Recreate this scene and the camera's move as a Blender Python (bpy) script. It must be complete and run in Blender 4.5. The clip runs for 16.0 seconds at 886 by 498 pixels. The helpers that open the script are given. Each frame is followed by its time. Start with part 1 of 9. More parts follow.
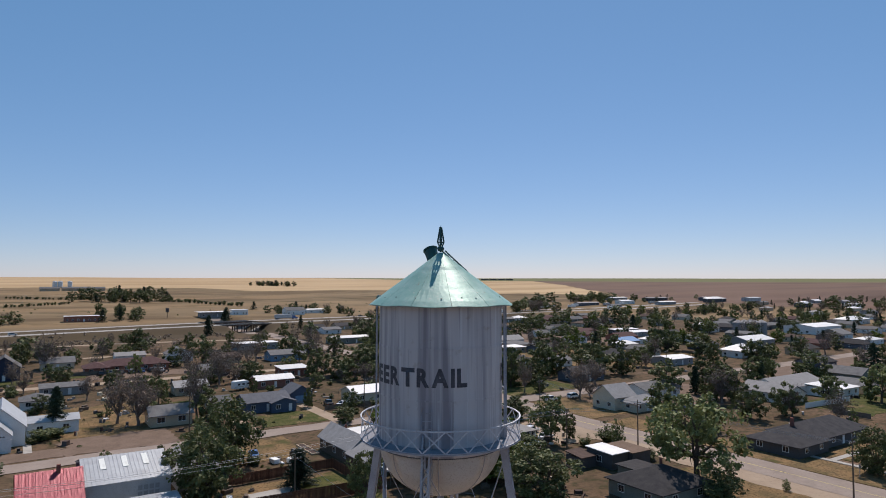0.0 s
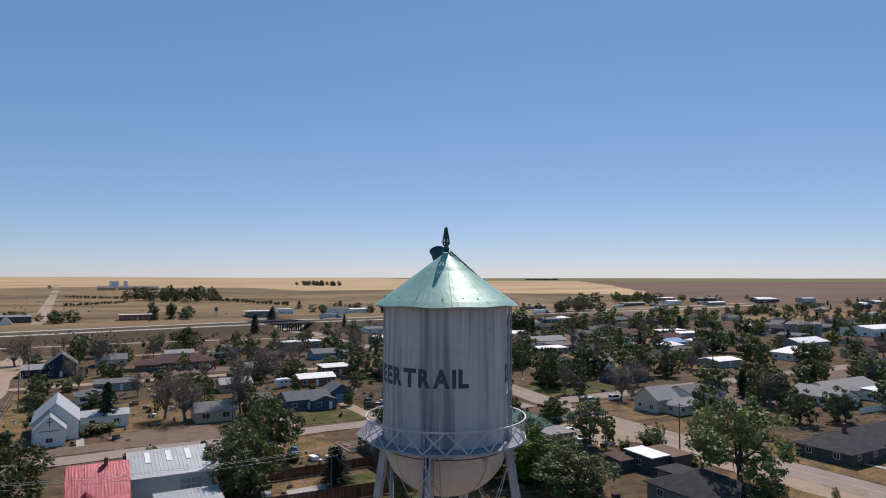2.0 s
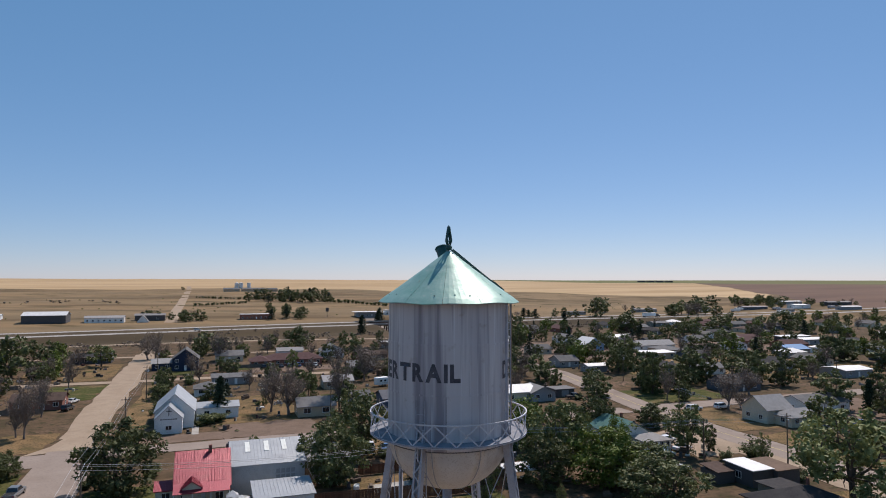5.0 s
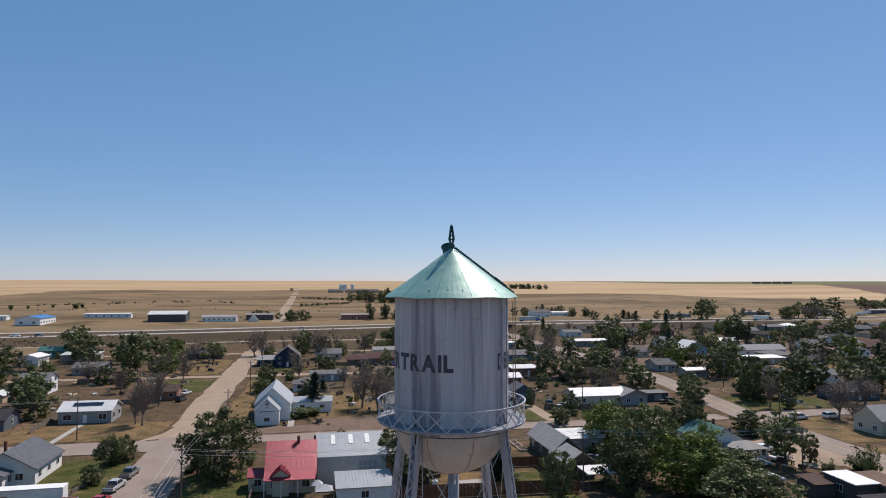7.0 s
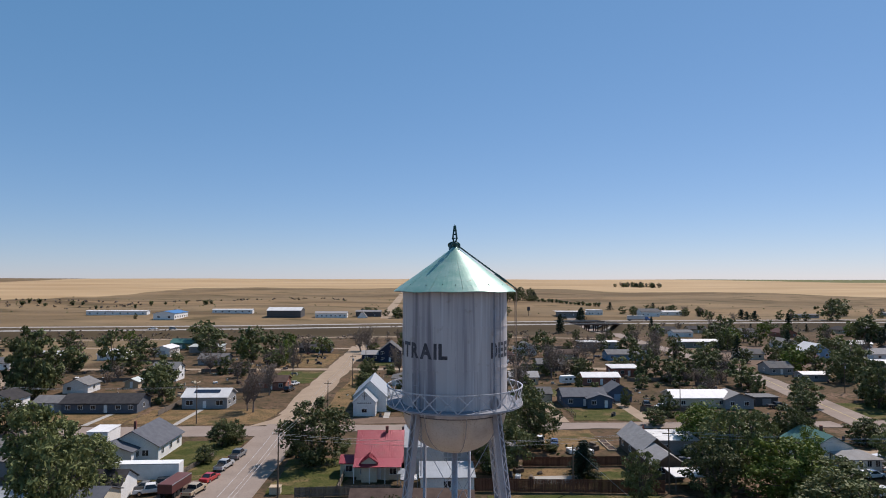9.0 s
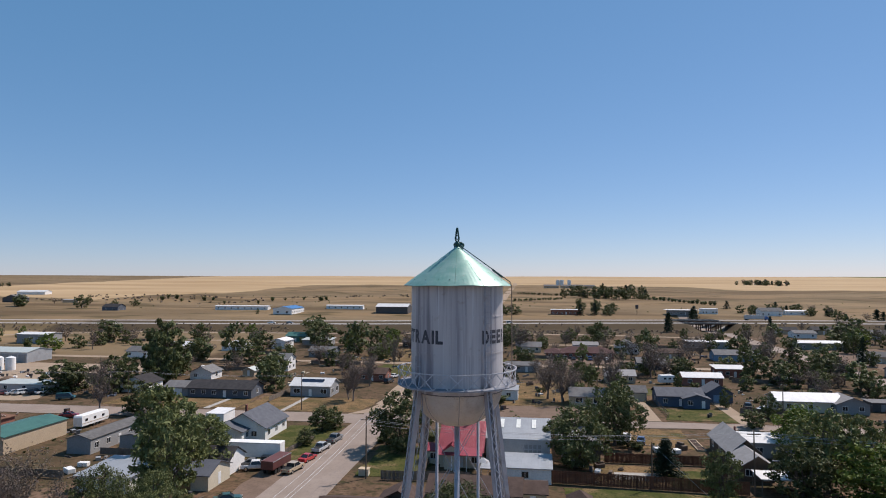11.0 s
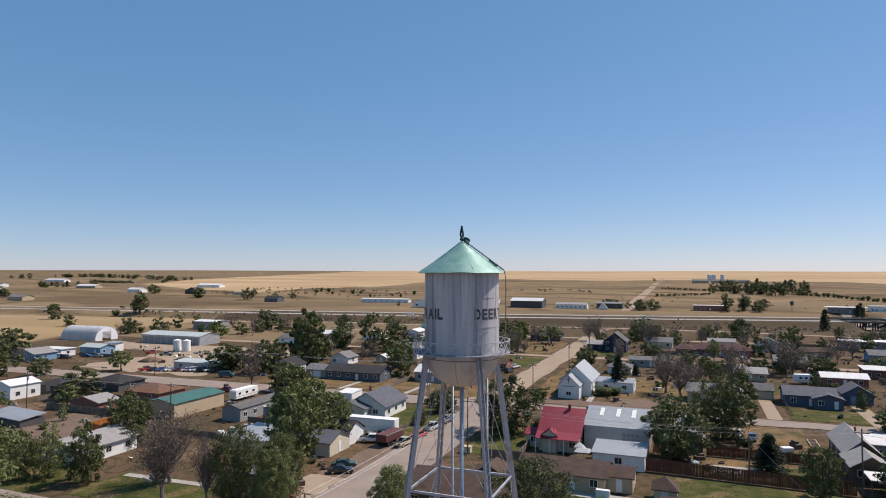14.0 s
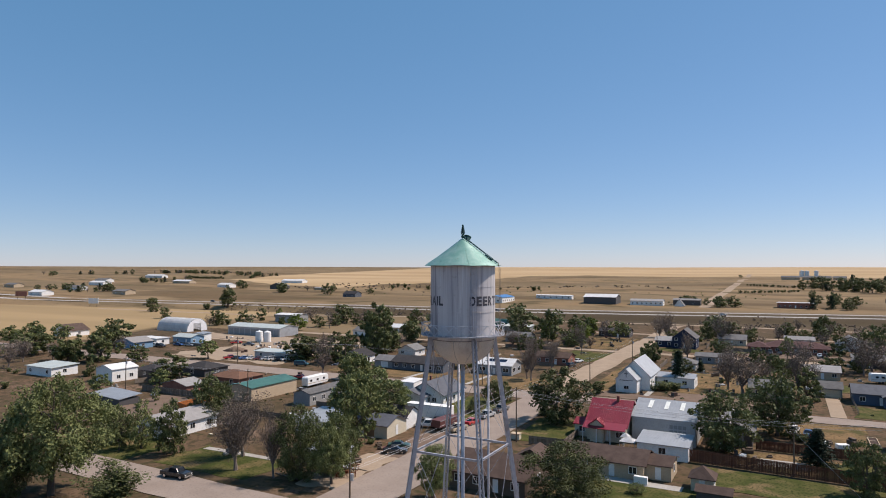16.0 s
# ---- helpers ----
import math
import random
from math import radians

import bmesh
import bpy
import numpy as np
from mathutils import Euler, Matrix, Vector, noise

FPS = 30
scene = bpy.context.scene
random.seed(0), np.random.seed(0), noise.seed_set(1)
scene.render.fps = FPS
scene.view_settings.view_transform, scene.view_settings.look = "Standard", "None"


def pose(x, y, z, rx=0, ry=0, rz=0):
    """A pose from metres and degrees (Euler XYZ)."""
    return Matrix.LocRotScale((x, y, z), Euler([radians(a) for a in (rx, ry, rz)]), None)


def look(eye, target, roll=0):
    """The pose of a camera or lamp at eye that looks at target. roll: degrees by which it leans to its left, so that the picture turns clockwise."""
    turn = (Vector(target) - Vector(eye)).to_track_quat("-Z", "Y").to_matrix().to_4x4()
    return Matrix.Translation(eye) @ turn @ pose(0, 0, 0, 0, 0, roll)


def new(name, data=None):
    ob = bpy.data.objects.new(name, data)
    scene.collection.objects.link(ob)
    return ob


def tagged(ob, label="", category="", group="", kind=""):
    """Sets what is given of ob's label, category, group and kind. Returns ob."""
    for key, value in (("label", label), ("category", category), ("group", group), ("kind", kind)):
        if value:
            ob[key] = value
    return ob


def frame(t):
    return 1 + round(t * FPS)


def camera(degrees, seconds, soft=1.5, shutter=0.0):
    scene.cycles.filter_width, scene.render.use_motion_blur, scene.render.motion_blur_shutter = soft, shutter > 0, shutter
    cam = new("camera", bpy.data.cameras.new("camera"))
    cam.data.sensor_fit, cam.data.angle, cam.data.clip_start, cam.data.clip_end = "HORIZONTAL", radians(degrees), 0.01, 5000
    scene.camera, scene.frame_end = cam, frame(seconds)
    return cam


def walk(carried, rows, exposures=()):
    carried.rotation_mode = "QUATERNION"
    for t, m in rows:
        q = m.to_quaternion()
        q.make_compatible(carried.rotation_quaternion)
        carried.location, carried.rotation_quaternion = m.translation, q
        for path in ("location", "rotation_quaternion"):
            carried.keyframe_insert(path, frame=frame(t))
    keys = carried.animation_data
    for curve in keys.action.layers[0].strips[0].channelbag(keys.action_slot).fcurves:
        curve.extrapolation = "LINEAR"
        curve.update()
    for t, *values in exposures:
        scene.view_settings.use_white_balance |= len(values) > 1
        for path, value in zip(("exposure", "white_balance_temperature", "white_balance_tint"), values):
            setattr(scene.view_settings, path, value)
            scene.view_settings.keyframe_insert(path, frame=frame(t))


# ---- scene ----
cam = camera(68.96, 16.0, soft=1.0)
PATH = [
    (0, (-15.327, -23.344, 36.854), (39.78, 59.96, 41.70), 0.08),
    (0.5, (-15.030, -23.470, 36.888), (38.99, 60.55, 41.60), 0.14),
    (1, (-14.687, -23.678, 36.885), (37.60, 61.43, 41.69), 0.15),
    (1.5, (-14.316, -23.912, 36.875), (36.51, 62.07, 41.72), 0.14),
    (2, (-13.874, -24.174, 36.887), (35.43, 62.69, 41.69), 0.10),
    (2.5, (-13.351, -24.488, 36.877), (34.05, 63.43, 41.67), 0.11),
    (3, (-12.847, -24.932, 36.833), (32.44, 64.09, 41.75), 0.10),
    (3.5, (-12.286, -25.395, 36.824), (30.56, 64.82, 41.78), 0.07),
    (4, (-11.560, -25.730, 36.778), (28.64, 65.70, 41.78), 0.10),
    (6.5, (-7.255, -28.756, 36.531), (16.01, 68.36, 41.80), 0.10),
    (7, (-6.191, -29.474, 36.454), (13.04, 68.51, 41.76), 0.09),
    (7.5, (-5.082, -30.277, 36.422), (9.98, 68.44, 41.68), 0.11),
    (8, (-3.907, -31.016, 36.396), (7.04, 68.25, 41.55), 0.09),
    (8.5, (-2.691, -31.873, 36.364), (4.07, 67.77, 41.44), 0.09),
    (9, (-1.408, -32.701, 36.318), (1.06, 67.14, 41.33), 0.11),
    (11.5, (6.210, -37.966, 36.154), (-12.24, 60.22, 40.59), 0.10),
    (12, (7.829, -38.783, 36.068), (-14.37, 58.63, 40.41), 0.08),
    (12.5, (9.570, -39.822, 35.994), (-16.32, 56.68, 40.20), 0.08),
    (13, (11.396, -40.963, 35.938), (-18.04, 54.52, 40.00), 0.07),
    (13.5, (13.311, -42.072, 35.876), (-19.48, 52.32, 39.75), 0.09),
    (14, (15.210, -43.133, 35.797), (-20.76, 50.10, 39.55), 0.10),
    (14.5, (17.157, -44.198, 35.731), (-21.72, 47.87, 39.32), 0.11),
    (15, (19.161, -45.322, 35.663), (-22.46, 45.54, 39.09), 0.11),
    (15.5, (21.275, -46.350, 35.607), (-23.14, 43.18, 38.92), 0.10),
    (16, (23.364, -47.275, 35.523), (-23.66, 40.92, 38.68), 0.09),
]
walk(cam, [(t, look(eye, target, roll)) for t, eye, target, roll in PATH],
     exposures=[(0, -0.08, 6350, 17), (9, 0.0, 6350, 17), (12, 0.06, 6390, 17), (16, 0.14, 6560, 17)])

# ---- light ----
SUN_HEADING, SUN_HEIGHT = 44.5, 52.0
world = bpy.data.worlds.new("sky")
scene.world = world
world.use_nodes = True
wn = world.node_tree
sky = wn.nodes.new("ShaderNodeTexSky")
sky.sky_type, sky.sun_disc = "NISHITA", False
sky.sun_elevation, sky.sun_rotation = radians(SUN_HEIGHT), radians(SUN_HEADING)
sky.altitude, sky.air_density, sky.dust_density, sky.ozone_density = 1600, 1.0, 0.3, 5.0
wn.nodes["Background"].inputs[1].default_value = 0.105
# a cooler, slightly hazier sky than the model's
tone = wn.nodes.new("ShaderNodeVectorMath")
tone.operation = "MULTIPLY_ADD"
tone.inputs[1].default_value = (0.755, 0.60, 0.545)
tone.inputs[2].default_value = (0.22, 1.3, 2.35)
wn.links.new(sky.outputs[0], tone.inputs[0])
wn.links.new(tone.outputs[0], wn.nodes["Background"].inputs[0])
sun = new("sun", bpy.data.lights.new("sun", "SUN"))
sun.data.energy, sun.data.angle, sun.data.color = 5.0, radians(0.53), (1.0, 0.915, 0.80)
a, e = radians(SUN_HEADING), radians(SUN_HEIGHT)
sun.matrix_world = look(Vector((math.sin(a) * math.cos(e), math.cos(a) * math.cos(e), math.sin(e))) * 300, (0, 0, 0))

# ---- materials ----
MATS = {}


def rgb(c):
    return (c[0], c[1], c[2], 1.0)


def mix_col(nt, fac, a, b):
    m = nt.nodes.new("ShaderNodeMix")
    m.data_type = "RGBA"
    for sock, v in ((m.inputs[0], fac), (m.inputs[6], a), (m.inputs[7], b)):
        if isinstance(v, (tuple, list)):
            sock.default_value = rgb(v)
        elif isinstance(v, (int, float)):
            sock.default_value = v
        else:
            nt.links.new(v, sock)
    return m.outputs[2]


def ramp(nt, value, lo, hi):
    r = nt.nodes.new("ShaderNodeMapRange")
    r.inputs[1].default_value, r.inputs[2].default_value = lo, hi
    nt.links.new(value, r.inputs[0])
    return r.outputs[0]


def noise_of(nt, size, detail=4.0, where="Object", stretch=(1, 1, 1), rough=0.6):
    """A noise of about that size in metres."""
    tc = nt.nodes.new("ShaderNodeTexCoord")
    mp = nt.nodes.new("ShaderNodeMapping")
    mp.inputs[3].default_value = stretch
    n = nt.nodes.new("ShaderNodeTexNoise")
    n.inputs["Scale"].default_value, n.inputs["Detail"].default_value, n.inputs["Roughness"].default_value = 1.0 / size, detail, rough
    nt.links.new(tc.outputs[where], mp.inputs[0])
    nt.links.new(mp.outputs[0], n.inputs[0])
    return n.outputs[0]


def world_noise(nt, size, detail=4.0, stretch=(1, 1, 1)):
    g = nt.nodes.new("ShaderNodeNewGeometry")
    mp = nt.nodes.new("ShaderNodeMapping")
    mp.inputs[3].default_value = stretch
    n = nt.nodes.new("ShaderNodeTexNoise")
    n.inputs["Scale"].default_value, n.inputs["Detail"].default_value = 1.0 / size, detail
    nt.links.new(g.outputs["Position"], mp.inputs[0])
    nt.links.new(mp.outputs[0], n.inputs[0])
    return n.outputs[0]


def bump(nt, bsdf, height, strength, distance):
    b = nt.nodes.new("ShaderNodeBump")
    b.inputs["Strength"].default_value, b.inputs["Distance"].default_value = strength, distance
    nt.links.new(height, b.inputs["Height"])
    nt.links.new(b.outputs[0], bsdf.inputs["Normal"])


def blank(name, rough=0.8, metal=0.0):
    m = bpy.data.materials.new(name)
    m.use_nodes = True
    b = m.node_tree.nodes["Principled BSDF"]
    b.inputs["Roughness"].default_value, b.inputs["Metallic"].default_value = rough, metal
    # rough, dusty surfaces carry little sheen
    b.inputs["Specular IOR Level"].default_value = 0.5 if rough < 0.7 else 0.25 if rough < 0.9 else 0.08
    MATS[name] = m
    return m, m.node_tree, b


def surface(name, a, b, dirt=None, size=1.5, grain=0.12, rough=0.8, metal=0.0, relief=0.02, stretch=(1, 1, 1), each=0.0):
    """Two tones over patches of that size, a finer grain, some dirt, and a shift of tone from object to object."""
    m, nt, bs = blank(name, rough, metal)
    c = mix_col(nt, ramp(nt, noise_of(nt, size, stretch=stretch), 0.35, 0.65), a, b)
    fine = noise_of(nt, grain, 3.0, stretch=stretch)
    dark = dirt or tuple(v * 0.6 for v in a)
    c = mix_col(nt, ramp(nt, fine, 0.52, 0.9), c, dark)
    c = mix_col(nt, ramp(nt, noise_of(nt, size * 2.7), 0.58, 0.8), c, dark)
    if each:
        info = nt.nodes.new("ShaderNodeObjectInfo")
        hsv = nt.nodes.new("ShaderNodeHueSaturation")
        nt.links.new(ramp(nt, info.outputs["Random"], 0, 1), hsv.inputs["Value"])
        hsv.inputs["Value"].default_value = 1
        mr = nt.nodes.new("ShaderNodeMapRange")
        mr.inputs[3].default_value, mr.inputs[4].default_value = 1 - each, 1 + each
        nt.links.new(info.outputs["Random"], mr.inputs[0])
        nt.links.new(mr.outputs[0], hsv.inputs["Value"])
        nt.links.new(c, hsv.inputs["Color"])
        c = hsv.outputs[0]
    nt.links.new(c, bs.inputs["Base Color"])
    if relief:
        bump(nt, bs, fine, 0.5, relief)
    return m


def lined(name, a, b, step, axis, rough=0.7, metal=0.0, depth=0.02, size=1.5):
    """A surface in courses or ribs: a wave of that step along an axis gives relief, noise gives the tone."""
    m, nt, bs = blank(name, rough, metal)
    c = mix_col(nt, ramp(nt, noise_of(nt, size), 0.3, 0.7), a, b)
    fine = noise_of(nt, 0.25, 4.0)
    c = mix_col(nt, ramp(nt, fine, 0.5, 0.85), c, tuple(v * 0.65 for v in a))
    tc = nt.nodes.new("ShaderNodeTexCoord")
    w = nt.nodes.new("ShaderNodeTexWave")
    w.bands_direction, w.wave_profile = axis, "SAW"
    w.inputs["Scale"].default_value = 0.314 / step
    nt.links.new(tc.outputs["Object"], w.inputs[0])
    c = mix_col(nt, ramp(nt, w.outputs[1], 0.88, 1.0), c, tuple(v * 0.7 for v in a))
    nt.links.new(c, bs.inputs["Base Color"])
    bump(nt, bs, w.outputs[1], 0.6, depth)
    return m


# the tower's paint: streaked silver grey
m, nt, bs = blank("tank_paint", 0.52, 0.15)
streak = noise_of(nt, 0.42, 3.0, stretch=(1, 1, 0.035))
wide = noise_of(nt, 1.1, 2.0, stretch=(1, 1, 0.05))
c = mix_col(nt, ramp(nt, wide, 0.35, 0.7), (0.57, 0.545, 0.545), (0.44, 0.42, 0.435))
c = mix_col(nt, ramp(nt, streak, 0.50, 0.66), c, (0.25, 0.235, 0.26))
c = mix_col(nt, ramp(nt, noise_of(nt, 0.16, 2.0, stretch=(1, 1, 0.02)), 0.60, 0.75), c, (0.64, 0.64, 0.65))
c = mix_col(nt, ramp(nt, noise_of(nt, 0.5), 0.62, 0.85), c, (0.30, 0.25, 0.21))
nt.links.new(c, bs.inputs["Base Color"])
bump(nt, bs, noise_of(nt, 0.3, 2.0), 0.25, 0.02)
surface("bowl_paint", (0.84, 0.80, 0.755), (0.77, 0.73, 0.685), (0.44, 0.36, 0.29), 0.9, 0.07, 0.6, 0.0, 0.004)
surface("steel_paint", (0.42, 0.43, 0.47), (0.33, 0.34, 0.39), (0.24, 0.19, 0.16), 0.6, 0.06, 0.5, 0.2, 0.003)
surface("deck_paint", (0.55, 0.56, 0.60), (0.40, 0.42, 0.47), (0.28, 0.25, 0.24), 0.5, 0.06, 0.5, 0.2, 0.003)
surface("walkway_steel", (0.27, 0.28, 0.31), (0.20, 0.21, 0.24), (0.14, 0.12, 0.11), 0.5, 0.06, 0.9, 0.0, 0.003)
m, nt, bs = blank("roof_green", 0.46, 0.15)
c = mix_col(nt, ramp(nt, noise_of(nt, 0.9), 0.35, 0.7), (0.165, 0.345, 0.285), (0.285, 0.445, 0.385))
c = mix_col(nt, ramp(nt, noise_of(nt, 0.12, 5.0), 0.58, 0.8), c, (0.42, 0.46, 0.42))
c = mix_col(nt, ramp(nt, noise_of(nt, 0.35, 6.0), 0.66, 0.76), c, (0.20, 0.15, 0.10))
nt.links.new(c, bs.inputs["Base Color"])
bump(nt, bs, noise_of(nt, 0.5, 2.0), 0.35, 0.03)
surface("pipe_bronze", (0.30, 0.225, 0.165), (0.24, 0.18, 0.135), (0.15, 0.11, 0.09), 0.5, 0.05, 0.6, 0.2, 0)
surface("dark_green", (0.015, 0.085, 0.075), (0.01, 0.06, 0.06), (0.05, 0.04, 0.03), 0.3, 0.05, 0.5, 0.0, 0.003)
surface("letter_paint", (0.035, 0.035, 0.045), (0.06, 0.06, 0.075), (0.12, 0.12, 0.14), 0.3, 0.05, 0.6, 0.0, 0.0)
surface("asphalt", (0.248, 0.198, 0.165), (0.290, 0.236, 0.199), (0.17, 0.138, 0.115), 6.0, 0.4, 0.95, 0, 0.01)
surface("highway_grey", (0.33, 0.305, 0.275), (0.38, 0.35, 0.32), (0.25, 0.23, 0.21), 12.0, 0.8, 0.95, 0, 0.01)
surface("dirt", (0.295, 0.223, 0.16), (0.343, 0.266, 0.195), (0.218, 0.166, 0.114), 5.0, 0.5, 0.98, 0, 0.03)
surface("concrete", (0.328, 0.304, 0.273), (0.39, 0.367, 0.335), (0.234, 0.211, 0.187), 2.0, 0.2, 0.9, 0, 0.01)
surface("girder_rust", (0.10, 0.06, 0.045), (0.13, 0.08, 0.06), (0.06, 0.04, 0.03), 1.0, 0.1, 0.8, 0, 0.005)
surface("line_paint", (0.62, 0.50, 0.14), (0.5, 0.42, 0.16), (0.3, 0.27, 0.2), 1.0, 0.1, 0.8, 0, 0)
surface("white_line", (0.6, 0.6, 0.58), (0.5, 0.5, 0.48), (0.3, 0.28, 0.26), 1.0, 0.1, 0.8, 0, 0)

# ---- mesh helpers ----
def mesh_of(bm, name, material, smooth=False):
    me = bpy.data.meshes.new(name)
    bm.normal_update()
    bm.to_mesh(me)
    bm.free()
    for mt in material if isinstance(material, (list, tuple)) else (material,):
        me.materials.append(MATS[mt])
    if smooth:
        me.shade_smooth()
    return me


def part(name, bm, material, parent, label="", smooth=False):
    """Links a bmesh, or a mesh that is shared, as one mesh object under a thing or a part."""
    me = bm if isinstance(bm, bpy.types.Mesh) else mesh_of(bm, name, material, smooth)
    ob = new(name, me)
    ob.parent = parent
    return tagged(ob, label)


def thing(name, label, category, x=0, y=0, z=0, rz=0, group="", kind=""):
    ob = new(name)
    ob.empty_display_size = 0.1
    ob.matrix_world = pose(x, y, z, 0, 0, rz)
    return tagged(ob, label, category, group, kind)


def add_box(bm, x0, y0, z0, x1, y1, z1, m=None, bevel=0.0, mat=0):
    got = bmesh.ops.create_cube(bm, size=1, matrix=(m or Matrix()) @ Matrix.Translation(((x0 + x1) / 2, (y0 + y1) / 2, (z0 + z1) / 2)) @ Matrix.Diagonal((x1 - x0, y1 - y0, z1 - z0, 1)))
    if bevel:
        edges = {ed for v in got["verts"] for ed in v.link_edges}
        bmesh.ops.bevel(bm, geom=list(edges), offset=bevel, segments=1, affect="EDGES")
    elif mat:
        for f in {f for v in got["verts"] for f in v.link_faces}:
            f.material_index = mat
    return got["verts"]


def box(x0, y0, z0, x1, y1, z1, bevel=0.0):
    bm = bmesh.new()
    add_box(bm, x0, y0, z0, x1, y1, z1, None, bevel)
    return bm


def add_bar(bm, p, q, w, h=None, up=(0, 0, 1)):
    """A square bar from p to q."""
    p, q = Vector(p), Vector(q)
    d = q - p
    side = d.cross(Vector(up))
    if side.length < 1e-6:
        side = d.cross(Vector((1, 0, 0)))
    side.normalize()
    top = side.cross(d).normalized()
    h = h or w
    vs = [bm.verts.new(e + side * (sx * w / 2) + top * (sy * h / 2)) for e in (p, q) for sx, sy in ((-1, -1), (1, -1), (1, 1), (-1, 1))]
    for a, b, c2, d2 in ((3, 2, 1, 0), (4, 5, 6, 7), (0, 1, 5, 4), (1, 2, 6, 5), (2, 3, 7, 6), (3, 0, 4, 7)):
        bm.faces.new((vs[a], vs[b], vs[c2], vs[d2]))


def add_pipe(bm, p, q, r, r2=None, n=10, caps=True):
    p, q = Vector(p), Vector(q)
    d = q - p
    m = Matrix.Translation((p + q) / 2) @ d.to_track_quat("Z", "Y").to_matrix().to_4x4()
    bmesh.ops.create_cone(bm, cap_ends=caps, segments=n, radius1=r, radius2=r if r2 is None else r2, depth=d.length, matrix=m)


def pipe(p, q, r, r2=None, n=10):
    bm = bmesh.new()
    add_pipe(bm, p, q, r, r2, n)
    return bm


def on(r, deg, z):
    return Vector((r * math.cos(radians(deg)), r * math.sin(radians(deg)), z))


def add_ring(bm, r, z, w, h, n=72, a0=0, a1=360):
    """A bar of rectangular section bent round the axis."""
    full = abs(a1 - a0) >= 359.9
    rows = []
    for k in range(n + (0 if full else 1)):
        t = a0 + (a1 - a0) * k / n
        rows.append([bm.verts.new(on(r + dr, t, z + dz)) for dr, dz in ((-w / 2, -h / 2), (w / 2, -h / 2), (w / 2, h / 2), (-w / 2, h / 2))])
    for k in range(n):
        a, b = rows[k], rows[(k + 1) % len(rows)]
        for i in range(4):
            bm.faces.new((a[i], b[i], b[(i + 1) % 4], a[(i + 1) % 4]))
    if not full:
        bm.faces.new(rows[0][::-1])
        bm.faces.new(rows[-1])


# ---- the water tower ----
TANK_R, EAVE_Z, APEX_Z, DECK_Z = 2.62, 35.66, 37.92, 30.1
tower = thing("water_tower", "old riveted steel water tower with green conical roof", "water tower", z=0.2)


def leg_r(z):
    return 2.66 + (30 - z) * 0.153


def curved_plate(r, a0, a1, z0, z1, thick, n=12):
    """A plate rolled to a radius, with its own edges."""
    bm = bmesh.new()
    grid = []
    for k in range(n + 1):
        t = a0 + (a1 - a0) * k / n
        grid.append([bm.verts.new(on(rr, t, z)) for rr, z in ((r - thick, z0), (r - 0.006, z0), (r, z0 + 0.008), (r, z1 - 0.008), (r - 0.006, z1), (r - thick, z1))])
    for k in range(n):
        for i in range(6):
            j = (i + 1) % 6
            bm.faces.new((grid[k][i], grid[k + 1][i], grid[k + 1][j], grid[k][j]))
    bm.faces.new(grid[0][::-1])
    bm.faces.new(grid[-1])
    return bm


shell = bmesh.new()
bmesh.ops.create_cone(shell, cap_ends=True, segments=72, radius1=TANK_R - 0.02, radius2=TANK_R - 0.02, depth=EAVE_Z - 29.7, matrix=Matrix.Translation((0, 0, (EAVE_Z + 29.7) / 2)))
part("tank_shell", shell, "letter_paint", tower)
courses = ((29.75, 31.94), (31.955, 33.94), (33.955, EAVE_Z + 0.06))
for row, (z0, z1) in enumerate(courses):
    for k in range(6):
        a0 = 60 * k + 20 * row + 8
        part("tank_plate", curved_plate(TANK_R + 0.008 * (row % 2), a0, a0 + 59.85, z0, z1, 0.05), "tank_paint", tower, smooth=False)
# rivet bands over the seams
for z in (31.948, 33.948):
    bm = bmesh.new()
    add_ring(bm, TANK_R + 0.012, z, 0.02, 0.07)
    part("seam_band", bm, "tank_paint", tower)

# roof of twelve sheets, a little wavy at the eave
for k in range(12):
    bm = bmesh.new()
    cols = 6
    top, low = [], []
    for i in range(cols + 1):
        t = 30 * k + 29.7 * i / cols + 5
        line_t, line_l = [], []
        for j, f in enumerate((0.03, 0.3, 0.36, 0.7, 0.92, 1.0)):
            r = 3.08 * f
            z = APEX_Z - (APEX_Z - EAVE_Z) * f - 0.06 * math.sin(math.pi * f) * 0.6
            if f > 0.9:
                z += 0.018 * math.sin(radians(t * 9)) + 0.014 * math.sin(radians(t * 4 + 40)) - (0.02 if f == 1.0 else 0)
            if j == 1:
                z += 0.012
            line_t.append(bm.verts.new(on(r, t, z)))
            line_l.append(bm.verts.new(on(r, t, z - 0.022)))
        top.append(line_t)
        low.append(line_l)
    for i in range(cols):
        for j in range(5):
            bm.faces.new((top[i][j], top[i][j + 1], top[i + 1][j + 1], top[i + 1][j]))
            bm.faces.new((low[i][j], low[i + 1][j], low[i + 1][j + 1], low[i][j + 1]))
        bm.faces.new((top[i][5], low[i][5], low[i + 1][5], top[i + 1][5]))
    for i in (0, cols):
        for j in range(5):
            bm.faces.new((top[i][j], low[i][j], low[i][j + 1], top[i][j + 1]))
    part("roof_sheet", bm, "roof_green", tower)
bm = bmesh.new()
add_ring(bm, 2.98, EAVE_Z - 0.035, 0.05, 0.05)
part("eave_ring", bm, "steel_paint", tower)
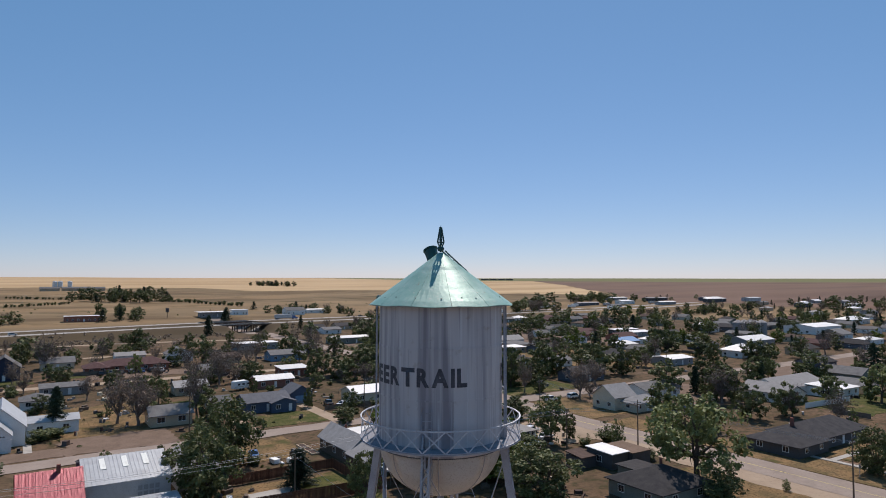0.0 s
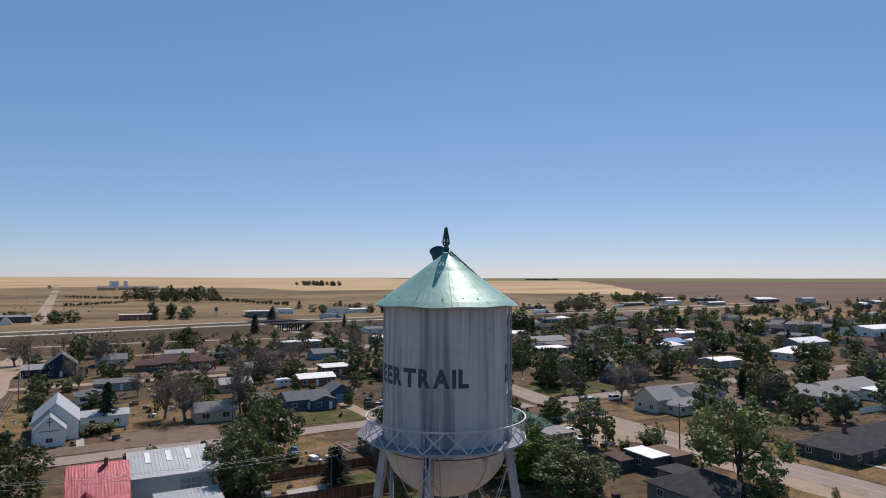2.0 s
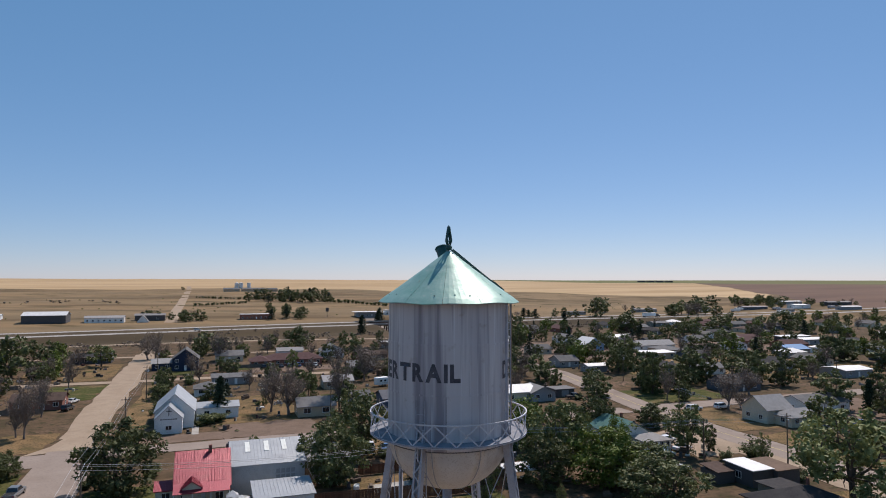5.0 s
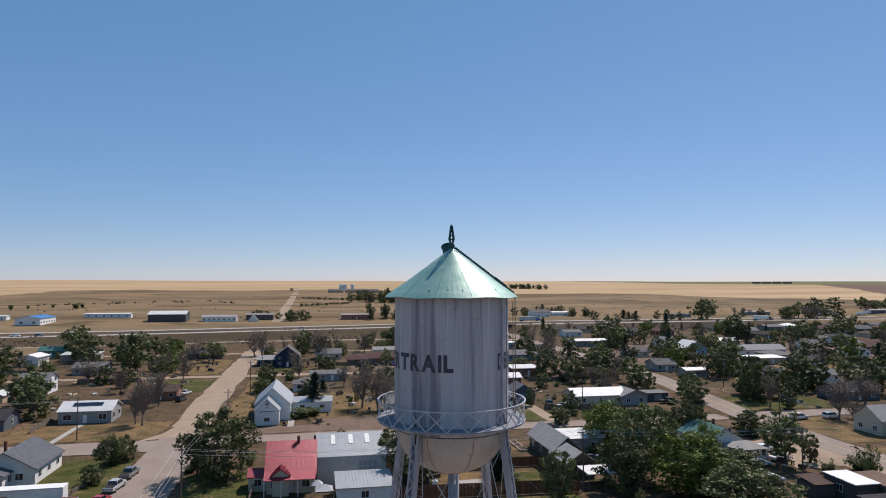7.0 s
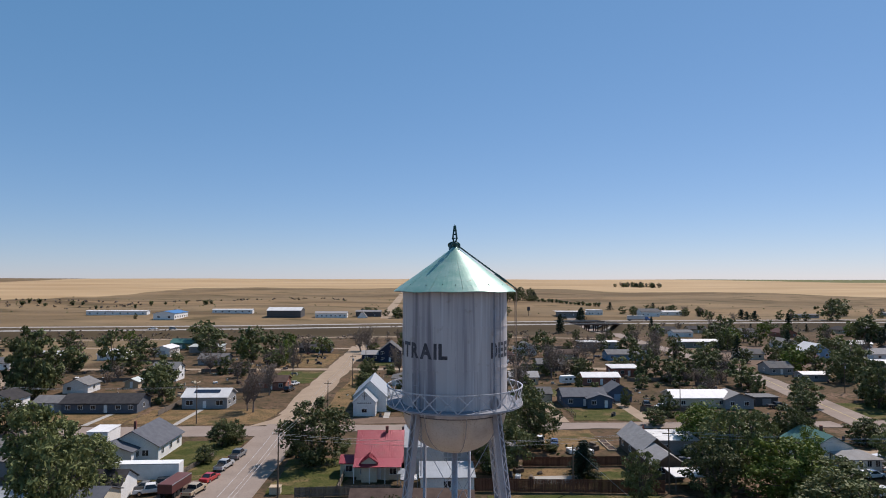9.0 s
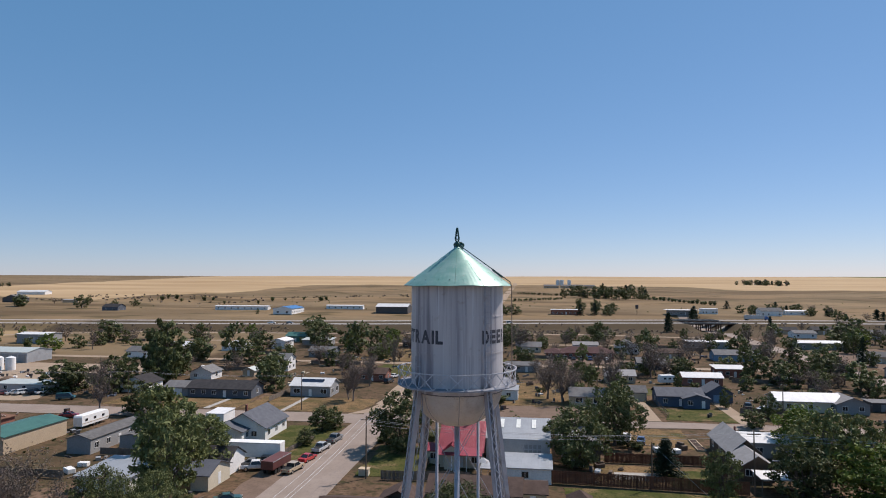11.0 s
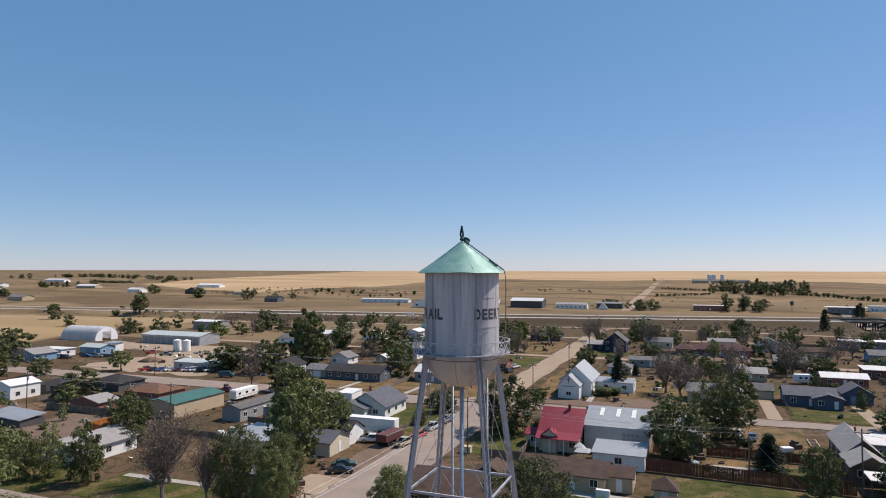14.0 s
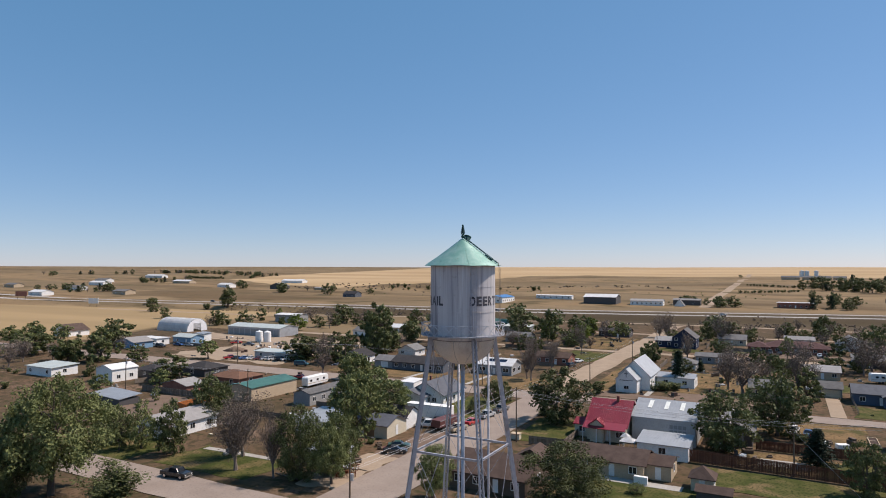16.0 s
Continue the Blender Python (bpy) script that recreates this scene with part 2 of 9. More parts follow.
# knuckles of the seam bolts
for k in range(20):
    p = on(2.66 + 0.03 * math.sin(k * 2.1), 18 * k + 4 * math.sin(k * 5), 0)
    f = p.length / 3.08
    p.z = APEX_Z - (APEX_Z - EAVE_Z) * f - 0.01
    bm = bmesh.new()
    bmesh.ops.create_icosphere(bm, subdivisions=1, radius=0.035, matrix=Matrix.Translation(p) @ Matrix.Diagonal((1, 1, 0.6, 1)))
    part("bolt", bm, "dark_green", tower)

# bowl in eight sheets
for k in range(8):
    bm = bmesh.new()
    cols, rows = 6, 12
    g = [[bm.verts.new(on((TANK_R - 0.03) * math.cos(math.pi / 2 * min(j / rows, 0.985)), 45 * k + 44.7 * i / cols + 10, 29.85 - 2.2 * math.sin(math.pi / 2 * min(j / rows, 0.985)))) for j in range(rows + 1)] for i in range(cols + 1)]
    for i in range(cols):
        for j in range(rows):
            bm.faces.new((g[i][j], g[i][j + 1], g[i + 1][j + 1], g[i + 1][j]))
    bmesh.ops.solidify(bm, geom=bm.faces[:], thickness=0.03)
    part("bowl_sheet", bm, "bowl_paint", tower, smooth=True)
for k in range(8):
    bm = bmesh.new()
    prev = None
    for j in range(12):
        f = math.pi / 2 * j / 12
        p = on((TANK_R - 0.015) * math.cos(f), 45 * k + 9.85, 29.85 - 2.215 * math.sin(f))
        if prev:
            add_bar(bm, prev, p, 0.035, 0.014)
        prev = p
    part("bowl_seam", bm, "steel_paint", tower)

# walkway and its lattice railing
bm = bmesh.new()
add_ring(bm, 3.01, DECK_Z, 0.78, 0.03)
part("walkway_deck", bm, "walkway_steel", tower, "grey steel walkway deck")
bm = bmesh.new()
add_ring(bm, 3.38, DECK_Z - 0.01, 0.035, 0.08)
part("walkway_edge", bm, "steel_paint", tower)
bm = bmesh.new()
add_ring(bm, 3.38, 30.95, 0.05, 0.05)
part("top_rail", bm, "deck_paint", tower)
for k in range(24):
    a0, a1 = 15 * k, 15 * k + 15
    for s in (0, 1):
        bm = bmesh.new()
        add_bar(bm, on(3.375 + 0.012 * s, a0, DECK_Z + (0.85 if s else 0.02)), on(3.375 + 0.012 * s, a1, DECK_Z + (0.02 if s else 0.85)), 0.05, 0.012, on(1, a0 + 7.5, 0))
        part("lattice_bar", bm, "deck_paint", tower)

# legs: two channels laced together
for deg in (45, 135, 225, 315):
    out, side = on(1, deg, 0), on(1, deg + 90, 0)
    leg = None
    for s in (-1, 1):
        # a channel: web and two flanges in one bent section
        bm = bmesh.new()
        ends = []
        for z in (30.6, 0.3):
            mid = out * leg_r(z) + Vector((0, 0, z))
            ends.append([bm.verts.new(mid + side * (s * u) + out * v) for u, v in ((0.10, -0.15), (0.175, -0.15), (0.175, 0.15), (0.10, 0.15), (0.10, 0.125), (0.15, 0.125), (0.15, -0.125), (0.10, -0.125))])
        for k in range(8):
            bm.faces.new((ends[0][k], ends[0][(k + 1) % 8], ends[1][(k + 1) % 8], ends[1][k]))
        bm.faces.new(ends[0])
        bm.faces.new(ends[1][::-1])
        bmesh.ops.recalc_face_normals(bm, faces=bm.faces[:])
        leg = part("leg" if leg is None else "channel", bm, "steel_paint", leg or tower)
        if s == -1:
            first = leg
    leg = first
    for e in (-0.16, 0.16):
        pair = []
        for s in (1, -1):
            bm = bmesh.new()
            add_bar(bm, out * (leg_r(30.0) + e) + side * (0.15 * s) + Vector((0, 0, 30.0)), out * (leg_r(29.64) + e) - side * (0.15 * s) + Vector((0, 0, 29.64)), 0.05, 0.012, out)
            pair.append(mesh_of(bm, "lacing_bar", "deck_paint"))
        for k in range(46):
            part("lacing_bar", pair[k % 2], None, leg).location = out * (0.153 * 0.36 * k) - Vector((0, 0, 0.36 * k))
        lace = bmesh.new()
        for k in range(46, 82):
            z, s = 30.0 - 0.36 * k, 1 - 2 * (k % 2)
            add_bar(lace, out * (leg_r(z) + e) + side * (0.15 * s) + Vector((0, 0, z)), out * (leg_r(z - 0.36) + e) - side * (0.15 * s) + Vector((0, 0, z - 0.36)), 0.05, 0.012, out)
        tagged(part("lacing", lace, "deck_paint", leg), kind="stuff")
    foot = bmesh.new()
    add_box(foot, -0.6, -0.6, -0.6, 0.6, 0.6, 0.32, Matrix.Translation(out * leg_r(0)) @ pose(0, 0, 0, 0, 0, deg), 0.03)
    part("footing", foot, "concrete", tower, "weathered concrete footing")
    gus = bmesh.new()
    add_box(gus, -0.22, -0.02, -0.35, 0.25, 0.02, 0.3, Matrix.Translation(out * leg_r(29.8) + Vector((0, 0, 29.75))) @ pose(0, 0, 0, 0, 0, deg))
    part("gusset", gus, "steel_paint", tower)
LEVELS = (29.3, 21.0, 10.6, 0.8)
for i, deg in enumerate((45, 135, 225, 315)):
    for z in (21.0, 10.6):
        bm = bmesh.new()
        p, q = on(leg_r(z), deg, z), on(leg_r(z), deg + 90, z)
        d = (q - p).normalized()
        add_bar(bm, p, q, 0.14, 0.02)
        add_bar(bm, p - Vector((0, 0, 0.09)), q - Vector((0, 0, 0.09)), 0.02, 0.16)
        part("strut", bm, "steel_paint", tower)
    for z1, z0 in zip(LEVELS, LEVELS[1:]):
        for s in (0, 1):
            bm = bmesh.new()
            add_pipe(bm, on(leg_r(z1), deg + 90 * s, z1), on(leg_r(z0), deg + 90 * (1 - s), z0), 0.016, n=6)
            part("tie_rod", bm, "steel_paint", tower)
part("riser_pipe", pipe((0, 0, 0), (0, 0, 27.75), 0.15, n=16), "steel_paint", tower, smooth=True)
part("overflow_pipe", pipe((0.93, 3.0, 0), (0.93, 3.0, 29.8), 0.09), "steel_paint", tower, smooth=True)
part("drain_pipe", pipe((-1.5, 2.2, 0), (-1.5, 2.2, 28.6), 0.09), "steel_paint", tower, smooth=True)


def ladder(deg, r, z0, z1, name, material):
    base = bmesh.new()
    out, side = on(1, deg, 0), on(1, deg + 90, 0)
    for s in (-1, 1):
        add_bar(base, out * r + side * (0.2 * s) + Vector((0, 0, z0)), out * r + side * (0.2 * s) + Vector((0, 0, z1)), 0.05, 0.02, side)
    lad = part(name, base, material, tower)
    z = z0 + 0.2
    while z < z1:
        part("rung", pipe(out * r - side * 0.2 + Vector((0, 0, z)), out * r + side * 0.2 + Vector((0, 0, z)), 0.012, n=6), material, lad)
        z += 0.3
    return lad


ladder(-46, 2.80, DECK_Z, 35.62, "wall_ladder", "steel_paint")
ladder(-135, 2.72, DECK_Z - 0.6, 31.75, "access_ladder", "steel_paint")
ladder(-135, 2.55, 27.0, 30.0, "leg_ladder", "steel_paint")
# gauge board by the wall ladder
bm = bmesh.new()
add_pipe(bm, on(2.78, -51, DECK_Z), on(2.78, -51, 35.6), 0.03, n=8)
part("conduit", bm, "steel_paint", tower)
bm = bmesh.new()
add_ring(bm, 2.72, 32.05, 0.03, 0.03, 10, -48, -22)
part("cable_bracket", bm, "deck_paint", tower)

# finial spire, hatch neck, roof ladder with its standpipe
bm = bmesh.new()
bmesh.ops.create_icosphere(bm, subdivisions=2, radius=0.15, matrix=Matrix.Translation((0, 0, 38.02)))
part("finial_ball", bm, "dark_green", tower, smooth=True)
bm = bmesh.new()
for k in range(4):
    t = 45 + 90 * k
    add_bar(bm, on(0.05, t, 38.1), on(0.14, t, 38.3), 0.055)
    add_bar(bm, on(0.14, t, 38.3), on(0.03, t, 38.95), 0.06)
for z, r in ((38.3, 0.14), (38.5, 0.11), (38.7, 0.075)):
    add_ring(bm, r, z, 0.03, 0.03, 8)
add_pipe(bm, (0, 0, 38.85), (0, 0, 39.02), 0.035, 0.01, 6)
part("finial_spire", bm, "dark_green", tower)
bm = bmesh.new()
tilt = Matrix.Translation((0.0, 0.55, 37.5)) @ pose(0, 0, 0, -30, 0, 0)
bmesh.ops.create_cone(bm, cap_ends=True, segments=20, radius1=0.27, radius2=0.29, depth=0.62, matrix=tilt @ Matrix.Translation((0, 0, 0.3)))
bmesh.ops.create_cone(bm, cap_ends=True, segments=20, radius1=0.33, radius2=0.33, depth=0.05, matrix=tilt @ Matrix.Translation((0, 0, 0.58)))
part("vent_neck", bm, "dark_green", tower, "dark green vent neck on the roof")
AZ = 3.0


def roof_at(r, lift=0.0):
    return on(r, AZ, APEX_Z - (APEX_Z - EAVE_Z) * r / 3.08 + lift)


bm = bmesh.new()
side = on(1, AZ + 90, 0)
for s in (-1, 1):
    add_bar(bm, roof_at(0.15, 0.12) + side * 0.11 * s, roof_at(3.05, 0.14) + side * 0.11 * s, 0.05)
roof_pipe = part("roof_ladder", bm, "dark_green", tower, "dark green ladder lying on the roof")
for k in range(9):
    f = 0.4 + 0.3 * k
    part("rung", pipe(roof_at(f, 0.12) - side * 0.11, roof_at(f, 0.12) + side * 0.11, 0.014, n=6), "dark_green", roof_pipe)
bm = bmesh.new()
add_bar(bm, roof_at(2.05, 0.10) - side * 0.16, roof_at(2.62, 0.10) - side * 0.16, 0.16, 0.12)
part("roof_box", bm, "dark_green", tower)
bm = bmesh.new()
add_pipe(bm, roof_at(3.05, 0.14), on(3.14, AZ, 35.5), 0.03, n=8)
add_pipe(bm, on(3.14, AZ, 35.5), on(3.14, AZ, 30.1), 0.022, n=8)
part("standpipe", bm, "pipe_bronze", tower, "thin bronze-coloured pipe")
part("standpipe", pipe(on(3.14, AZ + 5, 35.4), on(3.14, AZ + 5, 30.1), 0.02, n=8), "pipe_bronze", tower)
part("standpipe", pipe(on(3.08, 125, 35.6), on(3.08, 125, 30.1), 0.04, n=8), "steel_paint", tower)
bm = bmesh.new()
add_box(bm, -0.2, -0.2, 35.55, 0.2, 0.2, 36.0, Matrix.Translation(on(2.85, 125, 0)), 0.08)
part("roof_box", bm, "dark_green", tower)


def letter_mesh(ch, height):
    """One painted letter from the built-in font, made bold, standing in x and z."""
    cu = bpy.data.curves.new("letter", "FONT")
    cu.body, cu.size, cu.offset, cu.resolution_u = ch, 1.0, 0.045, 3
    ob = bpy.data.objects.new("letter", cu)
    scene.collection.objects.link(ob)
    dg = bpy.context.evaluated_depsgraph_get()
    me = bpy.data.meshes.new_from_object(ob.evaluated_get(dg))
    bpy.data.objects.remove(ob)
    bm = bmesh.new()
    bm.from_mesh(me)
    bmesh.ops.triangulate(bm, faces=bm.faces[:])
    bmesh.ops.subdivide_edges(bm, edges=[ed for ed in bm.edges if ed.calc_length() > 0.25], cuts=2)
    xs, ys = [v.co.x for v in bm.verts], [v.co.y for v in bm.verts]
    return bm, min(xs), max(xs), min(ys), max(ys)


def letter_on_tank(ch, a0, a1, z0, z1):
    bm, xa, xb, ya, yb = letter_mesh(ch, 1)
    for v in bm.verts:
        t = a0 + (a1 - a0) * (v.co.x - xa) / (xb - xa)
        v.co = on(TANK_R + 0.016, t, z0 + (z1 - z0) * (v.co.y - ya) / (yb - ya))
    part("letter", bm, "letter_paint", tower)


WIDTHS = {"D": 10.0, "E": 10.5, "R": 11.3, "T": 13.6, "A": 14.6, "I": 3.4, "L": 9.4}
for start in (150.4, 308.3):
    t = start
    for ch in "DEERTRAIL":
        letter_on_tank(ch, t, t + WIDTHS[ch], 32.47, 33.21)
        t += WIDTHS[ch] + 1.9

# ---- ground ----
HWY = ((-900, 318), (-600, 345), (-274, 389), (-149, 402), (-33, 428), (60, 450), (147, 466), (309, 478), (520, 486), (900, 470))


def hwy_y(x):
    """The near edge of the highway's crest."""
    if x <= HWY[0][0]:
        return HWY[0][1]
    for (x0, y0), (x1, y1) in zip(HWY, HWY[1:]):
        if x <= x1:
            return y0 + (y1 - y0) * (x - x0) / (x1 - x0)
    return HWY[-1][1]


def ease(t):
    t = min(1.0, max(0.0, t))
    return t * t * (3 - 2 * t)


def rise(x, y):
    """The height of the land: level in the town, a bank under the highway, long fields climbing beyond."""
    d = y - hwy_y(x)
    z = 3.5 * ease((d + 16) / 15)
    if abs(x - 131) < 26 and d < 90:
        side = ease((abs(x - 131) - 7) / 12)
        z = z * side - 2.4 * (1 - side) * ease((d + 48) / 34) * ease((90 - d) / 30)
    far = max(d - 60, math.hypot(x, y) - 760, 0)
    z += 33.6 * (1 - math.exp(-far / 1250))
    z += 15 * ease((far - 1300) / 2400)
    if far > 0:
        z += 4.6 * ease(far / 240) * (1 - ease((far - 800) / 900)) * noise.noise((x / 230, y / 170, 2.0))
        z += 1.5 * ease(far / 120) * (1 - ease((far - 700) / 700)) * noise.noise((x / 85, y / 70, 5.0))
        z += min(far / 500, 1.0) * (1.3 * math.sin(x / 240 + 1.0) + 0.9 * noise.noise((x / 190, y / 190, 0)))
    return z


def wheat(x, y):
    """Hundreds of metres inside the ripe wheat: a wedge west of a fence line and the slopes along the ridge."""
    if y < 0:
        return -3.0
    wedge = min(y - 691 + 0.464 * (x + 554), x + 974 + 0.33 * (y - 886), -500 - x + 18 * math.sin(y / 130))
    edge = 1450 + 60 * math.sin(x / 150)
    if x > 100:
        edge = max(700, 1430 - 0.8 * (x - 100))
    return max(wedge, min(y - edge, 0.725 * (y - 709) + 840 - x, x + 974 + 0.33 * (y - 886))) / 100


def plough(x, y):
    """Hundreds of metres inside the brown ploughed land."""
    return min(x - 0.725 * (y - 709) - 840, math.hypot(x, y) - 900) / 100


def straw(x, y):
    """Hundreds of metres inside the pale mown pasture west of the yards."""
    return min(-300 - x + 25 * math.sin(y / 60), y - 150, hwy_y(x) - 18 - y) / 100


def crop(x, y):
    """Hundreds of metres inside the far green strip."""
    return min(math.hypot(x, y) - 2700, 2 * (x - 1500)) / 100 if y > -400 else -3.0


def spread(near, step, grow, far):
    """Grid lines, even near the middle and wider outwards."""
    line, v, s = [0.0], 0.0, step
    while v < far:
        v += s
        if v > near:
            s *= grow
        line.append(min(v, far))
    return [-v for v in line[:0:-1]] + line


m, nt, bs = blank("land", 0.97)
big, mid, fine = world_noise(nt, 45, 5), world_noise(nt, 7, 5), world_noise(nt, 0.8, 4)
c = mix_col(nt, ramp(nt, big, 0.38, 0.62), (0.1431, 0.0896, 0.0549), (0.0999, 0.0693, 0.0405))
c = mix_col(nt, ramp(nt, mid, 0.47, 0.68), c, (0.0606, 0.0472, 0.0260))
c = mix_col(nt, ramp(nt, world_noise(nt, 18, 4), 0.56, 0.7), c, (0.1863, 0.1212, 0.0832))
c = mix_col(nt, ramp(nt, world_noise(nt, 2.2, 5), 0.52, 0.62), c, (0.0519, 0.0457, 0.0217))
c = mix_col(nt, ramp(nt, fine, 0.48, 0.66), c, (0.0736, 0.0486, 0.0304))


def field(key, colour_a, colour_b, stretch, under):
    at = nt.nodes.new("ShaderNodeAttribute")
    at.attribute_name = key
    add = nt.nodes.new("ShaderNodeMath")
    add.operation = "MULTIPLY_ADD"
    nt.links.new(world_noise(nt, 90, 3), add.inputs[0])
    add.inputs[1].default_value = 0.5
    nt.links.new(at.outputs["Fac"], add.inputs[2])
    rows = mix_col(nt, ramp(nt, world_noise(nt, 130, 6, stretch), 0.36, 0.64), colour_a, colour_b)
    return mix_col(nt, ramp(nt, add.outputs[0], 0.22, 0.30), under, rows)


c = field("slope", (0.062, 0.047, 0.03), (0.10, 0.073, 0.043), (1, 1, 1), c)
c = field("prairie", (0.205, 0.147, 0.085), (0.145, 0.106, 0.06), (0.35, 0.9, 1), c)
at = nt.nodes.new("ShaderNodeAttribute")
at.attribute_name = "prairie"
beyond = ramp(nt, at.outputs["Fac"], 0.0, 1.0)


def swathe(value, lo, hi, colour, under):
    """A tone over the prairie only, where a noise passes between two values."""
    mul = nt.nodes.new("ShaderNodeMath")
    mul.operation = "MULTIPLY"
    nt.links.new(ramp(nt, value, lo, hi), mul.inputs[0])
    nt.links.new(beyond, mul.inputs[1])
    return mix_col(nt, mul.outputs[0], under, colour)


c = swathe(world_noise(nt, 190, 4, (0.4, 1, 1)), 0.5, 0.62, (0.135, 0.092, 0.05), c)
c = swathe(world_noise(nt, 110, 6, (0.22, 1, 1)), 0.5, 0.58, (0.222, 0.150, 0.082), c)
c = swathe(world_noise(nt, 60, 6, (0.2, 1, 1)), 0.54, 0.62, (0.12, 0.082, 0.045), c)
c = swathe(world_noise(nt, 70, 5, (0.5, 1.4, 1)), 0.54, 0.66, (0.238, 0.166, 0.093), c)
c = swathe(world_noise(nt, 26, 5, (0.5, 1, 1)), 0.56, 0.68, (0.095, 0.072, 0.036), c)
c = mix_col(nt, ramp(nt, world_noise(nt, 5, 5), 0.6, 0.8), c, (0.075, 0.06, 0.034))
c = field("straw", (0.335, 0.236, 0.125), (0.235, 0.168, 0.09), (0.12, 1.2, 1), c)
c = field("wheat", (0.45, 0.325, 0.19), (0.325, 0.222, 0.12), (0.22, 1, 1), c)
c = field("plough", (0.118, 0.078, 0.060), (0.165, 0.106, 0.078), (0.25, 1, 1), c)
c = field("crop", (0.12, 0.125, 0.055), (0.155, 0.15, 0.068), (0.3, 3, 1), c)
nt.links.new(c, bs.inputs["Base Color"])
bump(nt, bs, fine, 0.4, 0.08)

xs = spread(360, 14, 1.14, 4700)
xs = sorted(set(xs + [106 + 2.5 * k for k in range(21)]))
ys = [v for v in spread(520, 14, 1.12, 4700)]
ys = sorted(set(ys + [350 + 5 * k for k in range(34)]))
verts = [(x, y, rise(x, y) - 0.02) for y in ys for x in xs]
nx = len(xs)
faces = [(j * nx + i, j * nx + i + 1, (j + 1) * nx + i + 1, (j + 1) * nx + i) for j in range(len(ys) - 1) for i in range(nx - 1)]
me = bpy.data.meshes.new("ground")
me.from_pydata(verts, [], faces)
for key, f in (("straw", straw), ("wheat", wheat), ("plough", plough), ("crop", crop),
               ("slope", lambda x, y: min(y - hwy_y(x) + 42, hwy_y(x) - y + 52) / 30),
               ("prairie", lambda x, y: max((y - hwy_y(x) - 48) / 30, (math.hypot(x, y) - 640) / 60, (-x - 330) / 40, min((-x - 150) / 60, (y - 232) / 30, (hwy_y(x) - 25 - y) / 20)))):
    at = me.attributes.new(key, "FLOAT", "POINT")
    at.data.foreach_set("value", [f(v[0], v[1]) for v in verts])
me.materials.append(MATS["land"])
me.shade_smooth()
ground = tagged(new("ground", me), "dry prairie ground with tan grass, wheat and ploughed fields", "ground", kind="structure")


def flat(name, pts, material, z, label, thick=0.12, kind="structure"):
    """A level slab with that outline."""
    bm = bmesh.new()
    lo = [bm.verts.new((x, y, z - thick)) for x, y in pts]
    hi = [bm.verts.new((x, y, z)) for x, y in pts]
    f = bm.faces.new(hi)
    for k in range(len(pts)):
        bm.faces.new((lo[k], lo[(k + 1) % len(pts)], hi[(k + 1) % len(pts)], hi[k]))
    bm.normal_update()
    if f.normal.z < 0:
        bmesh.ops.reverse_faces(bm, faces=bm.faces[:])
    return tagged(new(name, mesh_of(bm, name, material)), label, name.split("_")[-1], kind=kind)


def strip(name, line, width, material, lift, label, over=rise, ragged=0.0):
    """A road along a line, laid on the land."""
    pts = [Vector(p) for p in line]
    dense = []
    for a, b in zip(pts, pts[1:]):
        n = max(1, int((b - a).length / 8))
        dense += [a.lerp(b, k / n) for k in range(n)]
    dense.append(pts[-1])
    bm = bmesh.new()
    rows = []
    for k, p in enumerate(dense):
        d = (dense[min(k + 1, len(dense) - 1)] - dense[max(k - 1, 0)]).normalized()
        s = Vector((-d.y, d.x))
        wob = [ragged * noise.noise((p.x / 7 + 40 * i, p.y / 7, 3.0)) for i in (0, 1)]
        row = []
        for f in (-1, -0.4, 0.4, 1):
            q = p + s * (f * width / 2 + (wob[0] if f < -0.9 else wob[1] if f > 0.9 else 0))
            row.append(bm.verts.new((q.x, q.y, over(q.x, q.y) + lift)))
        rows.append(row)
    for a, b in zip(rows, rows[1:]):
        for i in range(3):
            bm.faces.new((a[i], b[i], b[i + 1], a[i + 1]))
    bm.normal_update()
    if sum(f.normal.z for f in bm.faces) < 0:
        bmesh.ops.reverse_faces(bm, faces=bm.faces[:])
    return tagged(new(name, mesh_of(bm, name, material)), label, name.split("_")[-1], kind="structure")


step = [0]


def patch(name, x0, y0, x1, y1, material, z, label, rag=1.2, n=8):
    """A yard or lawn with an uneven outline."""
    pts = []
    for (ax, ay), (bx, by) in (((x0, y0), (x1, y0)), ((x1, y0), (x1, y1)), ((x1, y1), (x0, y1)), ((x0, y1), (x0, y0))):
        for k in range(n):
            x, y = ax + (bx - ax) * k / n, ay + (by - ay) * k / n
            pts.append((x + rag * noise.noise((x / 3, y / 3, 1.0)), y + rag * noise.noise((x / 3, y / 3, 9.0))))
    step[0] = (step[0] + 1) % 10
    return flat(name, pts, material, 0.02 + 0.004 * step[0], label)


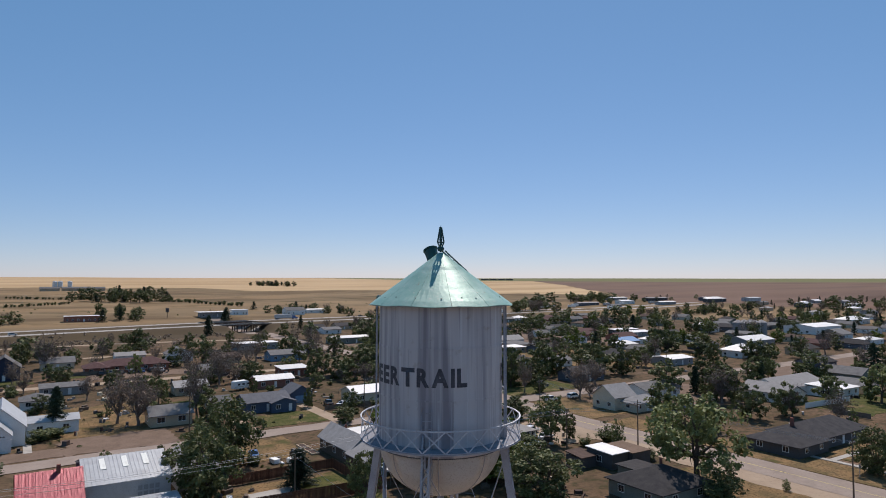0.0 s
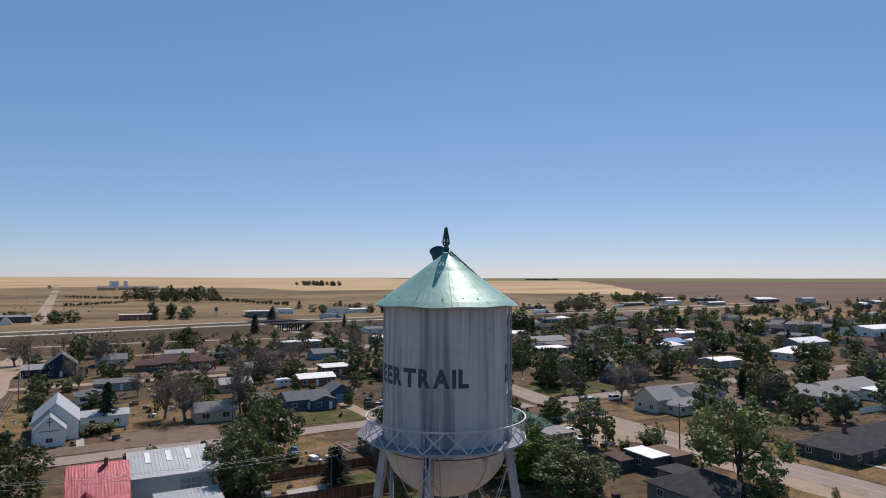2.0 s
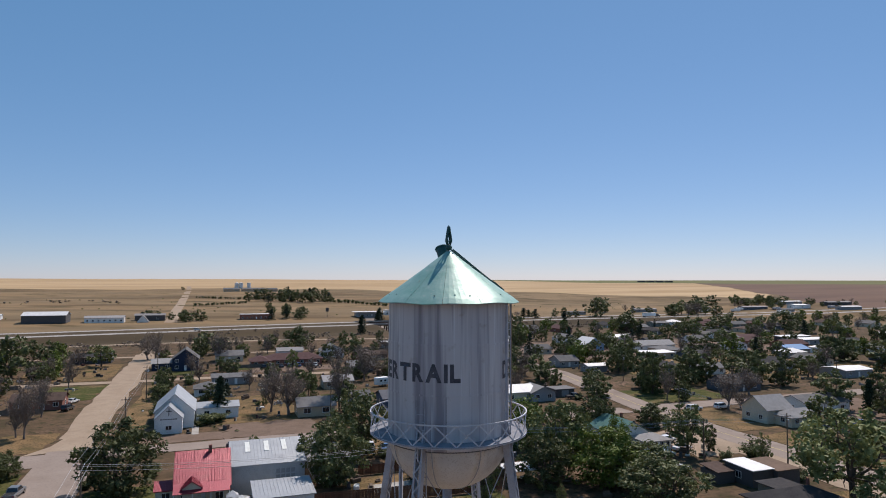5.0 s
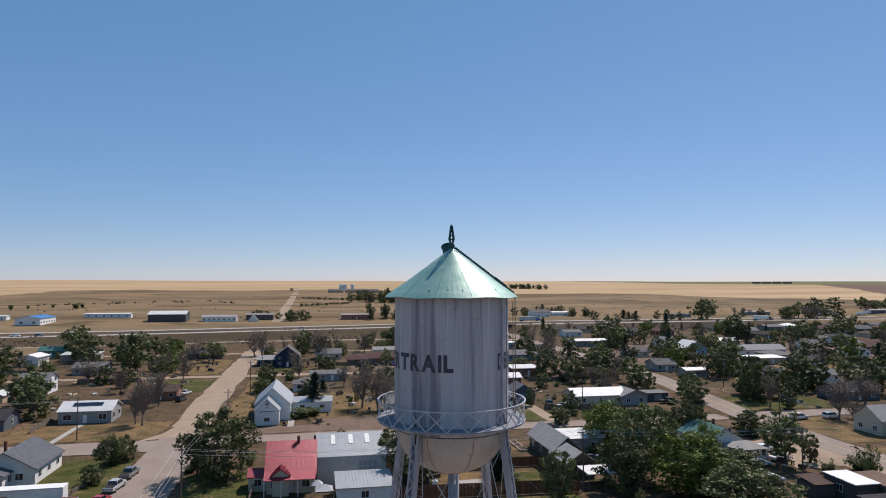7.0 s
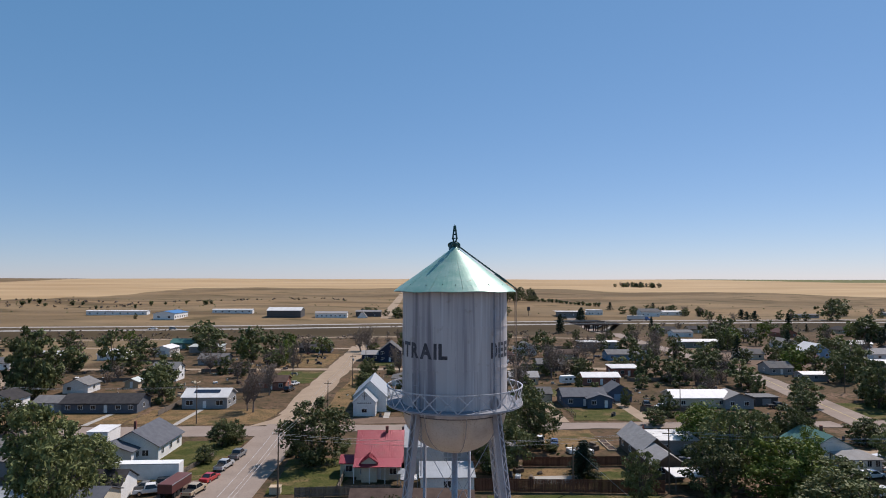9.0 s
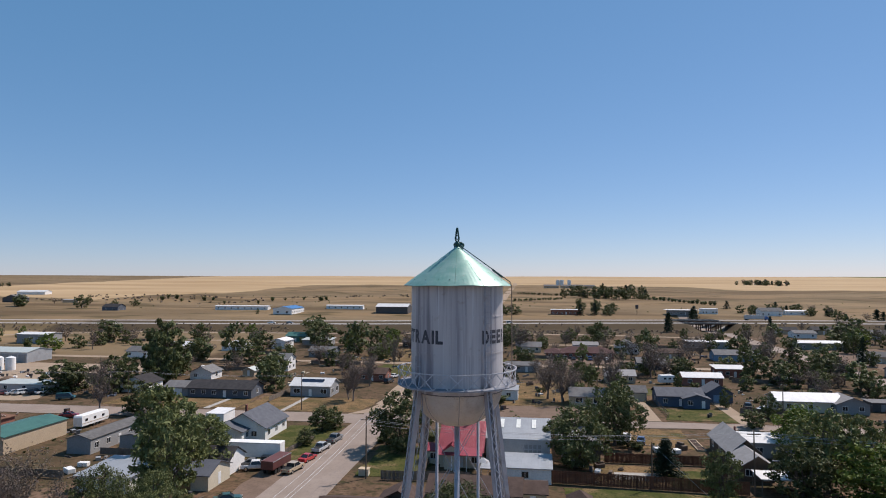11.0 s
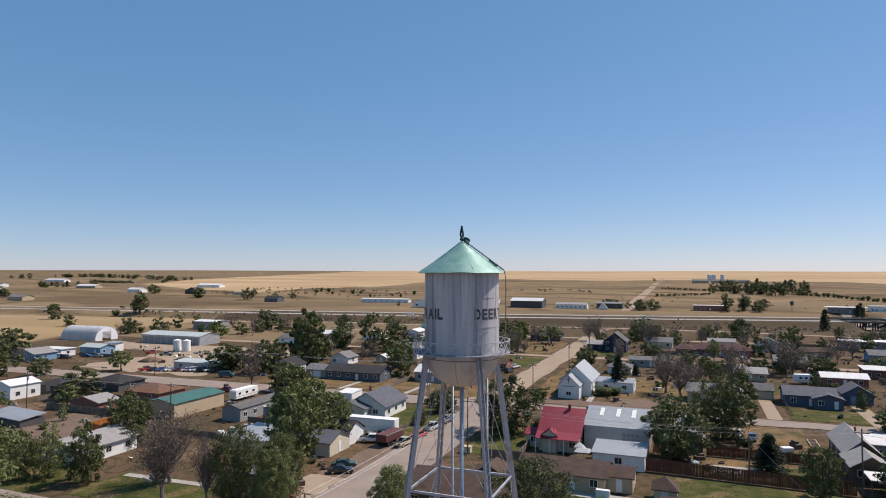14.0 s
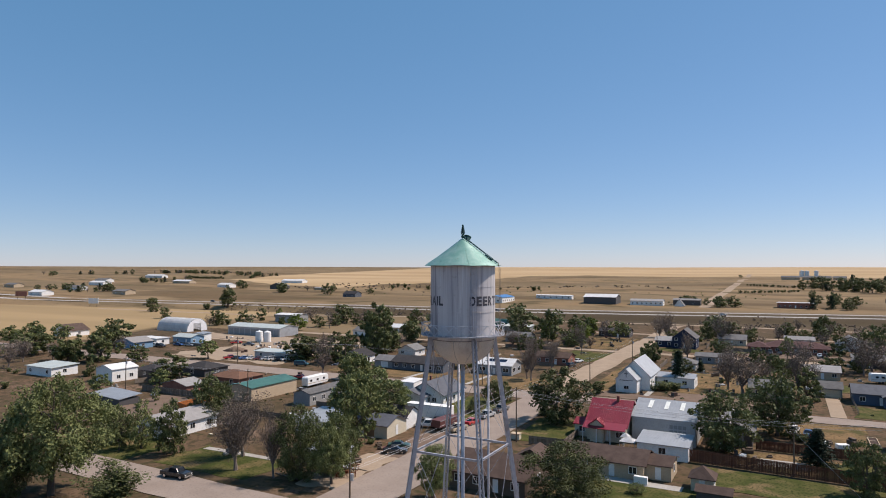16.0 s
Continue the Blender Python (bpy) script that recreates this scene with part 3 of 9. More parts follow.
m, nt, bs = blank("grass", 0.96)
c = mix_col(nt, ramp(nt, world_noise(nt, 3.2, 5), 0.40, 0.60), (0.0522, 0.0614, 0.0161), (0.0945, 0.0871, 0.0306))
c = mix_col(nt, ramp(nt, world_noise(nt, 5.5, 6), 0.54, 0.66), c, (0.1710, 0.1203, 0.0612))
c = mix_col(nt, ramp(nt, world_noise(nt, 0.45, 5), 0.50, 0.66), c, (0.0306, 0.0382, 0.0102))
nt.links.new(c, bs.inputs["Base Color"])
bump(nt, bs, world_noise(nt, 0.3, 4), 0.6, 0.08)
m, nt, bs = blank("dry_grass", 0.96)
c = mix_col(nt, ramp(nt, world_noise(nt, 4.0, 5), 0.40, 0.60), (0.2160, 0.1369, 0.0680), (0.1350, 0.0954, 0.0467))
c = mix_col(nt, ramp(nt, world_noise(nt, 6.5, 6), 0.56, 0.68), c, (0.0765, 0.0706, 0.0255))
c = mix_col(nt, ramp(nt, world_noise(nt, 0.5, 5), 0.50, 0.68), c, (0.0675, 0.0456, 0.0229))
nt.links.new(c, bs.inputs["Base Color"])
bump(nt, bs, world_noise(nt, 0.3, 4), 0.6, 0.08)
surface("bare_yard", (0.1845, 0.1303, 0.0994), (0.1458, 0.1037, 0.0765), (0.0945, 0.0681, 0.0510), 4.0, 0.5, 0.97, 0, 0.05)

strip("dirt_road", [(-37.7, 133), (-37.7, 235), (-37.7, 330), (-38, 384)], 6.6, "dirt", 0.082, "pale unpaved dirt street with soft edges", ragged=0.9)
strip("road", [(-36, -260), (-36, 134)], 11.0, "asphalt", 0.11, "worn grey asphalt street past parked cars", ragged=0.4)
strip("side_road", [(-330, 122), (-120, 125.5), (-41, 126.5)], 10.5, "asphalt", 0.09, "grey side street running to the yards", ragged=0.7)
strip("side_road", [(-31, 129), (40, 130.8), (104, 131.5)], 6.8, "asphalt", 0.095, "narrow grey side street", ragged=0.8)
strip("side_road", [(113, 131.5), (250, 132), (520, 140)], 8, "asphalt", 0.095, "grey side street between houses", ragged=0.6)
strip("dirt_road", [(-260, 236), (-37, 236), (120, 237)], 6, "dirt", 0.075, "dusty unpaved cross street", ragged=1.0)
strip("dirt_road", [(-200, 318), (-60, 318), (110, 330)], 5, "dirt", 0.075, "dusty unpaved lane", ragged=1.0)
strip("road", [(108.7, -260), (108.7, 100), (110.5, 128), (117, 165), (124, 205), (126, 260), (127, 372), (129, 410), (131, 430), (131, 450), (131, 470), (131, 500), (131, 530), (131, 560)], 9.4, "asphalt", 0.11, "paved town street with a worn yellow line", ragged=0.3)
strip("road_line", [(108.7, -260), (108.7, 100), (110.5, 128), (117, 165), (124, 205)], 0.16, "line_paint", 0.125, "faded yellow centre line")
strip("dirt_road", [(101.2, -60), (101.4, 60), (101.2, 118)], 6.6, "dirt", 0.075, "sandy road shoulder", ragged=1.4)
strip("dirt_road", [(-520, 318), (-340, 326), (-260, 366), (-142, 373), (-50, 391), (38, 392), (100, 380), (127, 372)], 6.5, "dirt", 0.075, "dirt frontage track below the bank", ragged=0.8)
strip("dirt_road", [(-37, 520), (-38, 660), (-41, 1180), (-49, 1520)], 9, "dirt", 0.10, "pale farm track climbing the fields", ragged=0.5)
LINE = [(x, hwy_y(x)) for x in range(-900, 901, 60)]


def crest(x, y):
    d = y - hwy_y(x)
    far = max(d - 60, math.hypot(x, y) - 760, 0)
    return 3.5 + (33.6 * (1 - math.exp(-far / 1250)) if far > 0 else 0)


strip("highway", [(x, y + 6) for x, y in LINE], 10, "highway_grey", 0.12, "near carriageway of a pale concrete highway", over=crest)
strip("highway", [(x, y + 40) for x, y in LINE], 10, "highway_grey", 0.12, "far carriageway of a pale concrete highway", over=crest)
for dy in (2.2, 9.8, 36.2, 43.8):
    strip("highway_line", [(x, y + dy) for x, y in LINE], 0.3, "white_line", 0.14, "white edge line of the highway", over=crest)
patch("yard", -205, 136, -146, 200, "dirt", 0.03, "bare dirt equipment yard with tyre tracks", 5, 14)
patch("yard", -262, 188, -150, 212, "dirt", 0.024, "gravel apron before the metal sheds", 3, 12)
# pale ground added out of view, to bounce sunlight up under the tank
patch("yard", -30, -34, 84, 30, "dirt", 0.03, "unseen pale ground added to bounce light onto the tower bowl", 4, 16)
patch("yard", -132, 56, -108, 78, "bare_yard", 0.03, "bare dirt lot behind a fence", 3)
patch("yard", -29, 134.5, -6, 142, "bare_yard", 0.03, "gravel forecourt of the church", 2)
patch("yard", -6, 134, 16, 150, "bare_yard", 0.02, "bare dusty yard", 3)
patch("yard", -47, 55, -41, 88, "bare_yard", 0.03, "dusty verge beside the street", 1.5)
patch("yard", 8, 246, 44, 262, "bare_yard", 0.03, "gravel parking court", 3)
patch("yard", 88.5, 84, 104, 106, "dirt", 0.03, "sandy forecourt beside the road", 2.0)
patch("yard", 98, 76, 104, 118, "bare_yard", 0.025, "sandy verge", 1.5)
patch("yard", 16, 108, 38, 126, "dry_grass", 0.025, "dry lot with worn paving", 3)
patch("yard", 150, 92, 186, 126, "bare_yard", 0.025, "bare lot between houses", 4)
patch("lawn", -56, 87, -42.2, 117, "grass", 0.035, "green mown lawn beside the street", 1.0)
patch("lawn", -29, 80, -16, 102, "grass", 0.03, "shaded green lawn under a tree", 1.2)
patch("lawn", 38, 137, 58, 152, "grass", 0.03, "green front lawn going dry at the edges", 1.5)
patch("lawn", 14, 81.5, 37.5, 93.5, "dry_grass", 0.03, "half-dry fenced yard", 1.0)
patch("lawn", 28, 82, 37, 92, "grass", 0.034, "watered corner of a fenced yard", 1.0)
patch("lawn", 9, 66.5, 38, 78.4, "grass", 0.03, "watered back lawn along the board fence", 0.8)
patch("yard", -49, 37, -41.6, 57, "dirt", 0.03, "pale trodden verge with old machinery", 1.4)
patch("lawn", -80, 33.5, -58, 46, "grass", 0.03, "green lawn in tree shade", 1.4)
patch("lawn", -102, 30, -86, 44, "grass", 0.03, "green yard with young trees", 1.4)
patch("lawn", -10, 50, 30, 64.5, "grass", 0.03, "green back lawn", 1.4)
patch("lawn", -28, 248, -9, 259, "grass", 0.03, "green lawn before the navy house", 1.4)
patch("lawn", -2, 255, 8, 268, "grass", 0.03, "small green lawn", 1.0)
patch("lawn", 24, 172, 42, 186, "grass", 0.03, "green back garden", 2.0)
patch("lawn", 114, 100, 130, 126, "dry_grass", 0.03, "drying front lawn", 1.4)
patch("lawn", 86, 20, 103, 58, "dry_grass", 0.03, "dry roadside grass", 1.4)
patch("lawn", 114, 20, 124, 95, "dry_grass", 0.03, "dry roadside grass", 1.0)
patch("lawn", 128, 36, 146, 48, "dry_grass", 0.035, "drying ranch house lawn", 0.6)
patch("lawn", 113, 138, 150, 160, "grass", 0.03, "shaded lawn under tall trees", 2.0)
patch("lawn", -30, 137, -24, 225, "dry_grass", 0.03, "dry grass beside the dirt street", 1.5)
patch("lawn", -10, 150, 14, 192, "dry_grass", 0.026, "straw-coloured open lot", 3.0)
patch("lawn", -78, 134, -43, 153, "dry_grass", 0.03, "straw-coloured front yards", 1.6)
patch("lawn", -120, 134, -79, 147, "dry_grass", 0.03, "dry front yard of the long house", 1.6)
patch("lawn", -76, 242, -44, 292, "dry_grass", 0.03, "dry grass lots beside the dirt street", 2.0)
patch("lawn", -60, 200, -43, 230, "grass", 0.03, "green yard beside the dirt street", 2.0)
patch("lawn", 180, 60, 215, 82, "grass", 0.03, "green garden strip", 2.0)
patch("lawn", 230, 100, 330, 138, "bare_yard", 0.02, "dusty open ground", 5.0)
patch("lawn", 150, 160, 270, 230, "dry_grass", 0.02, "dry lots between houses", 6.0)
patch("lawn", 140, 240, 300, 330, "bare_yard", 0.02, "dusty lots along the lanes", 6.0)
flat("pavement", [(124.6, 28), (126.0, 28), (126.0, 60), (124.6, 60)], "concrete", 0.08, "concrete pavement by the ranch house")
flat("path", [(126, 44), (138, 44), (138, 45.4), (126, 45.4)], "concrete", 0.07, "concrete garden path")
flat("path", [(-13, 141), (-11.4, 141), (-11.4, 158), (-13, 158)], "concrete", 0.06, "concrete church path")
flat("path", [(54.6, 135), (58.4, 135), (58.4, 163), (54.6, 163)], "dirt", 0.06, "gravel driveway of the blue garage")
flat("path", [(32.2, 135), (35.6, 135), (35.6, 162.9), (32.2, 162.9)], "dirt", 0.06, "gravel driveway of the grey garage")
flat("path", [(-88, 133), (-86.4, 133), (-86.4, 147.5), (-88, 147.5)], "concrete", 0.06, "concrete garden path")
flat("path", [(-65.6, 133), (-64.2, 133), (-64.2, 153.5), (-65.6, 153.5)], "concrete", 0.06, "concrete garden path")
flat("path", [(-79, 44), (-62, 44.5), (-62, 46), (-79, 45.6)], "concrete", 0.06, "concrete garden path")
flat("path", [(-9, 62.6), (8, 62.6), (8, 65), (-9, 65)], "concrete", 0.06, "concrete patio slab")
flat("path", [(18, 84.5), (27, 85), (27.5, 89.5), (18.5, 89)], "concrete", 0.07, "old concrete slab in the yard")
strip("street_crossing", [(-100, 27), (-42, 26)], 9, "asphalt", 0.085, "grey side street in tree shade", ragged=0.5)

flat("dirt_apron", [(-46, 131.5), (-41, 133), (-36, 131), (-29.5, 132), (-33, 137), (-34.4, 146), (-40.6, 147), (-42, 139)], "dirt", 0.098, "wide dusty mouth of the dirt street")
strip("dirt_road", [(-37.7, 146), (-37.7, 235), (-37.7, 330)], 9.4, "dirt", 0.070, "soft trodden verge of the dirt street", ragged=1.6)
# underpass: two decks, piers and sloped paving
deck = thing("highway_bridge", "concrete highway bridge over a sunken town road", "bridge", 131, hwy_y(131), 0, 9)
for y0 in (0.5, 33.5):
    part("bridge_deck", box(-20, y0, 2.75, 20, y0 + 11, 3.62), "girder_rust", deck, "dark rusty girders under the deck")
    for y in (y0 + 0.15, y0 + 10.85):
        part("parapet", box(-20, y - 0.1, 3.62, 20, y + 0.1, 4.0), "concrete", deck)
    for x in (-7.5, 0.0, 7.5):
        part("pier_cap", box(x - 0.5, y0 + 0.6, 2.15, x + 0.5, y0 + 10.4, 2.75), "girder_rust", deck)
        for y in (y0 + 1.5, y0 + 5.5, y0 + 9.5):
            part("pier", pipe((x, y, -3.0), (x, y, 2.15), 0.45, n=10), "girder_rust", deck)
    for s in (-1, 1):
        bm = bmesh.new()
        q = [bm.verts.new((s * a, y0 + b, c2)) for a, b, c2 in ((8.5, -3, -2.5), (8.5, 14, -2.5), (20.5, 14, 3.0), (20.5, -3, 3.0))]
        w2 = [bm.verts.new((v.co.x, v.co.y, v.co.z - 0.8)) for v in q]
        for a, b in ((0, 1), (1, 2), (2, 3), (3, 0)):
            bm.faces.new((q[a], q[b], w2[b], w2[a]))
        bm.faces.new(q)
        bm.faces.new(w2[::-1])
        bmesh.ops.recalc_face_normals(bm, faces=bm.faces[:])
        part("slope_paving", bm, "concrete", deck)

# ---- materials of the town ----
def walls(name, a, rough=0.75, step=0.2):
    return lined(name, a, tuple(v * 0.88 for v in a), step, "Z", rough, 0, 0.012, 2.0)


walls("wall_white", (0.82, 0.81, 0.78))
walls("wall_cream", (0.62, 0.55, 0.42))
walls("wall_tan", (0.50, 0.39, 0.27))
walls("wall_grey", (0.31, 0.31, 0.31))
walls("wall_blue_grey", (0.115, 0.128, 0.152))
walls("wall_blue", (0.085, 0.112, 0.165))
walls("wall_umber", (0.135, 0.098, 0.072))
walls("wall_light_blue", (0.195, 0.328, 0.468))
walls("wall_navy", (0.03, 0.04, 0.075))
walls("wall_dark", (0.10, 0.095, 0.095))
walls("wall_sage", (0.20, 0.22, 0.19))
surface("wall_brick", (0.24, 0.10, 0.075), (0.30, 0.14, 0.10), (0.14, 0.07, 0.055), 1.5, 0.12, 0.85, 0, 0.01)
surface("wall_metal", (0.429, 0.437, 0.445), (0.374, 0.382, 0.39), (0.257, 0.25, 0.242), 2.0, 0.2, 0.5, 0.3, 0.01)
surface("roof_shingle_grey", (0.133, 0.129, 0.129), (0.176, 0.172, 0.168), (0.0858, 0.0819, 0.078), 1.2, 0.16, 0.9, 0, 0.02, each=0.18)
surface("roof_shingle_light", (0.315, 0.302, 0.292), (0.265, 0.253, 0.245), (0.19, 0.178, 0.17), 1.2, 0.16, 0.9, 0, 0.02, each=0.15)
surface("roof_shingle_dark", (0.0452, 0.0437, 0.0468), (0.0663, 0.0624, 0.0624), (0.0273, 0.0265, 0.0265), 1.2, 0.16, 0.9, 0, 0.02, each=0.15)
surface("roof_shingle_brown", (0.072, 0.05, 0.042), (0.10, 0.07, 0.058), (0.046, 0.033, 0.028), 1.2, 0.16, 0.9, 0, 0.02, each=0.15)
surface("roof_rust", (0.15, 0.082, 0.056), (0.19, 0.105, 0.072), (0.10, 0.06, 0.045), 1.2, 0.16, 0.9, 0, 0.02)
surface("roof_slate_blue", (0.085, 0.09, 0.105), (0.11, 0.115, 0.13), (0.06, 0.06, 0.075), 1.2, 0.2, 0.85, 0.0, 0.01)
surface("roof_purple", (0.0897, 0.0507, 0.0484), (0.117, 0.0702, 0.0663), (0.0585, 0.0351, 0.0351), 1.2, 0.16, 0.9, 0, 0.02)
surface("roof_white", (0.66, 0.655, 0.64), (0.56, 0.555, 0.545), (0.44, 0.42, 0.39), 2.5, 0.4, 0.62, 0.0, 0.008, each=0.1)
surface("roof_silver", (0.367, 0.382, 0.398), (0.312, 0.328, 0.343), (0.226, 0.226, 0.226), 2.0, 0.3, 0.5, 0.3, 0.006)
surface("roof_red", (0.27, 0.022, 0.04), (0.235, 0.026, 0.043), (0.16, 0.026, 0.033), 1.0, 0.12, 0.36, 0.25, 0.004)
# the red sheets are rolled in waves, which catch the sun in streaks
nt, bs = MATS["roof_red"].node_tree, MATS["roof_red"].node_tree.nodes["Principled BSDF"]
tc, w = nt.nodes.new("ShaderNodeTexCoord"), nt.nodes.new("ShaderNodeTexWave")
w.bands_direction, w.wave_profile = "X", "SIN"
w.inputs["Scale"].default_value = 0.314 / 0.11
nt.links.new(tc.outputs["Object"], w.inputs[0])
bump(nt, bs, w.outputs[1], 0.8, 0.016)
surface("roof_blue", (0.035, 0.15, 0.35), (0.045, 0.18, 0.39), (0.04, 0.10, 0.2), 2.0, 0.3, 0.6, 0.1, 0.006)
surface("roof_dull_green", (0.045, 0.13, 0.105), (0.06, 0.16, 0.13), (0.03, 0.08, 0.07), 2.0, 0.3, 0.5, 0.1, 0.006)
surface("roof_pale_green", (0.56, 0.59, 0.54), (0.48, 0.51, 0.47), (0.34, 0.34, 0.31), 2.0, 0.3, 0.45, 0.2, 0.006)
surface("skylight", (0.80, 0.80, 0.74), (0.72, 0.72, 0.66), (0.6, 0.58, 0.5), 0.8, 0.1, 0.4, 0, 0)
surface("trim_white", (0.78, 0.78, 0.76), (0.70, 0.70, 0.68), (0.5, 0.48, 0.45), 1.0, 0.1, 0.6, 0, 0)
surface("wood_fence", (0.15, 0.060, 0.034), (0.115, 0.05, 0.031), (0.085, 0.043, 0.03), 0.6, 0.06, 0.85, 0, 0.006, each=0.25)
surface("wood_grey", (0.156, 0.129, 0.105), (0.203, 0.172, 0.144), (0.0936, 0.078, 0.0663), 0.6, 0.06, 0.9, 0, 0.006, each=0.25)
surface("wood_orange", (0.45, 0.155, 0.04), (0.38, 0.14, 0.045), (0.22, 0.10, 0.05), 0.6, 0.06, 0.8, 0, 0.004, each=0.12)
surface("wood_pole", (0.17, 0.125, 0.09), (0.13, 0.10, 0.075), (0.08, 0.06, 0.05), 0.5, 0.05, 0.9, 0, 0.01, stretch=(1, 1, 0.1))
surface("door_brown", (0.26, 0.14, 0.06), (0.2, 0.11, 0.05), (0.12, 0.07, 0.04), 0.5, 0.05, 0.6, 0, 0)
surface("brick_red", (0.25, 0.10, 0.075), (0.20, 0.085, 0.065), (0.12, 0.06, 0.05), 0.3, 0.05, 0.9, 0, 0.01)
surface("fabric_white", (0.80, 0.80, 0.80), (0.72, 0.72, 0.73), (0.55, 0.55, 0.54), 2.0, 0.3, 0.6, 0, 0.02)
surface("rubber", (0.018, 0.018, 0.019), (0.03, 0.03, 0.03), (0.06, 0.055, 0.05), 0.2, 0.03, 0.85, 0, 0)
surface("maroon_paint", (0.13, 0.04, 0.035), (0.10, 0.035, 0.03), (0.07, 0.04, 0.035), 1.0, 0.1, 0.6, 0, 0.004)
surface("rust", (0.20, 0.075, 0.035), (0.13, 0.06, 0.035), (0.07, 0.045, 0.035), 0.5, 0.06, 0.9, 0.1, 0.01)
m, nt, bs = blank("glass_dark", 0.06)
bs.inputs["Base Color"].default_value = (0.02, 0.024, 0.03, 1)
bs.inputs["Specular IOR Level"].default_value = 0.6
m, nt, bs = blank("solar_glass", 0.12)
c = mix_col(nt, ramp(nt, noise_of(nt, 0.9, 1.0), 0.4, 0.6), (0.01, 0.013, 0.03), (0.018, 0.022, 0.045))
nt.links.new(c, bs.inputs["Base Color"])
bs.inputs["Specular IOR Level"].default_value = 0.6

# ---- houses ----
CACHE = {}


def cached(key, make):
    if key not in CACHE:
        CACHE[key] = make()
    return CACHE[key]


def window_meshes(w, h):
    def frame_bm():
        bm = bmesh.new()
        for a in ((-w / 2 - 0.09, -0.05, -0.09, w / 2 + 0.09, 0.06, 0), (-w / 2 - 0.09, -0.05, h, w / 2 + 0.09, 0.06, h + 0.09),
                  (-w / 2 - 0.09, -0.05, 0, -w / 2, 0.06, h), (w / 2, -0.05, 0, w / 2 + 0.09, 0.06, h), (-0.03, -0.03, 0, 0.03, 0.04, h)):
            add_box(bm, *a)
        return mesh_of(bm, "window", "trim_white")

    return (cached(("wf", w, h), frame_bm), cached(("wp", w, h), lambda: mesh_of(box(-w / 2, -0.012, 0, w / 2, 0.03, h), "pane", "glass_dark")))


def put_window(parent, x, y, z, rz, w=1.2, h=1.1):
    """A window on a wall; local -y faces out."""
    f, p = window_meshes(w, h)
    ob = part("window", f, None, parent)
    ob.matrix_local = pose(x, y, z, 0, 0, rz)
    part("pane", p, None, ob)
    return ob


def put_door(parent, x, y, rz, w=0.95, h=2.05, material="trim_white", z=0.15):
    bm = cached(("door", w, h, material), lambda: mesh_of(box(-w / 2, -0.05, 0, w / 2, 0.04, h, 0.015), "door", material))
    ob = part("door", bm, None, parent)
    ob.matrix_local = pose(x, y, z, 0, 0, rz)
    if parent.matrix_world.translation.length > 175:
        return ob
    knob = cached("knob", lambda: mesh_of(box(0.30, -0.12, 0.95, 0.36, -0.05, 1.05), "door_handle", "steel_paint"))
    part("door_handle", knob, None, ob)
    return ob


def gable_wall(w, d, h, rise_z, ridge):
    """Outer walls with their gables, hollow, 0.2 m thick at the top."""
    bm = bmesh.new()
    x, y = w / 2, d / 2
    base = [bm.verts.new(v) for v in ((-x, -y, -0.3), (x, -y, -0.3), (x, y, -0.3), (-x, y, -0.3))]
    top = [bm.verts.new(v) for v in ((-x, -y, h), (x, -y, h), (x, y, h), (-x, y, h))]
    for k in range(4):
        bm.faces.new((base[k], base[(k + 1) % 4], top[(k + 1) % 4], top[k]))
    if ridge == "x":
        a, b = bm.verts.new((-x, 0, h + rise_z)), bm.verts.new((x, 0, h + rise_z))
        bm.faces.new((top[3], top[0], a))
        bm.faces.new((top[1], top[2], b))
        bm.faces.new((top[0], top[1], b, a))
        bm.faces.new((top[2], top[3], a, b))
    elif ridge == "y":
        a, b = bm.verts.new((0, -y, h + rise_z)), bm.verts.new((0, y, h + rise_z))
        bm.faces.new((top[0], top[1], a))
        bm.faces.new((top[2], top[3], b))
        bm.faces.new((top[1], top[2], b, a))
        bm.faces.new((top[3], top[0], a, b))
    else:
        bm.faces.new(top)
    bm.faces.new(base[::-1])
    return bm


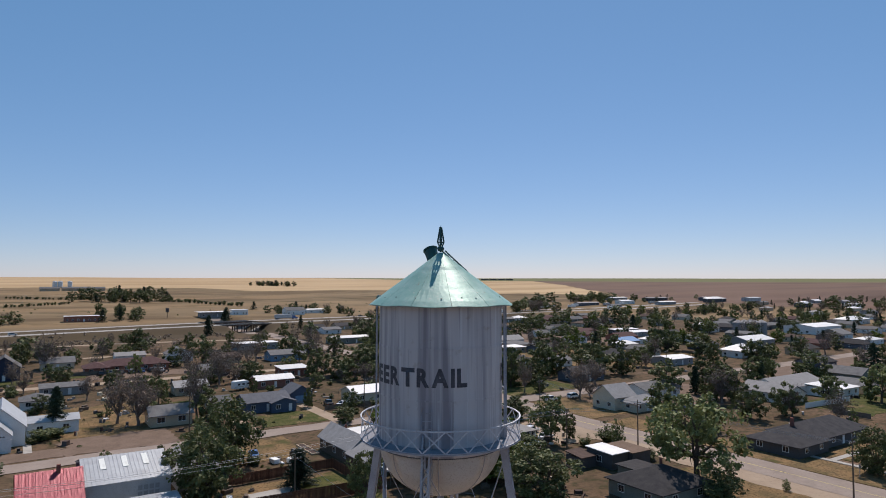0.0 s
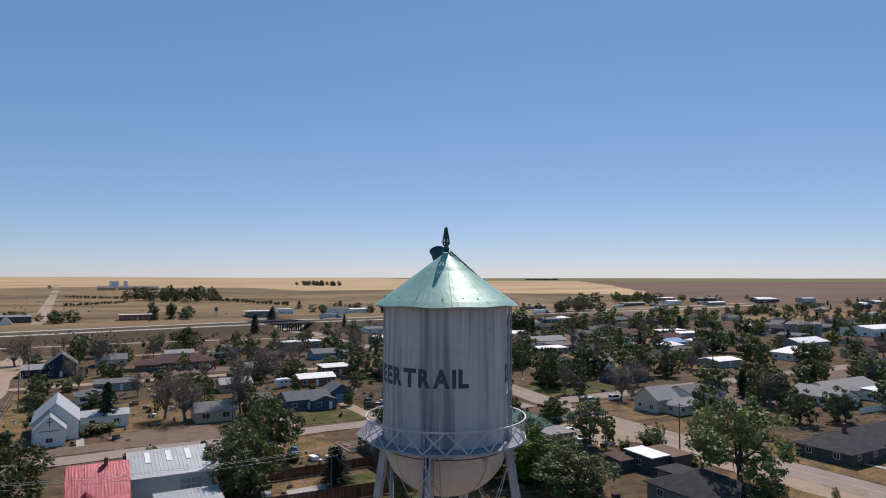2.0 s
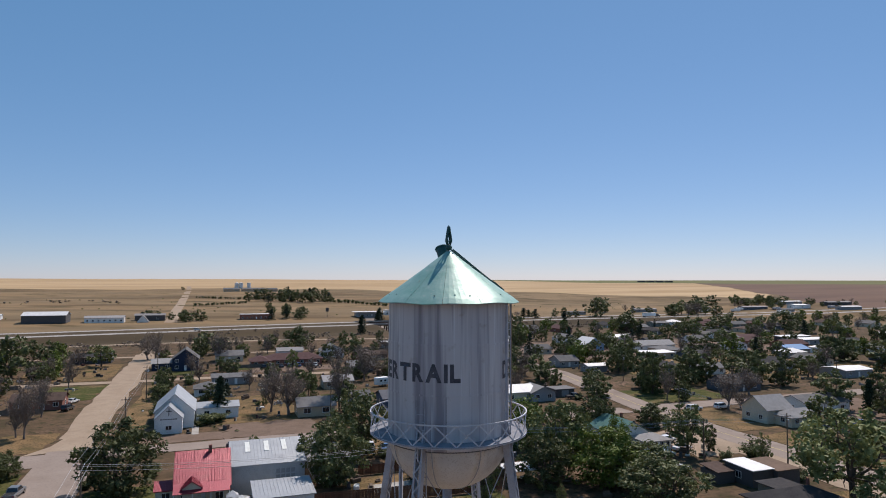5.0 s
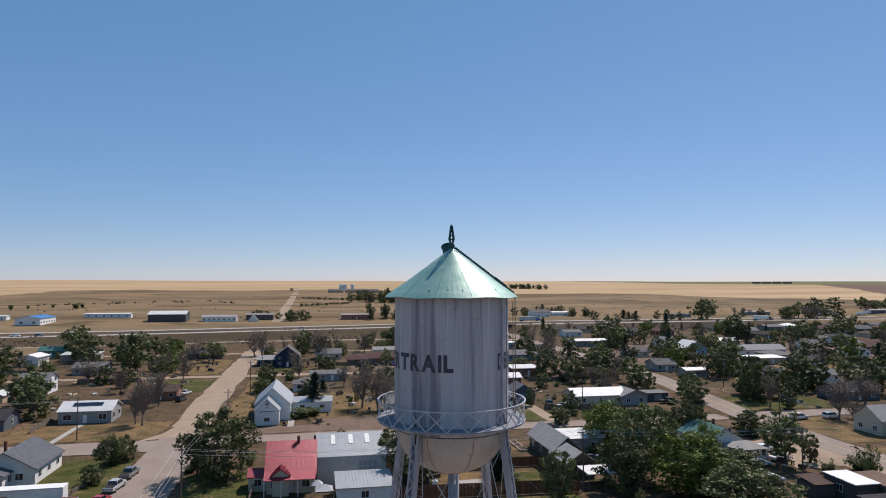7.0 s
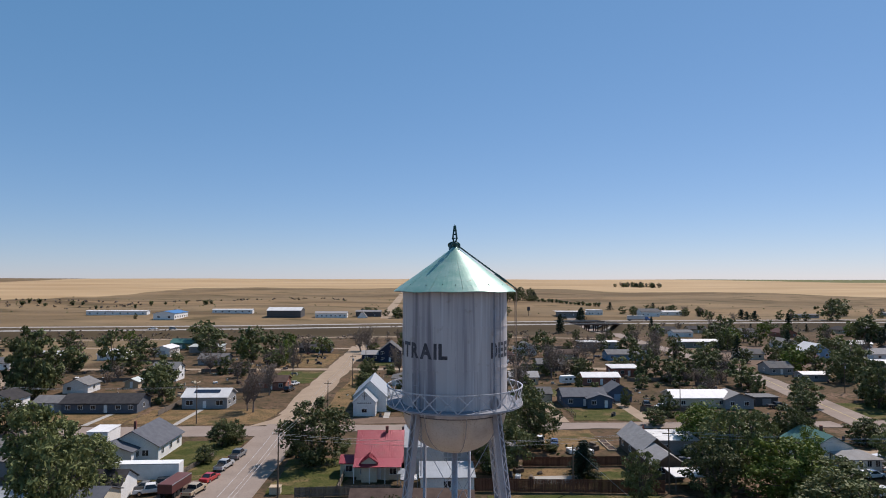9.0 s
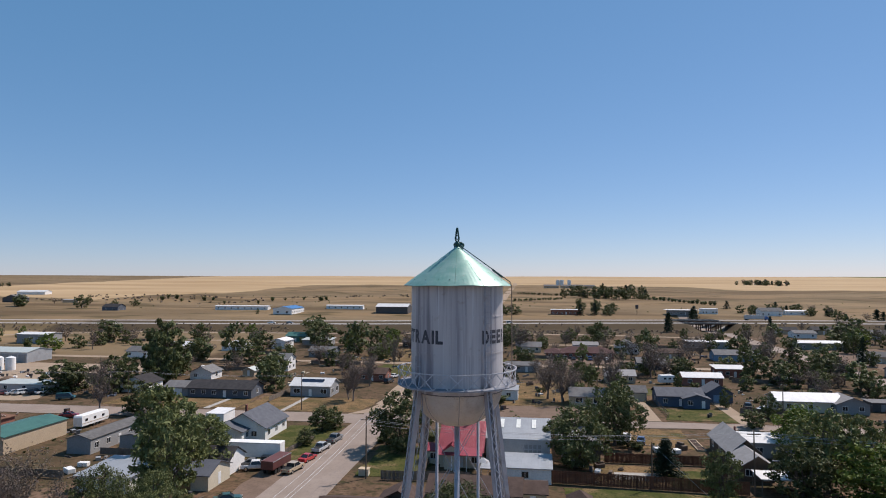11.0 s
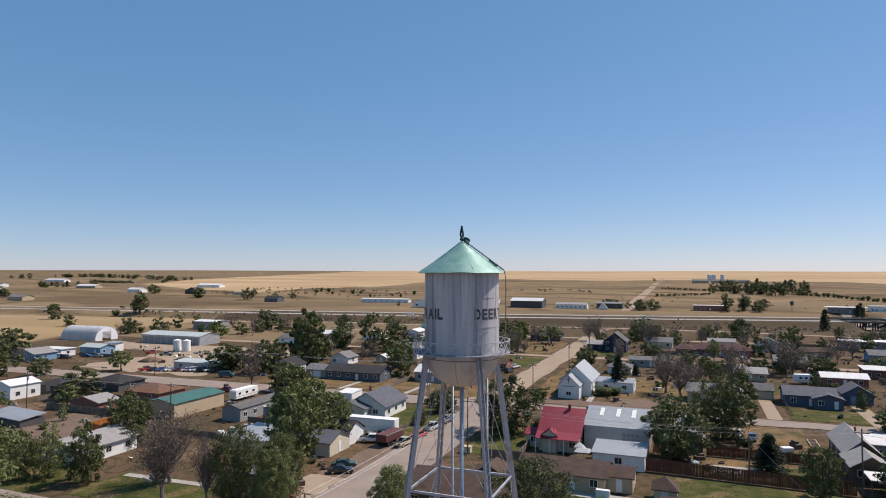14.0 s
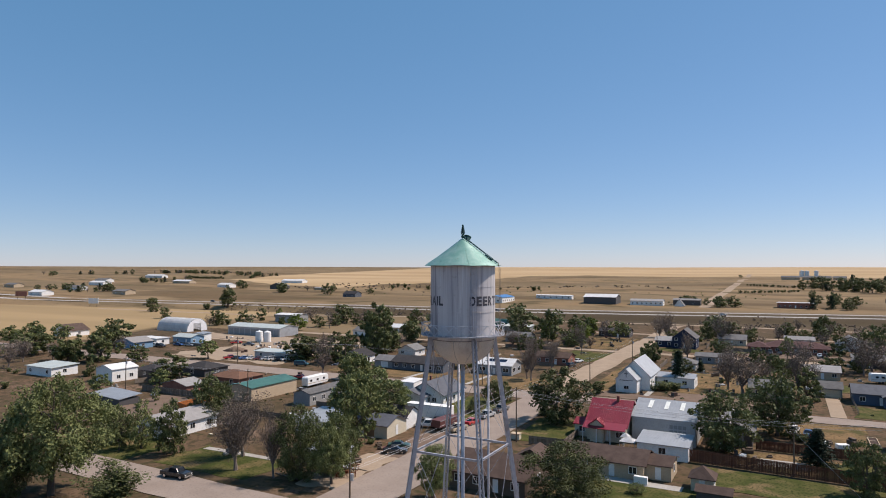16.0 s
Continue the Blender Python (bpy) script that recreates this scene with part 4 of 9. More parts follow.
def roof_shell(w, d, h, rise_z, ridge, over, thick=0.14, ribs=0.0):
    """The roof as slabs with eaves; hip, gable, shed or flat."""
    bm = bmesh.new()
    x, y = w / 2 + over, d / 2 + over
    if ridge in ("x", "y"):
        half = d / 2 if ridge == "x" else w / 2
        drop = rise_z * over / half
        lo, hi = h - drop + 0.03, h + rise_z + 0.03
        if ridge == "x":
            quads = [((-x, -y, lo), (x, -y, lo), (x, 0, hi), (-x, 0, hi)), ((x, y, lo), (-x, y, lo), (-x, 0, hi), (x, 0, hi))]
        else:
            quads = [((x, -y, lo), (x, y, lo), (0, y, hi), (0, -y, hi)), ((-x, y, lo), (-x, -y, lo), (0, -y, hi), (0, y, hi))]
    elif ridge == "hip":
        half = min(w, d) / 2
        drop = rise_z * over / half
        lo, hi = h - drop + 0.03, h + rise_z + 0.03
        if w >= d:
            r = w / 2 - d / 2 + 0.05
            a, b = (-r, 0, hi), (r, 0, hi)
            quads = [((-x, -y, lo), (x, -y, lo), b, a), ((x, y, lo), (-x, y, lo), a, b), ((x, -y, lo), (x, y, lo), b), ((-x, y, lo), (-x, -y, lo), a)]
        else:
            r = d / 2 - w / 2 + 0.05
            a, b = (0, -r, hi), (0, r, hi)
            quads = [((x, -y, lo), (x, y, lo), b, a), ((-x, y, lo), (-x, -y, lo), a, b), ((-x, -y, lo), (x, -y, lo), a), ((x, y, lo), (-x, y, lo), b)]
    elif ridge == "shed":
        lo, hi = h + 0.03, h + rise_z + 0.03
        quads = [((-x, -y, lo), (x, -y, lo), (x, y, hi), (-x, y, hi))]
    else:
        lo = h + 0.03
        quads = [((-x, -y, lo), (x, -y, lo), (x, y, lo), (-x, y, lo))]
    seen, sides_of = {}, {}
    for q in quads:
        for pt in q:
            if pt not in seen:
                seen[pt] = (bm.verts.new(Vector(pt) + Vector((0, 0, thick))), bm.verts.new(pt))
        bm.faces.new([seen[pt][0] for pt in q])
        bm.faces.new([seen[pt][1] for pt in q][::-1])
        for k in range(len(q)):
            pair = (q[k], q[(k + 1) % len(q)])
            if pair[::-1] in sides_of:
                del sides_of[pair[::-1]]
            else:
                sides_of[pair] = 1
    for i, j in sides_of:
        bm.faces.new((seen[i][1], seen[j][1], seen[j][0], seen[i][0]))
    return bm


def house(label, x0, y0, x1, y1, h, rise_z, ridge, wall, roof, rz=0, over=0.45, wins=(2, 2, 1, 1), door="s", door_mt="trim_white", name="house", category="house",
          ribs=0.0, chimney=None, win=(1.2, 1.1), group="", garage=None, parent=None, sill=1.0):
    """A building between two corners of the plan. wins: windows on the south, north, east and west walls."""
    w, d = x1 - x0, y1 - y0
    if parent is None:
        ob = thing(name, label, category, (x0 + x1) / 2, (y0 + y1) / 2, rise((x0 + x1) / 2, (y0 + y1) / 2), rz, group)
    else:
        ob = new("wing")
        ob.parent = parent
        ob.matrix_world = pose((x0 + x1) / 2, (y0 + y1) / 2, 0, 0, 0, rz)
    solid = "flat" if ridge in ("shed", "flat", "hip") else ridge
    part("wall", gable_wall(w, d, h, rise_z, solid), wall, ob)
    roof_ob = part("roof", roof_shell(w, d, h, rise_z, ridge, over, 0.14), roof, ob)
    if ribs:
        # raised seams of the metal sheets, each its own strip
        half = d / 2 if ridge in ("x", "shed") else w / 2
        run = half + over
        slopes = ((-1, 1) if ridge in ("x", "y") else (0,))
        length = (w if ridge in ("x", "shed") else d) + 2 * over
        for sgn in slopes:
            tilt = math.degrees(math.atan2(rise_z, half if sgn else d))
            seam = mesh_of(box(-0.03, -(run if sgn else d / 2 + over) / math.cos(radians(tilt)), 0, 0.03, 0 if sgn else (d / 2 + over) / math.cos(radians(tilt)), 0.045), "seam", roof)
            for k in range(int(length / ribs) + 1):
                u = -length / 2 + 0.05 + k * ribs
                o = part("seam", seam, None, roof_ob)
                if not sgn:
                    o.matrix_local = pose(u, 0, h + rise_z / 2 + 0.17, tilt, 0, 0)
                elif ridge == "x":
                    o.matrix_local = pose(0, 0, h + rise_z + 0.17, 0, 0, 0 if sgn < 0 else 180) @ pose(u, 0, 0, tilt, 0, 0)
                else:
                    o.matrix_local = pose(0, 0, h + rise_z + 0.17, 0, 0, 90 if sgn > 0 else -90) @ pose(u, 0, 0, tilt, 0, 0)
    sides = ((w, 0, -d / 2, 0), (w, 0, d / 2, 180), (d, w / 2, 0, 90), (d, -w / 2, 0, -90))
    for (length, cx, cy, turn), count, key in zip(sides, wins, "snew"):
        spots = count + (1 if door == key else 0) + (0)
        for k in range(spots):
            u = (k + 0.5) / spots * length - length / 2
            px, py = (cx + u, cy) if key in "sn" else (cx, cy + u)
            if door == key and k == spots // 2:
                put_door(ob, px, py, turn, material=door_mt)
            elif win[0] < length / max(spots, 1):
                put_window(ob, px, py, sill, turn, *win)
                if h > 4.4 and name != "church" and category in ("house",):
                    put_window(ob, px, py, 3.6, turn, *win)
    if garage:
        key, gw, gh, gm = garage
        length, cx, cy, turn = sides["snew".index(key)]
        g = part("garage_door", box(-gw / 2, -0.06, 0, gw / 2, 0.03, gh, 0.02), gm, ob)
        g.matrix_local = pose(cx, cy, 0.05, 0, 0, turn)
        for k in range(3):
            part("panel", box(-gw / 2 + 0.1, -0.085, gh * (k + 0.12) / 3, gw / 2 - 0.1, -0.06, gh * (k + 0.9) / 3), gm, g)
    if chimney:
        cx, cy, cz, cw = chimney
        part("chimney", box(cx - cw, cy - cw, h - 0.3, cx + cw, cy + cw, cz, 0.03), "brick_red", ob)
    return ob


def porch(parent, x0, y0, x1, y1, h, roof, posts=3, drop=0.5):
    """A lean-to roof on posts, in plan coordinates, as a part of a house."""
    w, d = x1 - x0, y1 - y0
    bm = bmesh.new()
    add_box(bm, -w / 2, -d / 2, 0, w / 2, d / 2, 0.1, Matrix.Translation(((x0 + x1) / 2, (y0 + y1) / 2, h)) @ pose(0, 0, 0, math.degrees(math.atan2(drop, d)), 0, 0))
    ob = part("porch_roof", bm, roof, parent)
    ob.matrix_parent_inverse = parent.matrix_world.inverted()
    for k in range(posts):
        p = part("porch_post", box(-0.07, -0.07, 0, 0.07, 0.07, h - drop / 2), "trim_white", ob)
        p.location = (x0 + 0.15 + (w - 0.3) * k / max(posts - 1, 1), y0 + 0.12, 0)
    return ob


def fence(label, x0, y0, x1, y1, h, material, board=0.24, post=2.4):
    """A board fence with rails, posts and single boards."""
    a, b = Vector((x0, y0, 0)), Vector((x1, y1, 0))
    n = (b - a).length
    ob = thing("fence", label, "fence", x0, y0, 0, math.degrees(math.atan2(y1 - y0, x1 - x0)))
    plank = cached(("plank", h, board, material), lambda: mesh_of(box(0, -0.012, 0.05, board - 0.02, 0.012, h), "board", material))
    k = 0
    while k * board < n - 0.01:
        o = part("board", plank, None, ob)
        o.location = (k * board, 0.035 * (1 if k % 7 else 1.2), 0.02 * math.sin(k * 2.3))
        k += 1
    stake = cached(("stake", h, material), lambda: mesh_of(box(-0.05, -0.06, -0.2, 0.05, 0.02, h + 0.05), "post", material))
    for k in range(int(n / post) + 1):
        o = part("post", stake, None, ob)
        o.location = (k * post, -0.01, 0)
    for z in (0.4, h - 0.35):
        part("rail", box(0, -0.03, z, n, 0.02, z + 0.09), material, ob)
    return ob

# ---- vehicles ----
PAINTS = {"white": (0.75, 0.75, 0.74), "silver": (0.42, 0.43, 0.44), "black": (0.015, 0.015, 0.017), "red": (0.42, 0.02, 0.02), "maroon": (0.12, 0.02, 0.025),
          "blue": (0.04, 0.11, 0.28), "tan": (0.42, 0.33, 0.22), "grey": (0.16, 0.165, 0.17), "teal": (0.02, 0.10, 0.12), "green": (0.025, 0.07, 0.05)}
for key, col in PAINTS.items():
    m, nt, bs = blank("paint_" + key, 0.28)
    dust = mix_col(nt, ramp(nt, noise_of(nt, 0.6), 0.5, 0.85), col, tuple(0.6 * v + 0.4 * d for v, d in zip(col, (0.32, 0.27, 0.21))))
    nt.links.new(dust, bs.inputs["Base Color"])
    bs.inputs["Coat Weight"].default_value = 0.4
m, nt, bs = blank("chrome", 0.2, 0.9)
bs.inputs["Base Color"].default_value = (0.6, 0.6, 0.6, 1)
m, nt, bs = blank("lamp_red", 0.3)
bs.inputs["Base Color"].default_value = (0.4, 0.02, 0.02, 1)
m, nt, bs = blank("lamp_clear", 0.15)
bs.inputs["Base Color"].default_value = (0.7, 0.7, 0.68, 1)

# outlines from the side: x along the car, z up; then the half width low and high
SHAPES = {
    "sedan": dict(body=((-2.3, 0.3), (2.25, 0.3), (2.3, 0.62), (2.05, 0.82), (1.05, 0.92), (-1.35, 0.95), (-2.2, 0.9), (-2.33, 0.6)), cab=((1.0, 0.9), (0.35, 1.38), (-0.75, 1.42), (-1.5, 0.94)), half=0.88, axle=(1.42, -1.38), r=0.33),
    "suv": dict(body=((-2.35, 0.38), (2.3, 0.38), (2.35, 0.75), (2.1, 0.98), (1.15, 1.06), (-2.3, 1.08), (-2.4, 0.7)), cab=((1.1, 1.04), (0.5, 1.66), (-2.0, 1.70), (-2.25, 1.06)), half=0.95, axle=(1.45, -1.45), r=0.38),
    "pickup": dict(body=((-2.8, 0.45), (2.7, 0.45), (2.75, 0.85), (2.5, 1.06), (1.35, 1.12), (-2.78, 1.08)), cab=((1.3, 1.08), (0.75, 1.72), (-0.75, 1.74), (-0.95, 1.08)), half=0.97, axle=(1.75, -1.7), r=0.4),
    "van": dict(body=((-2.6, 0.4), (2.35, 0.4), (2.5, 0.8), (2.2, 1.05), (1.7, 1.15), (-2.6, 1.15)), cab=((1.65, 1.12), (0.95, 1.95), (-2.5, 2.0), (-2.6, 1.12)), half=0.98, axle=(1.6, -1.6), r=0.36),
}


def extrude_outline(pts, half, top_half=None, bev=0.05):
    """An outline in x and z, given width in y, drawn in towards its top, with softened edges."""
    zs = [p[1] for p in pts]
    lo, hi = min(zs), max(zs)
    th = half if top_half is None else top_half
    bm = bmesh.new()
    sides = []
    for s in (-1, 1):
        sides.append([bm.verts.new((x, s * (half + (th - half) * (z - lo) / (hi - lo)), z)) for x, z in pts])
    bm.faces.new(sides[0])
    bm.faces.new(sides[1][::-1])
    n = len(pts)
    for k in range(n):
        bm.faces.new((sides[0][(k + 1) % n], sides[0][k], sides[1][k], sides[1][(k + 1) % n]))
    bmesh.ops.recalc_face_normals(bm, faces=bm.faces[:])
    if bev:
        bmesh.ops.bevel(bm, geom=bm.edges[:], offset=bev, segments=1, affect="EDGES")
    return bm


def wheel_mesh(r):
    bm = bmesh.new()
    bmesh.ops.create_cone(bm, cap_ends=True, segments=14, radius1=r, radius2=r, depth=0.22, matrix=pose(0, 0, 0, 90, 0, 0))
    bmesh.ops.bevel(bm, geom=[e for e in bm.edges if e.is_manifold and e.calc_face_angle(0) > 1], offset=0.03, segments=1, affect="EDGES")
    return mesh_of(bm, "wheel", "rubber")


def rim_mesh(r):
    bm = bmesh.new()
    bmesh.ops.create_cone(bm, cap_ends=True, segments=10, radius1=r * 0.6, radius2=r * 0.6, depth=0.235, matrix=pose(0, 0, 0, 90, 0, 0))
    return mesh_of(bm, "rim", "chrome")


VEHICLE_WORDS = {"sedan": "car", "suv": "car", "pickup": "pickup truck", "van": "van"}


def vehicle(kind, paint, x, y, rz, where):
    s = SHAPES[kind]
    z = crest(x, y) + 0.13 if y > hwy_y(x) - 2 else 0.05
    ob = thing({"sedan": "car", "suv": "car", "pickup": "pickup_truck", "van": "van"}[kind], f"{paint} {'estate car' if kind == 'suv' else 'saloon car' if kind == 'sedan' else VEHICLE_WORDS[kind]} parked {where}", VEHICLE_WORDS[kind], x, y, z, rz)
    body = part("body", cached((kind, paint), lambda: mesh_of(extrude_outline(s["body"], s["half"], s["half"] * 0.95, 0.06), "body", "paint_" + paint)), None, ob)
    part("cab_glass", cached((kind, "glass"), lambda: mesh_of(extrude_outline(s["cab"], s["half"] * 0.92, s["half"] * 0.74, 0.03), "cab_glass", "glass_dark")), None, ob)

    def roof_bm():
        (x1, z1), (x2, z2) = s["cab"][1], s["cab"][2]
        bm = bmesh.new()
        add_box(bm, x2 - 0.04, -s["half"] * 0.76, z2 - 0.05, x1 + 0.04, s["half"] * 0.76, max(z1, z2) + 0.03, None, 0.03)
        for fx, px in ((s["cab"][0], s["cab"][1]), (s["cab"][3], s["cab"][2])):
            for sd in (-1, 1):
                add_bar(bm, (fx[0], sd * s["half"] * 0.92, fx[1]), (px[0], sd * s["half"] * 0.75, px[1]), 0.09)
        return mesh_of(bm, "roof", "paint_" + paint)

    part("roof", cached((kind, paint, "roof"), roof_bm), None, ob)
    for ax in s["axle"]:
        for sd in (-1, 1):
            wh = part("wheel", cached(("wheel", s["r"]), lambda: wheel_mesh(s["r"])), None, ob)
            wh.location = (ax, sd * (s["half"] - 0.09), s["r"])
            if math.hypot(x, y) < 190:
                part("rim", cached(("rim", s["r"]), lambda: rim_mesh(s["r"])), None, wh)
    if kind == "pickup":
        part("bed", cached("bed", lambda: mesh_of(box(-2.68, -0.82, 1.0, -1.05, 0.82, 1.105), "bed", "rubber")), None, ob)
    if math.hypot(x, y) > 190:
        return ob
    zl = s["body"][3][1] - 0.12 if kind != "pickup" else 0.85
    for sd in (-1, 1):
        part("headlight", cached(("hl", kind), lambda: mesh_of(box(-0.04, -0.17, -0.08, 0.04, 0.17, 0.08, 0.02), "headlight", "lamp_clear")), None, ob).location = (2.28 if kind == "sedan" else 2.33 if kind == "suv" else 2.7 if kind == "pickup" else 2.42, sd * s["half"] * 0.72, zl - 0.06)
        part("tail_light", cached(("tl", kind), lambda: mesh_of(box(-0.04, -0.12, -0.1, 0.04, 0.12, 0.1, 0.02), "tail_light", "lamp_red")), None, ob).location = (s["body"][-1][0] + 0.02 if kind != "van" else -2.6, sd * s["half"] * 0.78, zl)
    part("bumper", cached(("bp", kind), lambda: mesh_of(box(2.2 if kind in ("sedan", "suv") else 2.55 if kind == "pickup" else 2.3, -s["half"] * 0.9, 0.4, 2.38 if kind in ("sedan", "suv") else 2.85 if kind == "pickup" else 2.54, s["half"] * 0.9, 0.62, 0.04), "bumper", "chrome" if kind == "pickup" else "rubber")), None, ob)
    return ob


def box_trailer(label, x, y, rz, length, h, material, z=0.0, name="trailer", cab=None):
    """A semi-trailer; with a tractor in front when it has a cab colour."""
    ob = thing(name, label, "truck" if cab else "trailer", x, y, z, rz)
    part("cargo_box", box(-length / 2, -1.28, 1.05, length / 2, 1.28, h, 0.05), material, ob)
    part("chassis", box(-length / 2 + 0.3, -0.5, 0.75, length / 2 - 0.3, 0.5, 1.05), "rubber", ob)
    for ax in (-length / 2 + 1.3, -length / 2 + 2.5):
        for sd in (-1, 1):
            part("wheel", cached(("wheel", 0.5), lambda: wheel_mesh(0.5)), None, ob).location = (ax, sd * 1.1, 0.5)
    if cab:
        part("tractor", extrude_outline(((length / 2 + 0.4, 0.6), (length / 2 + 5.4, 0.6), (length / 2 + 5.5, 1.5), (length / 2 + 3.6, 1.8), (length / 2 + 3.1, 3.0), (length / 2 + 0.6, 3.3)), 1.2, 1.05, 0.08), cab, ob)
        for ax in (length / 2 + 1.2, length / 2 + 4.6):
            for sd in (-1, 1):
                part("wheel", cached(("wheel", 0.5), lambda: wheel_mesh(0.5)), None, ob).location = (ax, sd * 1.1, 0.5)
    else:
        for sd in (-1, 1):
            part("landing_leg", box(length / 2 - 2.4, sd * 0.8 - 0.07, 0, length / 2 - 2.2, sd * 0.8 + 0.07, 1.05), "steel_paint", ob)
    for sd in (-1, 1):
        part("rail_trim", box(-length / 2, sd * 1.29 - 0.02, h - 0.16, length / 2, sd * 1.29 + 0.02, h - 0.02), "roof_silver", ob)
    return ob


def camper(label, x, y, rz, length):
    ob = thing("camper_trailer", label, "camper", x, y, 0.05, rz)
    L2 = length / 2
    part("body", extrude_outline(((-L2, 0.6), (L2 - 0.5, 0.6), (L2, 1.2), (L2 - 0.2, 2.6), (L2 - 0.7, 3.1), (-L2 + 0.3, 3.1), (-L2, 2.7)), 1.2, 1.15, 0.08), "trim_white", ob)
    for k in range(3):
        for sd in (-1, 1):
            part("pane", box(-L2 + 1.2 + k * length * 0.3, sd * 1.2 - 0.03, 1.7, -L2 + 2.1 + k * length * 0.3, sd * 1.2 + 0.03, 2.3, 0.02), "glass_dark", ob)
    for sd in (-1, 1):
        part("stripe", box(-L2 + 0.1, sd * 1.215 - 0.02, 1.2, L2 - 0.3, sd * 1.215 + 0.02, 1.32), "wall_tan", ob)
        for ax in (-0.5, 0.5):
            part("wheel", cached(("wheel", 0.36), lambda: wheel_mesh(0.36)), None, ob).location = (ax, sd * 1.08, 0.36)
    part("drawbar", box(L2 - 0.3, -0.06, 0.5, L2 + 1.2, 0.06, 0.62), "rubber", ob)
    return ob

# ---- trees ----
def leaf_material(name, a, b, c2, dry=0.0):
    m, nt, bs = blank(name, 0.6)
    g = nt.nodes.new("ShaderNodeNewGeometry")
    info = nt.nodes.new("ShaderNodeObjectInfo")
    col = mix_col(nt, ramp(nt, g.outputs["Random Per Island"], 0.0, 1.0), a, b)
    col = mix_col(nt, ramp(nt, noise_of(nt, 1.6, 2.0), 0.45, 0.7), col, c2)
    hsv = nt.nodes.new("ShaderNodeHueSaturation")
    mr = nt.nodes.new("ShaderNodeMapRange")
    mr.inputs[3].default_value, mr.inputs[4].default_value = 0.72, 1.25
    nt.links.new(info.outputs["Random"], mr.inputs[0])
    nt.links.new(mr.outputs[0], hsv.inputs["Value"])
    nt.links.new(col, hsv.inputs["Color"])
    nt.links.new(hsv.outputs[0], bs.inputs["Base Color"])
    bs.inputs["Specular IOR Level"].default_value = 0.18
    tr = nt.nodes.new("ShaderNodeBsdfTranslucent")
    nt.links.new(hsv.outputs[0], tr.inputs[0])
    mx = nt.nodes.new("ShaderNodeMixShader")
    mx.inputs[0].default_value = 0.2
    nt.links.new(bs.outputs[0], mx.inputs[1])
    nt.links.new(tr.outputs[0], mx.inputs[2])
    nt.links.new(mx.outputs[0], nt.nodes["Material Output"].inputs[0])


leaf_material("leaf_elm", (0.092, 0.108, 0.039), (0.170, 0.184, 0.074), (0.056, 0.066, 0.026))
leaf_material("leaf_cotton", (0.138, 0.160, 0.056), (0.235, 0.255, 0.100), (0.088, 0.102, 0.037))
leaf_material("leaf_maple", (0.11, 0.15, 0.024), (0.165, 0.20, 0.04), (0.07, 0.105, 0.02))
leaf_material("leaf_dry", (0.201, 0.149, 0.121), (0.149, 0.115, 0.0943), (0.132, 0.115, 0.0759))
leaf_material("leaf_conifer", (0.026, 0.045, 0.024), (0.04, 0.06, 0.032), (0.03, 0.045, 0.026))
surface("bark", (0.13, 0.105, 0.085), (0.10, 0.08, 0.065), (0.06, 0.05, 0.04), 0.6, 0.08, 0.95, 0, 0.03, stretch=(1, 1, 0.3))
surface("bark_grey", (0.20, 0.165, 0.145), (0.155, 0.13, 0.115), (0.10, 0.085, 0.075), 0.6, 0.08, 0.95, 0, 0.03, stretch=(1, 1, 0.3))


def tube(vs, fs, path, radii, n=5):
    """Adds a bent tapered tube to lists of vertices and faces."""
    start = len(vs)
    for k, (p, r) in enumerate(zip(path, radii)):
        d = (path[min(k + 1, len(path) - 1)] - path[max(k - 1, 0)]).normalized()
        s = d.cross(Vector((0.3, 0.9, 0.1))).normalized()
        u = s.cross(d)
        for i in range(n):
            a = math.tau * i / n
            vs.append(p + (s * math.cos(a) + u * math.sin(a)) * r)
    for k in range(len(path) - 1):
        for i in range(n):
            a, b = start + k * n + i, start + k * n + (i + 1) % n
            fs.append((a, b, b + n, a + n))
    fs.append(tuple(start + (len(path) - 1) * n + i for i in range(n)))


def bend(rng, a, d, length, sag, n=4):
    """A crooked path from a along d."""
    path, p, v = [a.copy()], a.copy(), d.normalized()
    for k in range(n):
        v = (v + Vector((rng.uniform(-1, 1), rng.uniform(-1, 1), rng.uniform(-0.6, 0.8) + sag)) * 0.22).normalized()
        p = p + v * (length / n)
        path.append(p.copy())
    return path


